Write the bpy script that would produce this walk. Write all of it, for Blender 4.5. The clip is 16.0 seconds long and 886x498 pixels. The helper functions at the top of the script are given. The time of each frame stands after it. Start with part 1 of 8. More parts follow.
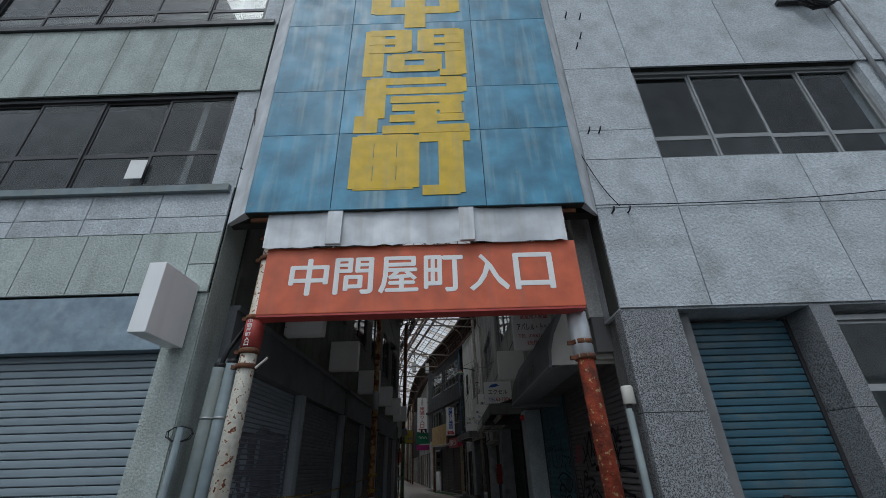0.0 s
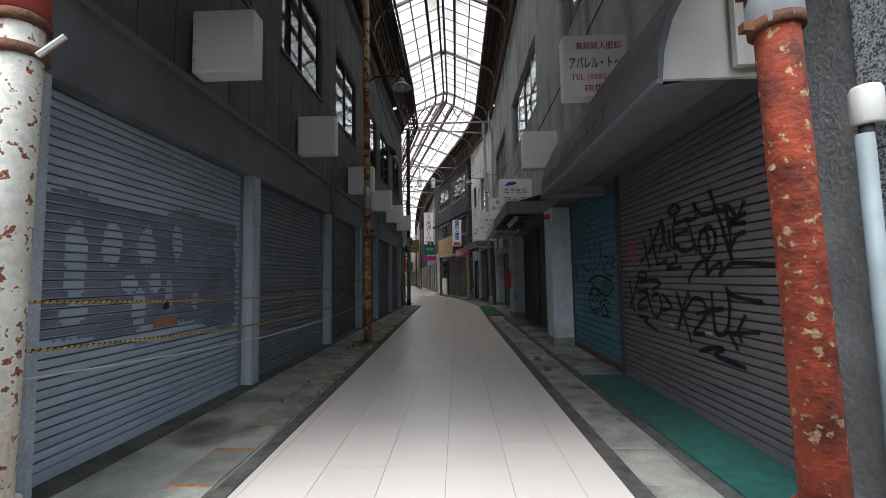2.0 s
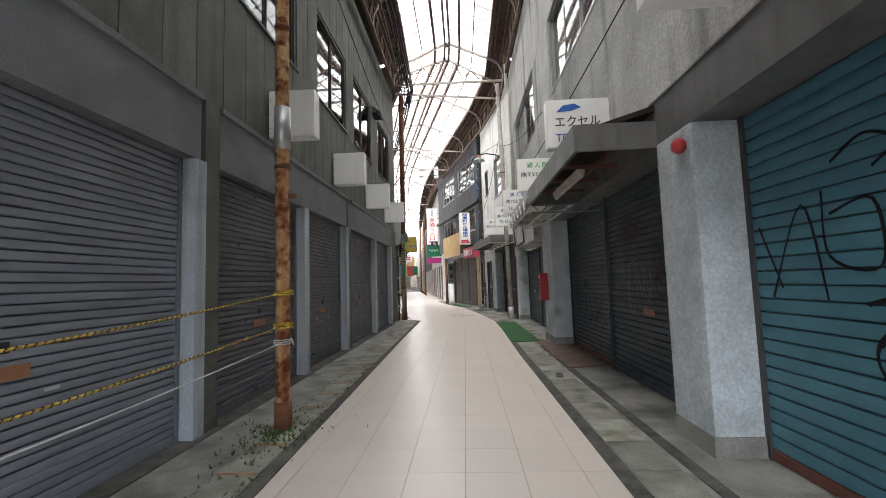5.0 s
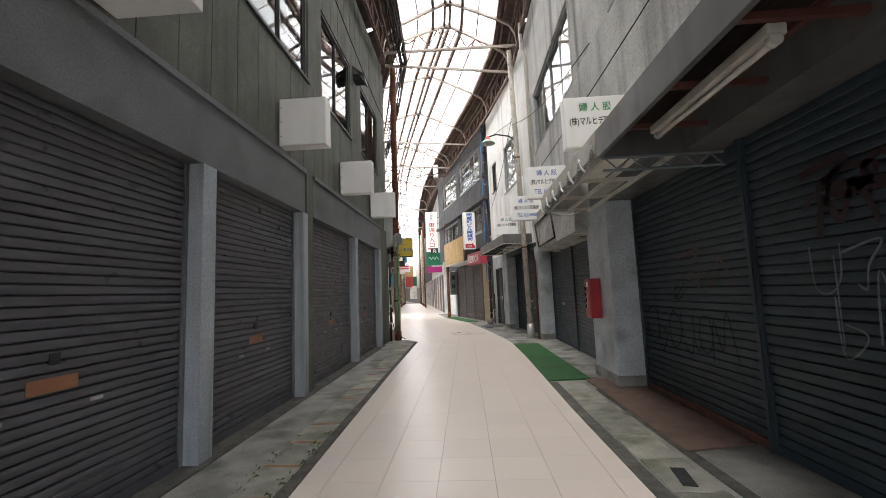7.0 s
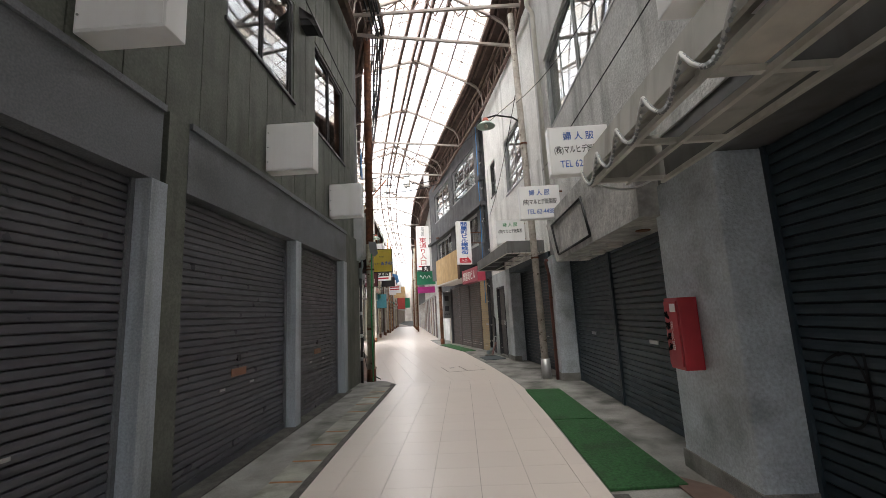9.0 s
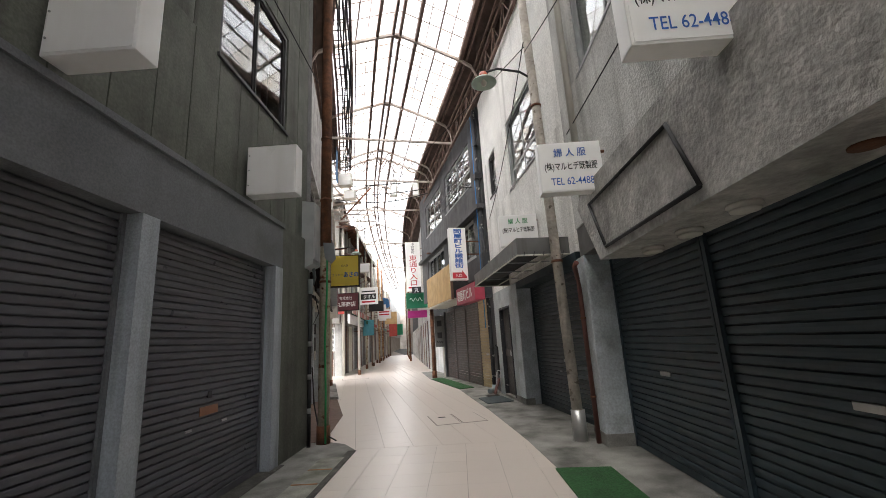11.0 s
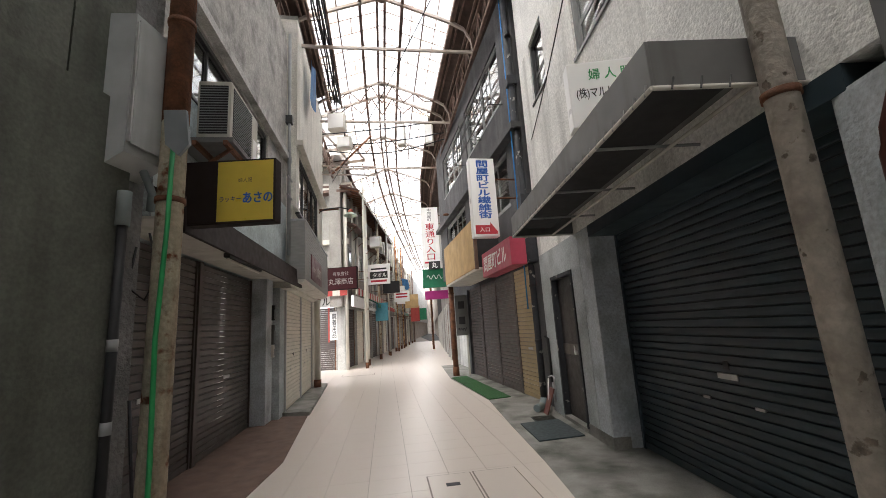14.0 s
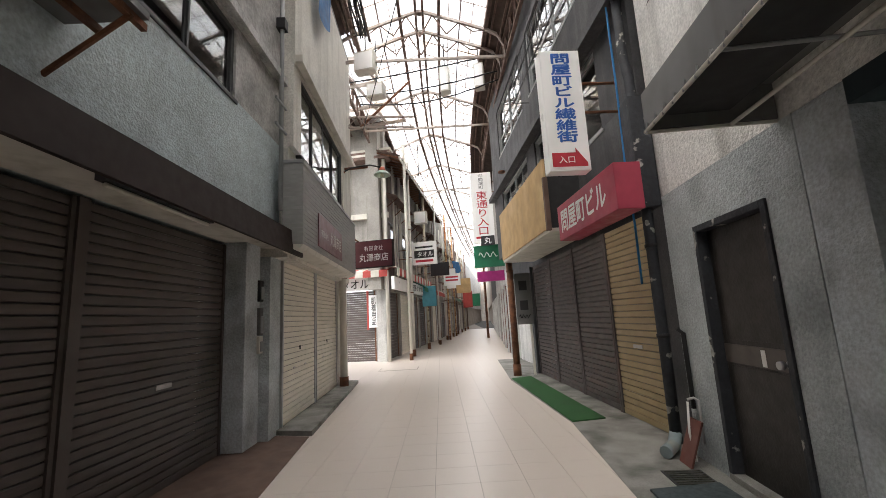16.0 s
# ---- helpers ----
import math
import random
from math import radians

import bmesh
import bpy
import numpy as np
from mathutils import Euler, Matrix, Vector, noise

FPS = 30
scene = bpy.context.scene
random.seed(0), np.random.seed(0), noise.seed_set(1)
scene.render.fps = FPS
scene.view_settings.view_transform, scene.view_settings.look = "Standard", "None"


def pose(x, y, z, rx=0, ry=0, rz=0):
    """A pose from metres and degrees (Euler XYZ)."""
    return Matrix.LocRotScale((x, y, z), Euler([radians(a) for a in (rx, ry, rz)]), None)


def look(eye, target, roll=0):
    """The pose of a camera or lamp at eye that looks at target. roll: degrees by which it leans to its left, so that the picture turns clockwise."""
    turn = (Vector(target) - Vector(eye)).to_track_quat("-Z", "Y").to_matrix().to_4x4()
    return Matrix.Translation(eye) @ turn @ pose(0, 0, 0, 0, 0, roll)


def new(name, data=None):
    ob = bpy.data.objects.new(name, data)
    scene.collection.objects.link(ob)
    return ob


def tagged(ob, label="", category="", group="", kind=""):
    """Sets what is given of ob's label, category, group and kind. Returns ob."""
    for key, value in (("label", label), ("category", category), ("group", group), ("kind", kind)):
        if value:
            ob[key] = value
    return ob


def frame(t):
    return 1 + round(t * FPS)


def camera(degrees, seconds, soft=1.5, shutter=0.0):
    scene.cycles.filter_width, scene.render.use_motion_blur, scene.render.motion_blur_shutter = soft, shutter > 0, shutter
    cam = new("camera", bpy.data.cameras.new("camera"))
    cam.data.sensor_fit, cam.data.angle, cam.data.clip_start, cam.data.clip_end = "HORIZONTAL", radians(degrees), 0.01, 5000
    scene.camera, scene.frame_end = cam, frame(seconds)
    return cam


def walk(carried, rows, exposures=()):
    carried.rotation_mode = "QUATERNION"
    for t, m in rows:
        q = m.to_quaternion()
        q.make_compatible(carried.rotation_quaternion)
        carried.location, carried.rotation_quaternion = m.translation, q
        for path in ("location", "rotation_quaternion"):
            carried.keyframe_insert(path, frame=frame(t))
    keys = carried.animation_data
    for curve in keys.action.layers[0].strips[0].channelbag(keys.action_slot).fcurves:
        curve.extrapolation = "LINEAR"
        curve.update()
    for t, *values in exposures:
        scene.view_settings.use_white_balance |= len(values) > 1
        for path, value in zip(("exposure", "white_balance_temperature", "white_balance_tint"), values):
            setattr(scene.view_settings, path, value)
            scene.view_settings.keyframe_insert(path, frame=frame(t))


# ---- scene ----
cam = camera(93.9, 16.0, soft=0.85)
METRES, EYE, TILT, LEAN, TURN = 23.0, 1.44, -0.25, 0.0, 0.4
ROWS = [
    (0.0, 0.0, 0.0, 0.0, 0.73, 28.18, 1.36),
    (0.5, 0.0004, 0.0242, -0.0022, 0.94, 20.65, 1.13),
    (1.0, 0.0013, 0.0513, -0.0039, 1.24, 11.82, 0.98),
    (1.5, 0.0005, 0.0814, -0.0049, 1.54, 6.28, 0.87),
    (2.0, -0.0011, 0.1132, -0.0049, 1.6, 4.2, 0.98),
    (2.5, -0.0047, 0.147, -0.0049, 1.9, 4.05, 1.13),
    (3.0, -0.0043, 0.1797, -0.0046, 2.25, 4.02, 1.3),
    (3.5, -0.0041, 0.2138, -0.0034, 2.38, 4.18, 1.4),
    (4.0, -0.0006, 0.247, -0.0018, 2.5, 4.2, 1.52),
    (6.5, -0.0085, 0.4067, 0.0004, 2.78, 6.04, 2.2),
    (7.0, -0.0101, 0.4384, 0.0001, 2.74, 6.27, 2.29),
    (7.5, -0.0098, 0.4696, 0.002, 2.49, 6.54, 2.42),
    (8.0, -0.0089, 0.5002, 0.0028, 2.45, 7.08, 2.57),
    (10.5, -0.0019, 0.6547, 0.006, 1.97, 12.2, 3.09),
    (11.0, -0.0008, 0.6858, 0.0061, 1.93, 12.71, 3.26),
    (11.5, 0.0015, 0.7178, 0.0069, 1.91, 13.51, 3.37),
    (12.0, 0.0011, 0.7496, 0.0059, 2.48, 13.67, 3.42),
    (12.5, 0.0014, 0.7813, 0.0054, 3.07, 13.33, 3.47),
    (13.0, 0.0016, 0.8117, 0.0066, 3.61, 12.14, 3.54),
    (13.5, 0.0014, 0.8433, 0.0073, 5.0, 11.25, 3.54),
    (14.0, 0.0016, 0.874, 0.0094, 5.95, 10.88, 3.52),
    (14.5, -0.0006, 0.9052, 0.0097, 7.31, 10.96, 3.38),
    (15.0, -0.0035, 0.9358, 0.0097, 8.79, 10.58, 3.26),
    (15.5, -0.0093, 0.9659, 0.0092, 11.28, 10.06, 3.15),
    (16.0, -0.0137, 0.997, 0.0093, 13.35, 9.52, 3.0),
]
EXPOSURES = [(0.0, -0.4, 5800, 6), (0.6, 0.08, 5750, 6), (1.1, 0.55, 5850, 6), (1.6, 0.85, 5900, 7), (2.2, 1.6, 5950, 9), (3.5, 2.75, 6050, 9), (6.5, 3.15, 6400, 11), (8.0, 2.88, 6400, 11), (12.0, 2.68, 6450, 11), (14.5, 2.6, 6500, 11), (16.0, 2.45, 6500, 11)]
walk(cam, [(t, pose(0, 0, EYE, TILT, LEAN, TURN) @ pose(METRES * x, METRES * y, METRES * z, 90 + pitch, roll, yaw)) for t, x, y, z, yaw, pitch, roll in ROWS], EXPOSURES)

# ---- light ----
world = bpy.data.worlds.new("overcast_sky")
scene.world = world
world.use_nodes = True
wn = world.node_tree
sky = wn.nodes.new("ShaderNodeTexSky")
sky.sky_type = "NISHITA"
sky.sun_disc = False
sky.sun_elevation, sky.sun_rotation = radians(60), radians(203)
sky.dust_density, sky.ozone_density = 2.5, 1.0
grey = wn.nodes.new("ShaderNodeHueSaturation")
grey.inputs["Saturation"].default_value = 0.22
wn.links.new(sky.outputs[0], grey.inputs["Color"])
wn.links.new(grey.outputs[0], wn.nodes["Background"].inputs["Color"])
wn.nodes["Background"].inputs["Strength"].default_value = 0.15
sun = new("sun", bpy.data.lights.new("sun", "SUN"))
sun.data.energy, sun.data.angle, sun.data.color = 0.85, radians(25), (1.0, 0.97, 0.92)
sun.matrix_world = look((-5.4, -8.6, 24), (0, 4, 0))

# ---- materials ----
def mat(name, base, rough=0.6, metal=0.0, vary=0.12, scale=6.0, dirt=None, dirt_amt=0.35, dirt_scale=1.2, streak=False,
        bump=0.0, bump_scale=60.0, flakes=None, flake_at=0.55, flake_scale=9.0, coat=0.0, spec=0.5, piece=0.0, rvar=0.08, flake_soft=0.03):
    m = bpy.data.materials.new(name)
    m.use_nodes = True
    nt = m.node_tree
    n, k = nt.nodes, nt.links.new
    bs = n["Principled BSDF"]
    co, info = n.new("ShaderNodeTexCoord"), n.new("ShaderNodeObjectInfo")
    shift = n.new("ShaderNodeVectorMath")
    shift.operation = "MULTIPLY_ADD"
    comb = n.new("ShaderNodeCombineXYZ")
    for i in range(3):
        k(info.outputs["Random"], comb.inputs[i])
    k(comb.outputs[0], shift.inputs[0])
    shift.inputs[1].default_value = (17.0, 31.0, 23.0)
    k(co.outputs["Object"], shift.inputs[2])

    def tex(sc, detail=4.0, stretch=None):
        t = n.new("ShaderNodeTexNoise")
        t.inputs["Scale"].default_value, t.inputs["Detail"].default_value = sc, detail
        src = shift.outputs[0]
        if stretch:
            mp = n.new("ShaderNodeMapping")
            mp.inputs["Scale"].default_value = stretch
            k(src, mp.inputs["Vector"])
            src = mp.outputs[0]
        k(src, t.inputs["Vector"])
        return t.outputs["Fac"]

    def ramp(src, a, b):
        r = n.new("ShaderNodeMapRange")
        r.inputs["From Min"].default_value, r.inputs["From Max"].default_value = a, b
        k(src, r.inputs["Value"])
        return r.outputs["Result"]

    def mix(fac, a, b, mode="MIX"):
        x = n.new("ShaderNodeMix")
        x.data_type, x.blend_type = "RGBA", mode
        for socket, v in ((x.inputs["Factor"], fac), (x.inputs[6], a), (x.inputs[7], b)):
            if isinstance(v, (int, float)):
                socket.default_value = v
            elif isinstance(v, tuple):
                socket.default_value = (*v, 1.0)
            else:
                k(v, socket)
        return x.outputs[2]

    hi = tuple(min(1.0, c * (1 + vary)) for c in base)
    lo = tuple(c * (1 - vary) for c in base)
    col = mix(ramp(tex(scale), 0.3, 0.7), lo, hi)
    if piece:
        col = mix(ramp(info.outputs["Random"], 0.0, 1.0), col, mix(1.0, col, tuple([1 - piece] * 3), "MULTIPLY"))
    rough_src = None
    if dirt:
        d = ramp(tex(dirt_scale, 6.0, (3.0, 3.0, 0.22) if streak else None), 0.5, 0.72)
        f = n.new("ShaderNodeMath")
        f.operation = "MULTIPLY"
        f.inputs[1].default_value = dirt_amt
        k(d, f.inputs[0])
        col = mix(f.outputs[0], col, dirt)
    if flakes:
        fl = ramp(tex(flake_scale, 5.0), flake_at, flake_at + flake_soft)
        rust2 = tuple(c * 0.45 for c in flakes)
        col = mix(fl, col, mix(ramp(tex(flake_scale * 3), 0.35, 0.65), flakes, rust2))
        rough_src = fl
    if bump:
        col = mix(1.0, col, mix(ramp(tex(bump_scale * 0.8, 6.0), 0.35, 0.65), (0.84, 0.84, 0.84), (1.1, 1.1, 1.1)), "MULTIPLY")
    k(col, bs.inputs["Base Color"])
    bs.inputs["Metallic"].default_value = metal
    bs.inputs["Specular IOR Level"].default_value = spec
    r = n.new("ShaderNodeMapRange")
    k(tex(scale * 1.7), r.inputs["Value"])
    r.inputs["From Min"].default_value, r.inputs["From Max"].default_value = 0.3, 0.7
    r.inputs["To Min"].default_value, r.inputs["To Max"].default_value = max(0.03, rough - rvar), min(1.0, rough + rvar)
    k(r.outputs[0], bs.inputs["Roughness"])
    if coat:
        bs.inputs["Coat Weight"].default_value, bs.inputs["Coat Roughness"].default_value = coat, 0.25
    if bump:
        b = n.new("ShaderNodeBump")
        b.inputs["Strength"].default_value, b.inputs["Distance"].default_value = bump, 0.016
        k(tex(bump_scale, 3.0), b.inputs["Height"])
        k(b.outputs[0], bs.inputs["Normal"])
    return m


def glass_mat(name, tint=(0.8, 0.85, 0.85), rough=0.02):
    m = bpy.data.materials.new(name)
    m.use_nodes = True
    b = m.node_tree.nodes["Principled BSDF"]
    b.inputs["Base Color"].default_value = (*tint, 1)
    b.inputs["Transmission Weight"].default_value, b.inputs["Roughness"].default_value, b.inputs["IOR"].default_value = 1.0, rough, 1.3
    return m


def sheet_mat(name, tint, clear, cloudy):
    """Weathered translucent roofing sheet."""
    m = bpy.data.materials.new(name)
    m.use_nodes = True
    nt = m.node_tree
    n, k = nt.nodes, nt.links.new
    n.remove(n["Principled BSDF"])
    co, no, mr = n.new("ShaderNodeTexCoord"), n.new("ShaderNodeTexNoise"), n.new("ShaderNodeMapRange")
    geo, mul = n.new("ShaderNodeNewGeometry"), n.new("ShaderNodeMix")
    no.inputs["Scale"].default_value, no.inputs["Detail"].default_value = 0.9, 5.0
    k(co.outputs["Object"], no.inputs["Vector"])
    k(no.outputs["Fac"], mr.inputs["Value"])
    mr.inputs["From Min"].default_value, mr.inputs["From Max"].default_value = 0.28, 0.58
    mul.data_type = "RGBA"
    mul.inputs[6].default_value, mul.inputs[7].default_value = (*tint, 1), (*cloudy, 1)
    add = n.new("ShaderNodeMath")
    add.operation = "MULTIPLY"
    k(mr.outputs[0], add.inputs[0])
    k(geo.outputs["Random Per Island"], add.inputs[1])
    k(add.outputs[0], mul.inputs["Factor"])
    tr, tp, mx = n.new("ShaderNodeBsdfTranslucent"), n.new("ShaderNodeBsdfTransparent"), n.new("ShaderNodeMixShader")
    k(mul.outputs[2], tr.inputs["Color"])
    k(mul.outputs[2], tp.inputs["Color"])
    mx.inputs[0].default_value = clear
    k(tr.outputs[0], mx.inputs[1])
    k(tp.outputs[0], mx.inputs[2])
    k(mx.outputs[0], n["Material Output"].inputs["Surface"])
    return m


RUST = (0.22, 0.07, 0.025)
GRIME = (0.09, 0.085, 0.075)
M = {}
M["asphalt"] = mat("asphalt", (0.06, 0.06, 0.06), 0.9, bump=0.5, bump_scale=120)
M["tile"] = mat("floor_tile", (0.655, 0.585, 0.525), 0.33, vary=0.0, scale=0.8, piece=0.05, spec=0.5, rvar=0.0)
M["joint"] = mat("tile_joint", (0.27, 0.235, 0.205), 0.8)
M["concrete"] = mat("pavement_concrete", (0.25, 0.245, 0.225), 0.85, vary=0.3, scale=3, dirt=(0.045, 0.045, 0.035), dirt_amt=0.9, dirt_scale=1.7, bump=0.5, bump_scale=90)
M["slab"] = mat("drain_slab", (0.33, 0.325, 0.28), 0.85, vary=0.25, scale=5, dirt=(0.075, 0.08, 0.045), dirt_amt=0.85, dirt_scale=2.4, bump=0.45, bump_scale=110, piece=0.4)
M["kerb"] = mat("dark_kerb_mortar", (0.07, 0.068, 0.06), 0.9, vary=0.4, scale=8, dirt=(0.2, 0.19, 0.16), dirt_amt=0.4, dirt_scale=3, bump=0.5, bump_scale=60)
M["rustslot"] = mat("rusty_steel_slot", (0.3, 0.14, 0.06), 0.85, vary=0.3, scale=12)
M["lintel"] = mat("grey_painted_concrete", (0.17, 0.18, 0.192), 0.7, vary=0.12, scale=2, dirt=(0.085, 0.088, 0.085), dirt_amt=0.6, dirt_scale=1.3, bump=0.2, bump_scale=80)
M["column"] = mat("bluish_painted_column", (0.42, 0.465, 0.51), 0.6, vary=0.1, scale=3, dirt=(0.16, 0.165, 0.16), dirt_amt=0.6, dirt_scale=2.2, streak=True, bump=0.15, bump_scale=70)
M["greenpanel"] = mat("olive_grey_cladding", (0.135, 0.143, 0.118), 0.75, vary=0.2, scale=2.5, dirt=(0.06, 0.064, 0.05), dirt_amt=0.8, dirt_scale=1.1, streak=True, bump=0.3, bump_scale=50, piece=0.22)
M["seam"] = mat("dark_seam", (0.05, 0.052, 0.045), 0.9)
M["stucco"] = mat("weathered_stucco", (0.56, 0.56, 0.54), 0.85, vary=0.14, scale=2, dirt=(0.15, 0.15, 0.135), dirt_amt=0.8, dirt_scale=0.9, streak=True, bump=0.8, bump_scale=42)
M["stucco_rough"] = mat("rough_cast_stucco", (0.43, 0.42, 0.4), 0.9, vary=0.2, scale=5, dirt=(0.11, 0.11, 0.1), dirt_amt=0.65, dirt_scale=2, bump=1.0, bump_scale=26)
M["pillar"] = mat("blue_grey_stucco_pillar", (0.52, 0.565, 0.595), 0.85, vary=0.12, scale=4, dirt=(0.16, 0.165, 0.16), dirt_amt=0.65, dirt_scale=1.6, bump=0.6, bump_scale=45)
M["frontgrey"] = mat("pale_green_grey_wall_paint", (0.5, 0.56, 0.53), 0.8, vary=0.1, scale=3, dirt=(0.2, 0.205, 0.18), dirt_amt=0.65, dirt_scale=0.9, streak=True, bump=0.9, bump_scale=48, piece=0.1)
M["frontwhite"] = mat("pale_blue_white_wall_panel", (0.56, 0.6, 0.63), 0.8, vary=0.1, scale=3, dirt=(0.24, 0.24, 0.22), dirt_amt=0.45, dirt_scale=2.2, bump=1.0, bump_scale=38, piece=0.1)
M["granite"] = mat("speckled_granite", (0.3, 0.31, 0.32), 0.45, vary=0.45, scale=60, flakes=(0.05, 0.05, 0.055), flake_at=0.5, flake_scale=95, flake_soft=0.06, piece=0.08)
M["darkwall"] = mat("charcoal_wall_paint", (0.062, 0.063, 0.068), 0.75, vary=0.25, scale=2, dirt=(0.15, 0.15, 0.15), dirt_amt=0.4, dirt_scale=1.6, streak=True, bump=0.3, bump_scale=50)
M["white"] = mat("white_sign_acrylic", (0.93, 0.93, 0.92), 0.35, vary=0.03, scale=2, dirt=(0.76, 0.75, 0.71), dirt_amt=0.4, dirt_scale=1.5, streak=True)
M["offwhite"] = mat("aged_white_paint", (0.62, 0.6, 0.54), 0.6, vary=0.08, scale=3, dirt=(0.3, 0.28, 0.22), dirt_amt=0.5, dirt_scale=1.5, streak=True)
M["white_wall"] = mat("white_mortar_wall", (0.66, 0.64, 0.58), 0.8, vary=0.08, scale=2, dirt=(0.34, 0.32, 0.27), dirt_amt=0.55, dirt_scale=1.0, streak=True, bump=0.4, bump_scale=50)
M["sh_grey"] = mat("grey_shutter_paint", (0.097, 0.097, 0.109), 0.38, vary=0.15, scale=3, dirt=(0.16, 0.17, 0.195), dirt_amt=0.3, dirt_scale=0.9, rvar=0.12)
# The grey shutter lightened and blued: entrance daylight put into the colour.
M["sh_lit_second"] = mat("lit_grey_shutter_second", (0.2, 0.218, 0.25), 0.38, vary=0.12, scale=3, dirt=(0.13, 0.14, 0.16), dirt_amt=0.5, dirt_scale=0.8, rvar=0.1)
M["sh_taupe"] = mat("taupe_shutter_paint", (0.135, 0.122, 0.125), 0.55, vary=0.1, scale=3)
M["sh_blue"] = mat("turquoise_shutter_paint", (0.06, 0.165, 0.21), 0.5, vary=0.14, scale=3)
M["sh_teal"] = mat("dark_teal_shutter_paint", (0.026, 0.043, 0.055), 0.5, vary=0.18, scale=3)
M["sh_front"] = mat("pale_blue_shutter_paint", (0.235, 0.285, 0.315), 0.45, vary=0.1, scale=2)
M["sh_frontblue"] = mat("petrol_shutter_paint", (0.04, 0.105, 0.145), 0.5, vary=0.2, scale=2, dirt=(0.2, 0.2, 0.16), dirt_amt=0.35, dirt_scale=2.5)
M["sh_brown"] = mat("brown_shutter_paint", (0.09, 0.074, 0.067), 0.5, vary=0.14, scale=3)
M["sh_cream"] = mat("cream_shutter_paint", (0.76, 0.71, 0.6), 0.4, vary=0.06, scale=3)
M["sh_rusty"] = mat("rust_stained_shutter", (0.085, 0.073, 0.07), 0.6, vary=0.2, scale=4, dirt=(0.13, 0.06, 0.045), dirt_amt=0.5, dirt_scale=2.5)
M["sh_gold"] = mat("ochre_shutter_paint", (0.38, 0.29, 0.16), 0.5, vary=0.1, scale=3)
M["rust"] = mat("rusted_steel", (0.16, 0.065, 0.03), 0.85, vary=0.35, scale=9, dirt=(0.07, 0.03, 0.02), dirt_amt=0.7, dirt_scale=4, bump=0.4, bump_scale=60)
M["rustwhite"] = mat("white_paint_flaking_off_rust", (0.7, 0.67, 0.57), 0.5, vary=0.1, scale=3, dirt=(0.5, 0.28, 0.09), dirt_amt=0.75, dirt_scale=3.4, streak=True, flakes=(0.26, 0.075, 0.02), flake_at=0.575, flake_scale=24, flake_soft=0.05, bump=0.3, bump_scale=30)
M["rustred"] = mat("red_rust_with_peeling_paint", (0.27, 0.045, 0.018), 0.85, vary=0.6, scale=6, dirt=(0.06, 0.022, 0.014), dirt_amt=0.85, dirt_scale=4, flakes=(0.6, 0.4, 0.19), flake_at=0.6, flake_scale=19, flake_soft=0.05, bump=0.8, bump_scale=32)
M["rustorange"] = mat("cream_paint_rusted_orange", (0.6, 0.4, 0.2), 0.75, vary=0.3, scale=5, dirt=(0.36, 0.1, 0.02), dirt_amt=1.0, dirt_scale=2.0, streak=True, flakes=(0.25, 0.055, 0.013), flake_at=0.44, flake_scale=9, flake_soft=0.18, bump=0.5, bump_scale=40)
M["pipe_green"] = mat("peeling_cream_and_rust_pole", (0.46, 0.42, 0.32), 0.8, vary=0.2, scale=5, dirt=(0.25, 0.15, 0.08), dirt_amt=0.6, dirt_scale=3, streak=True, flakes=RUST, flake_at=0.58, flake_scale=7, flake_soft=0.08, bump=0.5, bump_scale=40)
M["roofsteel"] = mat("brown_rusty_roof_steel", (0.16, 0.105, 0.085), 0.8, vary=0.3, scale=5)
M["ribsteel"] = mat("pale_rib_paint", (0.4, 0.35, 0.31), 0.6, vary=0.2, scale=4, dirt=(0.2, 0.1, 0.06), dirt_amt=0.6, dirt_scale=2)
# Near-black; stands in for shade in the vent opening and beside the recess.
M["dark"] = mat("near_black_fill", (0.03, 0.03, 0.032), 0.9)
M["black"] = mat("black_rubber", (0.018, 0.018, 0.02), 0.6)
M["ink"] = mat("black_sign_ink", (0.02, 0.02, 0.022), 0.5)
M["spray"] = mat("black_spray_paint", (0.014, 0.013, 0.016), 0.85, spec=0.1)
M["spraygrey"] = mat("pale_spray_paint", (0.2, 0.225, 0.25), 0.6)
M["sprayviolet"] = mat("dull_violet_spray_paint", (0.15, 0.145, 0.19), 0.5, vary=0.3, scale=4, dirt=(0.24, 0.27, 0.32), dirt_amt=0.5, dirt_scale=2.5)
M["red"] = mat("red_ink", (0.5, 0.03, 0.05), 0.5)
M["green"] = mat("green_ink", (0.02, 0.3, 0.09), 0.5)
M["blue"] = mat("blue_ink", (0.03, 0.12, 0.45), 0.5)
M["navy"] = mat("navy_ink", (0.03, 0.05, 0.2), 0.5)
M["orange"] = mat("faded_red_orange_sign", (0.64, 0.135, 0.058), 0.5, vary=0.18, scale=4, dirt=(0.4, 0.14, 0.09), dirt_amt=0.55, dirt_scale=2.2, streak=True)
M["letter"] = mat("white_lettering_paint", (0.9, 0.89, 0.87), 0.5, vary=0.04)
M["bluetin"] = mat("faded_blue_sheet_metal", (0.1, 0.31, 0.46), 0.5, vary=0.3, scale=2.5, dirt=(0.4, 0.5, 0.5), dirt_amt=0.5, dirt_scale=3, streak=True, flakes=(0.3, 0.36, 0.36), flake_at=0.66, flake_scale=14, flake_soft=0.1, piece=0.2, bump=0.3, bump_scale=3)
M["yellow"] = mat("chrome_yellow_paint", (0.72, 0.48, 0.02), 0.55, vary=0.14, scale=6, dirt=(0.4, 0.36, 0.2), dirt_amt=0.3, dirt_scale=4, streak=True)
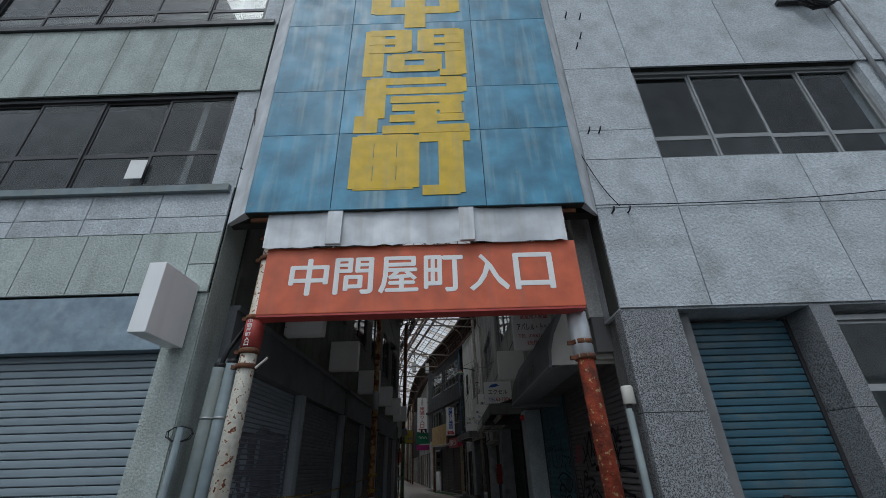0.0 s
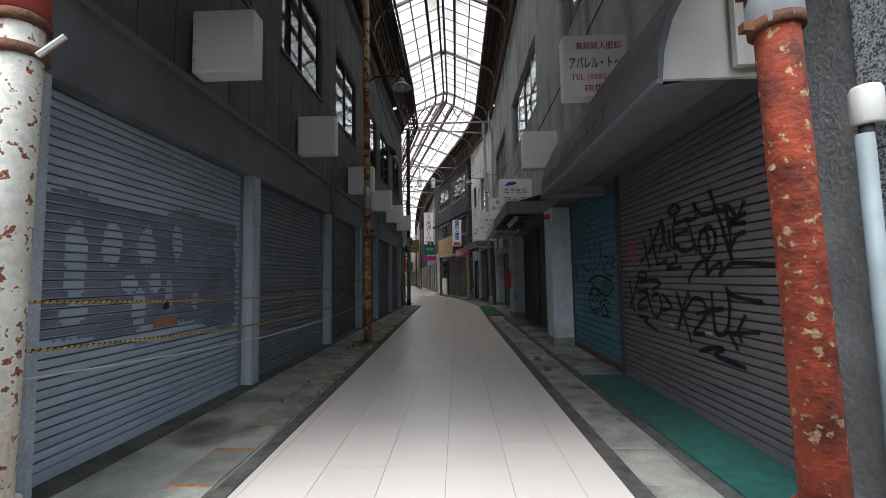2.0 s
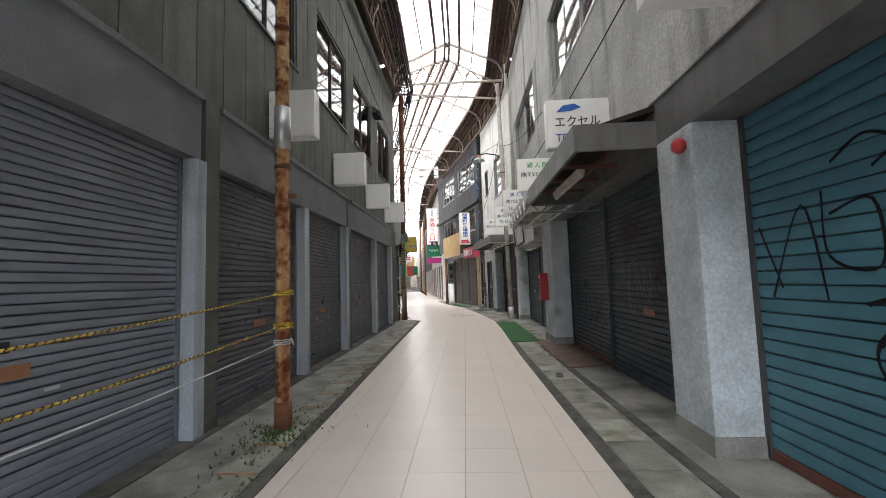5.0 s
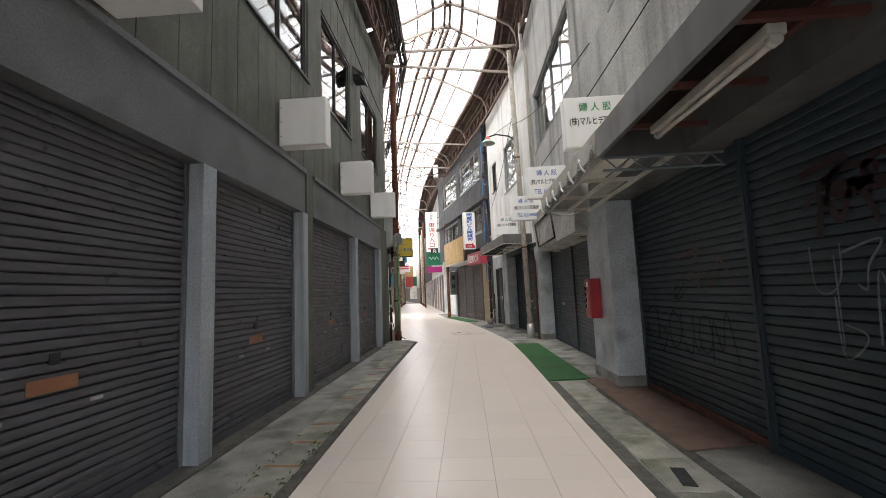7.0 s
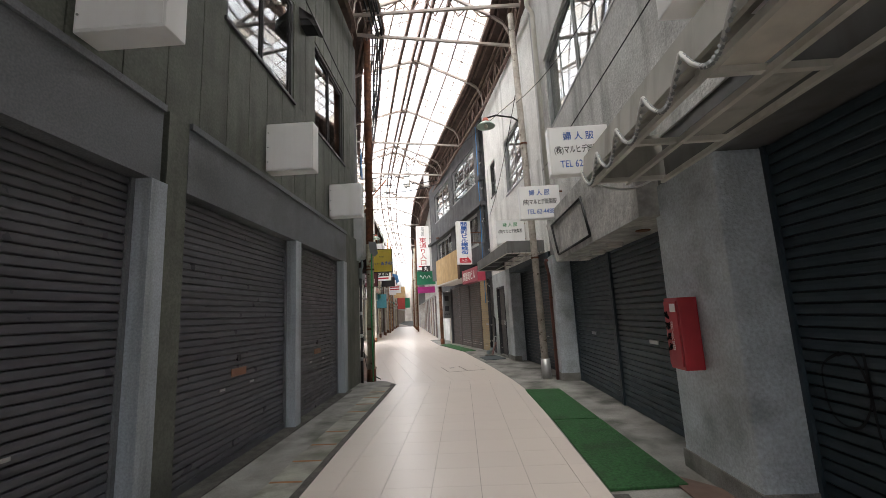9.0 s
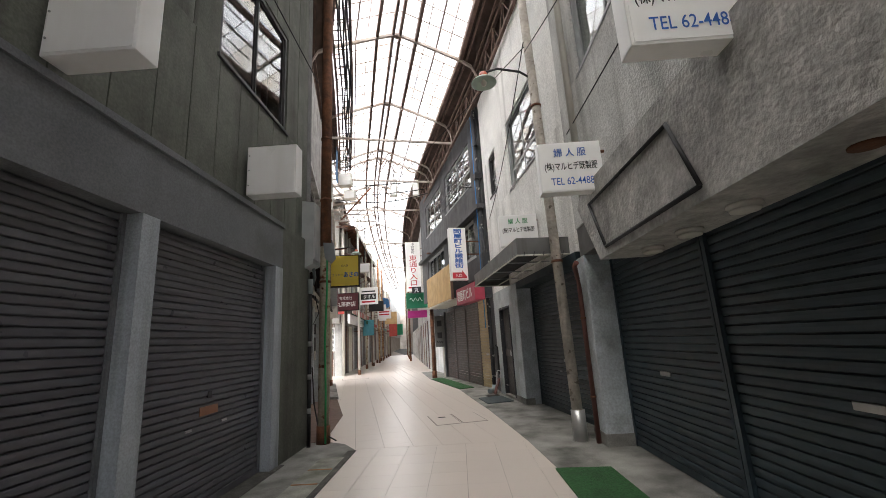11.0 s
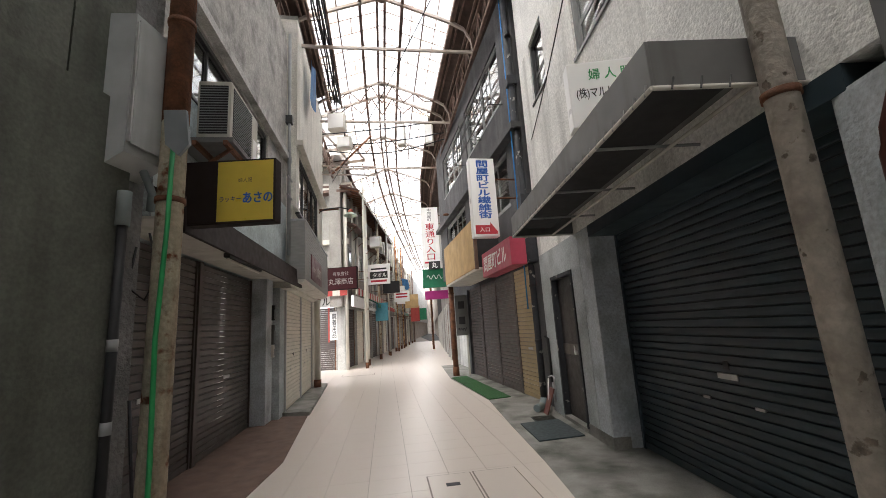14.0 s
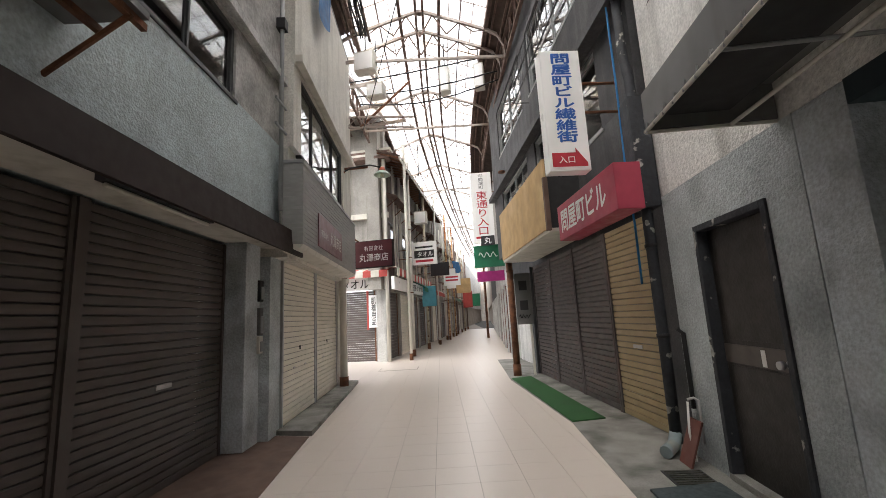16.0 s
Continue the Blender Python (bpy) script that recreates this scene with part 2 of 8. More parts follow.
M["tin"] = mat("pale_galvanised_sheet", (0.66, 0.68, 0.7), 0.5, metal=0.1, vary=0.12, scale=3, dirt=(0.42, 0.36, 0.28), dirt_amt=0.4, dirt_scale=2.5, streak=True, bump=0.4, bump_scale=4)
M["galv"] = mat("galvanised_pipe", (0.2, 0.245, 0.26), 0.6, metal=0.0, vary=0.15, scale=6, dirt=(0.35, 0.3, 0.15), dirt_amt=0.3, dirt_scale=2, streak=True)
M["alu"] = mat("dull_aluminium", (0.5, 0.5, 0.5), 0.4, metal=0.7)
M["frame_dark"] = mat("dark_bronze_window_frame", (0.05, 0.05, 0.052), 0.5)
M["frame_grey"] = mat("grey_window_frame", (0.3, 0.31, 0.31), 0.5)
M["glass"] = glass_mat("window_glass")
# Grey that holds the dimness of the rooms behind the glass.
M["room_backing"] = mat("dim_room_grey", (0.2, 0.2, 0.2), 0.9, vary=0.2, scale=3)
M["red_box"] = mat("red_enamel", (0.42, 0.03, 0.04), 0.4)
M["maroon"] = mat("maroon_sign", (0.13, 0.035, 0.045), 0.4)
M["crimson"] = mat("crimson_sign_plastic", (0.42, 0.05, 0.09), 0.4, vary=0.1)
M["yellowsign"] = mat("yellow_sign_acrylic", (0.66, 0.5, 0.07), 0.35, vary=0.04)
M["brown"] = mat("dark_brown_sheet", (0.028, 0.018, 0.016), 0.65, spec=0.25)
M["brownpipe"] = mat("red_brown_downpipe", (0.13, 0.045, 0.035), 0.5)
M["doorbrown"] = mat("dark_brown_steel_door", (0.024, 0.02, 0.017), 0.5, vary=0.2, scale=5, bump=0.2, bump_scale=40)
M["ply"] = mat("weathered_plywood", (0.5, 0.34, 0.16), 0.75, vary=0.15, scale=3, dirt=(0.6, 0.45, 0.25), dirt_amt=0.5, dirt_scale=1.5)
M["board"] = mat("brown_board", (0.135, 0.085, 0.065), 0.8, vary=0.2, scale=5)
M["turf"] = mat("green_turf_mat", (0.03, 0.12, 0.035), 0.95, vary=0.35, scale=40, dirt=(0.03, 0.06, 0.025), dirt_amt=0.6, dirt_scale=2.5, bump=1.0, bump_scale=250)
M["tealmat"] = mat("teal_rubber_mat", (0.02, 0.1, 0.08), 0.8, vary=0.2, scale=10, dirt=(0.04, 0.06, 0.05), dirt_amt=0.5, dirt_scale=2)
M["darkmat"] = mat("dark_rubber_mat", (0.04, 0.055, 0.06), 0.8, vary=0.3, scale=20)
M["canvas"] = mat("grey_awning_canvas", (0.15, 0.157, 0.16), 0.7, vary=0.1, scale=2, dirt=(0.09, 0.09, 0.085), dirt_amt=0.5, dirt_scale=1.5)
M["fascia"] = mat("grey_metal_fascia", (0.13, 0.13, 0.128), 0.5, vary=0.15, scale=3, dirt=(0.075, 0.065, 0.055), dirt_amt=0.6, dirt_scale=2, streak=True)
M["tube"] = mat("unlit_fluorescent_tube", (0.7, 0.66, 0.58), 0.35)
M["rope"] = mat("yellow_black_rope", (0.5, 0.34, 0.05), 0.8, vary=0.6, scale=30)
M["whiterope"] = mat("white_cord", (0.6, 0.6, 0.58), 0.8)
M["tape"] = mat("brown_parcel_tape", (0.33, 0.15, 0.08), 0.45)
M["tilebox"] = mat("grey_tile_cladding", (0.3, 0.3, 0.29), 0.6, vary=0.1, scale=5)
M["lampgreen"] = mat("pale_green_enamel", (0.4, 0.5, 0.42), 0.35)
M["lampred"] = mat("red_orange_enamel", (0.5, 0.1, 0.05), 0.4)
M["bluetarp"] = mat("blue_tarpaulin", (0.03, 0.13, 0.3), 0.6, vary=0.25, scale=5)
M["bluecord"] = mat("blue_hose", (0.02, 0.2, 0.5), 0.5)
M["greentape"] = mat("green_hose", (0.02, 0.32, 0.1), 0.5)
M["redstripe"] = mat("red_awning_stripe", (0.42, 0.06, 0.05), 0.6)
M["greensign"] = mat("deep_green_sign", (0.015, 0.15, 0.075), 0.4)
M["magenta"] = mat("magenta_sign", (0.4, 0.03, 0.2), 0.4)
M["cyan"] = mat("pale_blue_banner", (0.1, 0.35, 0.45), 0.6)
M["roofsheet"] = sheet_mat("translucent_roof_sheet", (0.74, 0.74, 0.73), 0.3, (0.4, 0.35, 0.27))
M["clearsheet"] = sheet_mat("clearer_roof_sheet", (0.97, 0.97, 0.96), 0.3, (0.6, 0.52, 0.41))
M["apron"] = mat("brown_stained_boards", (0.1, 0.068, 0.055), 0.85, vary=0.3, scale=4, dirt=(0.045, 0.035, 0.03), dirt_amt=0.6, dirt_scale=1.5)
M["housing"] = mat("dented_blue_grey_housing_paint", (0.24, 0.31, 0.37), 0.5, vary=0.12, scale=3, dirt=(0.38, 0.44, 0.48), dirt_amt=0.5, dirt_scale=5, bump=0.5, bump_scale=9)
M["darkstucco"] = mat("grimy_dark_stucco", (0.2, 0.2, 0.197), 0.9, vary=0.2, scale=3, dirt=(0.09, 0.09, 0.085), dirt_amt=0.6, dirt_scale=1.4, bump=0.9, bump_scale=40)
M["palestucco"] = mat("pale_whitewashed_stucco", (0.86, 0.855, 0.825), 0.85, vary=0.08, scale=2, dirt=(0.36, 0.35, 0.32), dirt_amt=0.65, dirt_scale=0.9, streak=True, bump=0.8, bump_scale=42)
M["cabinetgrey"] = mat("weathered_pale_grey_cabinet_paint", (0.44, 0.46, 0.46), 0.5, vary=0.1, scale=4, dirt=(0.24, 0.24, 0.22), dirt_amt=0.5, dirt_scale=2, streak=True)
M["farbright"] = mat("brownish_far_wall", (0.33, 0.29, 0.25), 0.8, vary=0.25, scale=1)
M["streakwall"] = mat("streaked_grey_mortar", (0.33, 0.315, 0.29), 0.85, vary=0.15, scale=2, dirt=(0.14, 0.13, 0.11), dirt_amt=0.75, dirt_scale=0.9, streak=True, bump=0.4, bump_scale=40)
M["moss"] = mat("moss_and_weeds", (0.06, 0.1, 0.025), 0.9, vary=0.4, scale=40)
M["peel"] = mat("charcoal_paint_peeling_to_plaster", (0.03, 0.033, 0.04), 0.7, vary=0.2, scale=4, flakes=(0.5, 0.49, 0.45), flake_at=0.615, flake_scale=5, bump=0.4, bump_scale=30)
M["railbrown"] = mat("worn_brown_lock_rail", (0.085, 0.07, 0.06), 0.45, vary=0.2, scale=6)
M["dirtycanvas"] = mat("dirty_white_canvas", (0.42, 0.41, 0.37), 0.75, vary=0.12, scale=3, dirt=(0.16, 0.14, 0.11), dirt_amt=0.7, dirt_scale=1.6, streak=True)
M["maroonspray"] = mat("dark_maroon_spray_paint", (0.03, 0.01, 0.014), 0.6)
M["rustspray"] = mat("faded_rust_spray_paint", (0.09, 0.045, 0.025), 0.6)
M["greyblue"] = mat("grey_blue_fixture", (0.2, 0.215, 0.23), 0.5, vary=0.1)
# Palest copy of the grey shutter, with the entrance's daylight in its colour.
M["sh_lit_first"] = mat("lit_grey_shutter_first", (0.36, 0.42, 0.49), 0.4, vary=0.1, scale=2.5, dirt=(0.24, 0.265, 0.31), dirt_amt=0.5, dirt_scale=0.9)
M["polepaint"] = mat("flaking_cream_pole_paint", (0.46, 0.42, 0.37), 0.75, vary=0.15, scale=4, dirt=(0.2, 0.17, 0.14), dirt_amt=0.5, dirt_scale=3, flakes=(0.26, 0.22, 0.18), flake_at=0.62, flake_scale=9, bump=0.8, bump_scale=26)
M["paleband"] = mat("pale_blue_grey_rough_cast", (0.5, 0.575, 0.59), 0.85, vary=0.08, scale=4, dirt=(0.3, 0.33, 0.33), dirt_amt=0.4, dirt_scale=1.2, bump=0.9, bump_scale=40)
M["bluewall"] = mat("blue_grey_rough_wall_paint", (0.47, 0.51, 0.52), 0.85, vary=0.14, scale=3, dirt=(0.18, 0.195, 0.2), dirt_amt=0.65, dirt_scale=1.1, bump=0.9, bump_scale=45)

# ---- building blocks ----
def bm_new():
    return bmesh.new()


def box(bm, x0, x1, y0, y1, z0, z1, bevel=0.0):
    x0, x1, y0, y1, z0, z1 = min(x0, x1), max(x0, x1), min(y0, y1), max(y0, y1), min(z0, z1), max(z0, z1)
    v = [bm.verts.new((x, y, z)) for x in (x0, x1) for y in (y0, y1) for z in (z0, z1)]
    fs = [bm.faces.new([v[i] for i in q]) for q in ((0, 1, 3, 2), (4, 6, 7, 5), (0, 4, 5, 1), (2, 3, 7, 6), (0, 2, 6, 4), (1, 5, 7, 3))]
    if bevel:
        es = list({e for f in fs for e in f.edges})
        bmesh.ops.bevel(bm, geom=es, offset=bevel, segments=2, affect="EDGES", profile=0.7)
    return bm


def prism(bm, prof, x0, x1, axis=0):
    """A closed profile drawn in two axes, drawn out along the third (0: x, 1: y, 2: z)."""
    def put(a, p):
        q = list(p)
        q.insert(axis, a)
        return bm.verts.new(q)
    a, b = [put(x0, p) for p in prof], [put(x1, p) for p in prof]
    bm.faces.new(a)
    bm.faces.new(list(reversed(b)))
    for i in range(len(prof)):
        j = (i + 1) % len(prof)
        bm.faces.new((a[j], a[i], b[i], b[j]))
    bmesh.ops.recalc_face_normals(bm, faces=bm.faces)
    return bm


def cyl(bm, p0, p1, r0, r1=None, n=10, caps=True):
    p0, p1 = Vector(p0), Vector(p1)
    r1 = r0 if r1 is None else r1
    d = (p1 - p0).normalized()
    s = d.cross(Vector((0, 0, 1)) if abs(d.z) < 0.95 else Vector((1, 0, 0))).normalized()
    t = d.cross(s)
    ring = [[bm.verts.new(p + r * (math.cos(a) * s + math.sin(a) * t)) for a in (2 * math.pi * i / n for i in range(n))] for p, r in ((p0, r0), (p1, r1))]
    for i in range(n):
        j = (i + 1) % n
        f = bm.faces.new((ring[0][i], ring[0][j], ring[1][j], ring[1][i]))
        f.smooth = n > 6
    if caps:
        bm.faces.new(list(reversed(ring[0])))
        bm.faces.new(ring[1])
    return bm


def tube(bm, pts, r, n=6):
    pts = [Vector(p) for p in pts]
    rings = []
    for i, p in enumerate(pts):
        d = (pts[min(i + 1, len(pts) - 1)] - pts[max(i - 1, 0)]).normalized()
        s = d.cross(Vector((0.02, 0.03, 1)) if abs(d.z) < 0.97 else Vector((1, 0, 0))).normalized()
        t = d.cross(s)
        rings.append([bm.verts.new(p + r * (math.cos(2 * math.pi * k / n) * s + math.sin(2 * math.pi * k / n) * t)) for k in range(n)])
    for a, b in zip(rings, rings[1:]):
        for i in range(n):
            j = (i + 1) % n
            bm.faces.new((a[i], a[j], b[j], b[i])).smooth = True
    bm.faces.new(list(reversed(rings[0])))
    bm.faces.new(rings[-1])
    return bm


def lathe(bm, prof, n=16, c=(0, 0, 0)):
    """Turns a profile of (radius, height) round the upright axis through c."""
    rings = [[bm.verts.new((c[0] + r * math.cos(2 * math.pi * k / n), c[1] + r * math.sin(2 * math.pi * k / n), c[2] + z)) for k in range(n)] for r, z in prof]
    for a, b in zip(rings, rings[1:]):
        for i in range(n):
            j = (i + 1) % n
            bm.faces.new((a[i], a[j], b[j], b[i])).smooth = True
    bm.faces.new(list(reversed(rings[0])))
    bm.faces.new(rings[-1])
    return bm


def mesh_of(bm, name, material):
    me = bpy.data.meshes.new(name)
    bm.normal_update()
    bm.to_mesh(me)
    bm.free()
    me.materials.append(M[material])
    return me


def part(name, bm, material, parent, label="", m=None):
    ob = new(name, bm if isinstance(bm, bpy.types.Mesh) else mesh_of(bm, name, material))
    ob.parent = parent
    if m is not None:
        ob.matrix_basis = m
    return tagged(ob, label)


def thing(name, label, category, m, group=""):
    ob = new(name)
    ob.matrix_basis = m
    return tagged(ob, label, category, group)


def solid(name, bm, material, label="", category="", m=None, kind="structure", group=""):
    ob = new(name, mesh_of(bm, name, material))
    if m is not None:
        ob.matrix_basis = m
    return tagged(ob, label, category, group, kind)


class Row:
    """One side of the street. u runs along the street, w out from the facade's line into the street.
    In its frame x points to the right of someone who faces the facade, and y into it."""
    def __init__(self, x, y, ang, side):
        a = radians(ang)
        self.ang, self.left = ang, side == "L"
        X, Y = ((-math.sin(a), math.cos(a)), (-math.cos(a), -math.sin(a))) if self.left else ((math.sin(a), -math.cos(a)), (math.cos(a), math.sin(a)))
        self.frame = Matrix(((X[0], Y[0], 0, x), (X[1], Y[1], 0, y), (0, 0, 1, 0), (0, 0, 0, 1)))
        self.s = 1 if self.left else -1

    def m(self, u, w=0.0, z=0.0):
        return self.frame @ Matrix.Translation((self.s * u, -w, z))

    def facing(self, u, w=0.0, z=0.0):
        """A frame for what stands across the street's line: x to the right and y away, for someone walking in."""
        return Matrix.Translation(self.frame @ Vector((self.s * u, -w, z))) @ pose(0, 0, 0, 0, 0, self.ang)

    def block(self, bm, u0, u1, w0, w1, z0, z1, bevel=0.0):
        return box(bm, self.s * u0, self.s * u1, -w0, -w1, z0, z1, bevel)


LETTERS = {}


def text(body, material, parent, cx, y, cz, w, h, bold=0.0, vertical=False, turn=0, label=""):
    """Lettering w wide and h high on an upright face that looks towards -y of its parent."""
    if vertical:
        body = "\n".join(body)
    key = (body, material, w, h, bold)
    if key not in LETTERS:
        cu = bpy.data.curves.new("lettering", "FONT")
        cu.body, cu.size, cu.extrude, cu.offset, cu.resolution_u = body, 1.0, 0.0, bold, 3
        cu.align_x, cu.space_line = "CENTER", 0.98
        ob = bpy.data.objects.new("lettering", cu)
        scene.collection.objects.link(ob)
        bpy.context.view_layer.update()
        me = bpy.data.meshes.new_from_object(ob.evaluated_get(bpy.context.evaluated_depsgraph_get()))
        bpy.data.objects.remove(ob)
        co = np.array([v.co for v in me.vertices]) if len(me.vertices) else np.zeros((1, 3))
        lo, hi = co.min(0), co.max(0)
        mid, size = (lo + hi) / 2, np.maximum(hi - lo, 1e-4)
        me.transform(Matrix.Diagonal((w / size[0], h / size[1], 1, 1)) @ Matrix.Translation((-mid[0], -mid[1], 0)))
        me.materials.clear()
        me.materials.append(M[material])
        LETTERS[key] = me
    ob = new("lettering", LETTERS[key])
    ob.parent = parent
    ob.matrix_basis = pose(cx, y, cz, 90, 0, turn)
    return tagged(ob, label)


def heavy(body, material, parent, cx, y, cz, w, h, by, vertical=False):
    """Thick lettering: the same strokes laid five times, a little apart."""
    for i, (dx, dz) in enumerate(((-1, 0), (1, 0), (0, -0.8), (0, 0.8), (0, 0))):
        text(body, material, parent, cx + by * dx, y - 0.0004 * i, cz + by * dz, w, h, vertical=vertical)


SLATS = {}


def slat_mesh(width, pitch, material):
    key = (round(width, 3), round(pitch, 4), material)
    if key not in SLATS:
        bm = bm_new()
        p = pitch
        prism(bm, [(0.004, 0.0), (-0.008, 0.003), (-0.013, 0.009), (-0.0145, p * 0.5), (-0.0125, p - 0.012), (-0.004, p - 0.007), (0.004, p - 0.006)], -width / 2, width / 2)
        SLATS[key] = mesh_of(bm, "slat", material)
    return SLATS[key]


def shutter(m, width, height, material, label, rail="frame_grey", pitch=0.078, extras="", group=""):
    """A closed roller shutter: slats, side rails, bottom bar. Its frame's middle foot is at m."""
    t = thing("roller_shutter", label, "shutter", m, group)
    n = max(4, int((height - 0.09) / pitch))
    p = (height - 0.09) / n
    me = slat_mesh(width - 0.06, p, material)
    for i in range(n):
        part("slat", me, "", t, m=Matrix.Translation((0, 0, 0.09 + i * p)))
    for sx in (-1, 1):
        bm = bm_new()
        prism(bm, [(sx * (width / 2 - 0.04), 0.02), (sx * (width / 2 - 0.04), -0.035), (sx * (width / 2), -0.035), (sx * (width / 2), 0.02)], 0.0, height, 2)
        part("guide_rail", bm, rail, t)
    part("bottom_bar", box(bm_new(), -width / 2 + 0.04, width / 2 - 0.04, -0.022, 0.01, 0.012, 0.088, 0.006), material if "R" not in extras else "brownpipe", t)
    if "k" in extras:
        part("lock_plate", box(bm_new(), -0.035, 0.035, -0.02, 0.0, 1.06, 1.13, 0.006), "black", t, "dark lock plate")
        for x in (-0.32, 0.3):
            part("finger_pull", box(bm_new(), x - 0.05, x + 0.05, -0.021, 0.0, 0.78, 0.805, 0.004), "alu", t, "small metal finger pull")
    if "t" in extras:
        part("tape", box(bm_new(), -0.16, 0.16, -0.019, -0.0145, 0.9, 0.985), "tape", t, "strip of brown parcel tape")
    if "m" in extras:
        part("mail_slot", box(bm_new(), -0.12, 0.12, -0.022, 0.0, 0.98, 1.03, 0.005), "alu", t, "metal mail slot")
    return t


# Loose letter-like strokes for spray-paint tags, in a unit box.
STROKES = {
    "a": ((0.1, 0.0), (0.3, 0.9), (0.5, 1.0), (0.65, 0.1), (0.5, 0.45), (0.2, 0.4)),
    "b": ((0.15, 1.0), (0.2, 0.0), (0.6, 0.1), (0.75, 0.35), (0.3, 0.5)),
    "c": ((0.85, 0.8), (0.5, 1.0), (0.15, 0.6), (0.2, 0.2), (0.55, 0.0), (0.9, 0.25)),
    "d": ((0.05, 0.9), (0.9, 1.0), (0.3, 0.1), (0.95, 0.0)),
    "e": ((0.2, 0.95), (0.75, 0.05), (0.55, 0.5), (0.85, 0.95), (0.15, 0.05)),
    "f": ((0.5, 0.95), (0.15, 0.7), (0.2, 0.2), (0.6, 0.1), (0.85, 0.5), (0.7, 0.9), (0.45, 0.95)),
    "g": ((0.1, 1.0), (0.15, 0.1), (0.5, 0.0), (0.8, 0.3), (0.85, 1.0)),
    "h": ((0.05, 0.8), (0.9, 0.95), (0.6, 0.5), (0.5, 0.0), (0.3, 0.1)),
    "i": ((0.45, 1.0), (0.4, 0.0)),
    "j": ((0.0, 0.2), (0.3, 0.55), (0.45, 0.3), (0.7, 0.6), (1.0, 0.25)),
    "k": ((0.0, 0.9), (0.5, 0.55), (0.55, 0.7), (1.0, 0.0)),
    "x": ((0.0, 1.0), (0.45, 0.5), (1.0, 0.0)),
    "y": ((1.0, 0.95), (0.5, 0.45), (0.05, 0.1)),
    "m": ((0.0, 0.0), (0.12, 0.9), (0.4, 0.25), (0.65, 1.0), (0.95, 0.05)),
    "u": ((0.0, 0.95), (0.1, 0.15), (0.55, 0.05), (0.7, 0.95), (0.75, 0.2), (1.0, 0.1)),
    "o": ((0.5, 1.0), (0.05, 0.6), (0.3, 0.05), (0.85, 0.2), (0.95, 0.75), (0.5, 1.0)),
    "s": ((1.0, 1.0), (0.35, 0.8), (0.1, 0.4), (0.0, 0.0)),
    "w": ((0.0, 0.5), (0.35, 1.0), (0.8, 0.75), (0.45, 0.2), (0.15, 0.5), (1.0, 0.35)),
    "z": ((0.0, 0.2), (0.3, 0.9), (0.9, 1.0), (0.55, 0.55), (0.2, 0.45), (0.7, 0.5), (1.0, 0.0), (0.3, 0.0)),
}


def rounded(pts, n=5):
    """A smooth line through the points."""
    out = []
    for i in range(len(pts) - 1):
        p0, p1, p2, p3 = (Vector(pts[max(0, min(len(pts) - 1, j))]) for j in (i - 1, i, i + 1, i + 2))
        for k in range(n):
            q = k / n
            out.append(0.5 * ((2 * p1) + (p2 - p0) * q + (2 * p0 - 5 * p1 + 4 * p2 - p3) * q * q + (3 * p1 - p0 - 3 * p2 + p3) * q ** 3))
    out.append(Vector(pts[-1]))
    return out


def strokes(t, word, x0, z0, wd, ht, material, thick=0.03, label="black spray-paint stroke", y=-0.0175):
    """A spray-paint tag: one flat ribbon for each letter-like stroke."""
    rnd = random.Random(word)
    for c, ch in enumerate(word):
        bm = bm_new()
        pts = [(x0 + wd * (c + p[0] * 1.05) / len(word), z0 + ht * (p[1] + rnd.uniform(-0.05, 0.05))) for p in STROKES[ch]]
        pts = rounded(pts)
        w = thick * rnd.uniform(0.8, 1.15)
        left, right = [], []
        for i, p in enumerate(pts):
            d = (pts[min(i + 1, len(pts) - 1)] - pts[max(i - 1, 0)]).normalized()
            k = w * (0.5 + 0.12 * math.sin(i * 0.9))
            left.append(bm.verts.new((p.x - d.y * k, y, p.y + d.x * k)))
            right.append(bm.verts.new((p.x + d.y * k, y, p.y - d.x * k)))
        for i in range(len(pts) - 1):
            bm.faces.new((left[i], left[i + 1], right[i + 1], right[i]))
        part("graffiti_stroke", bm, material, t, label)


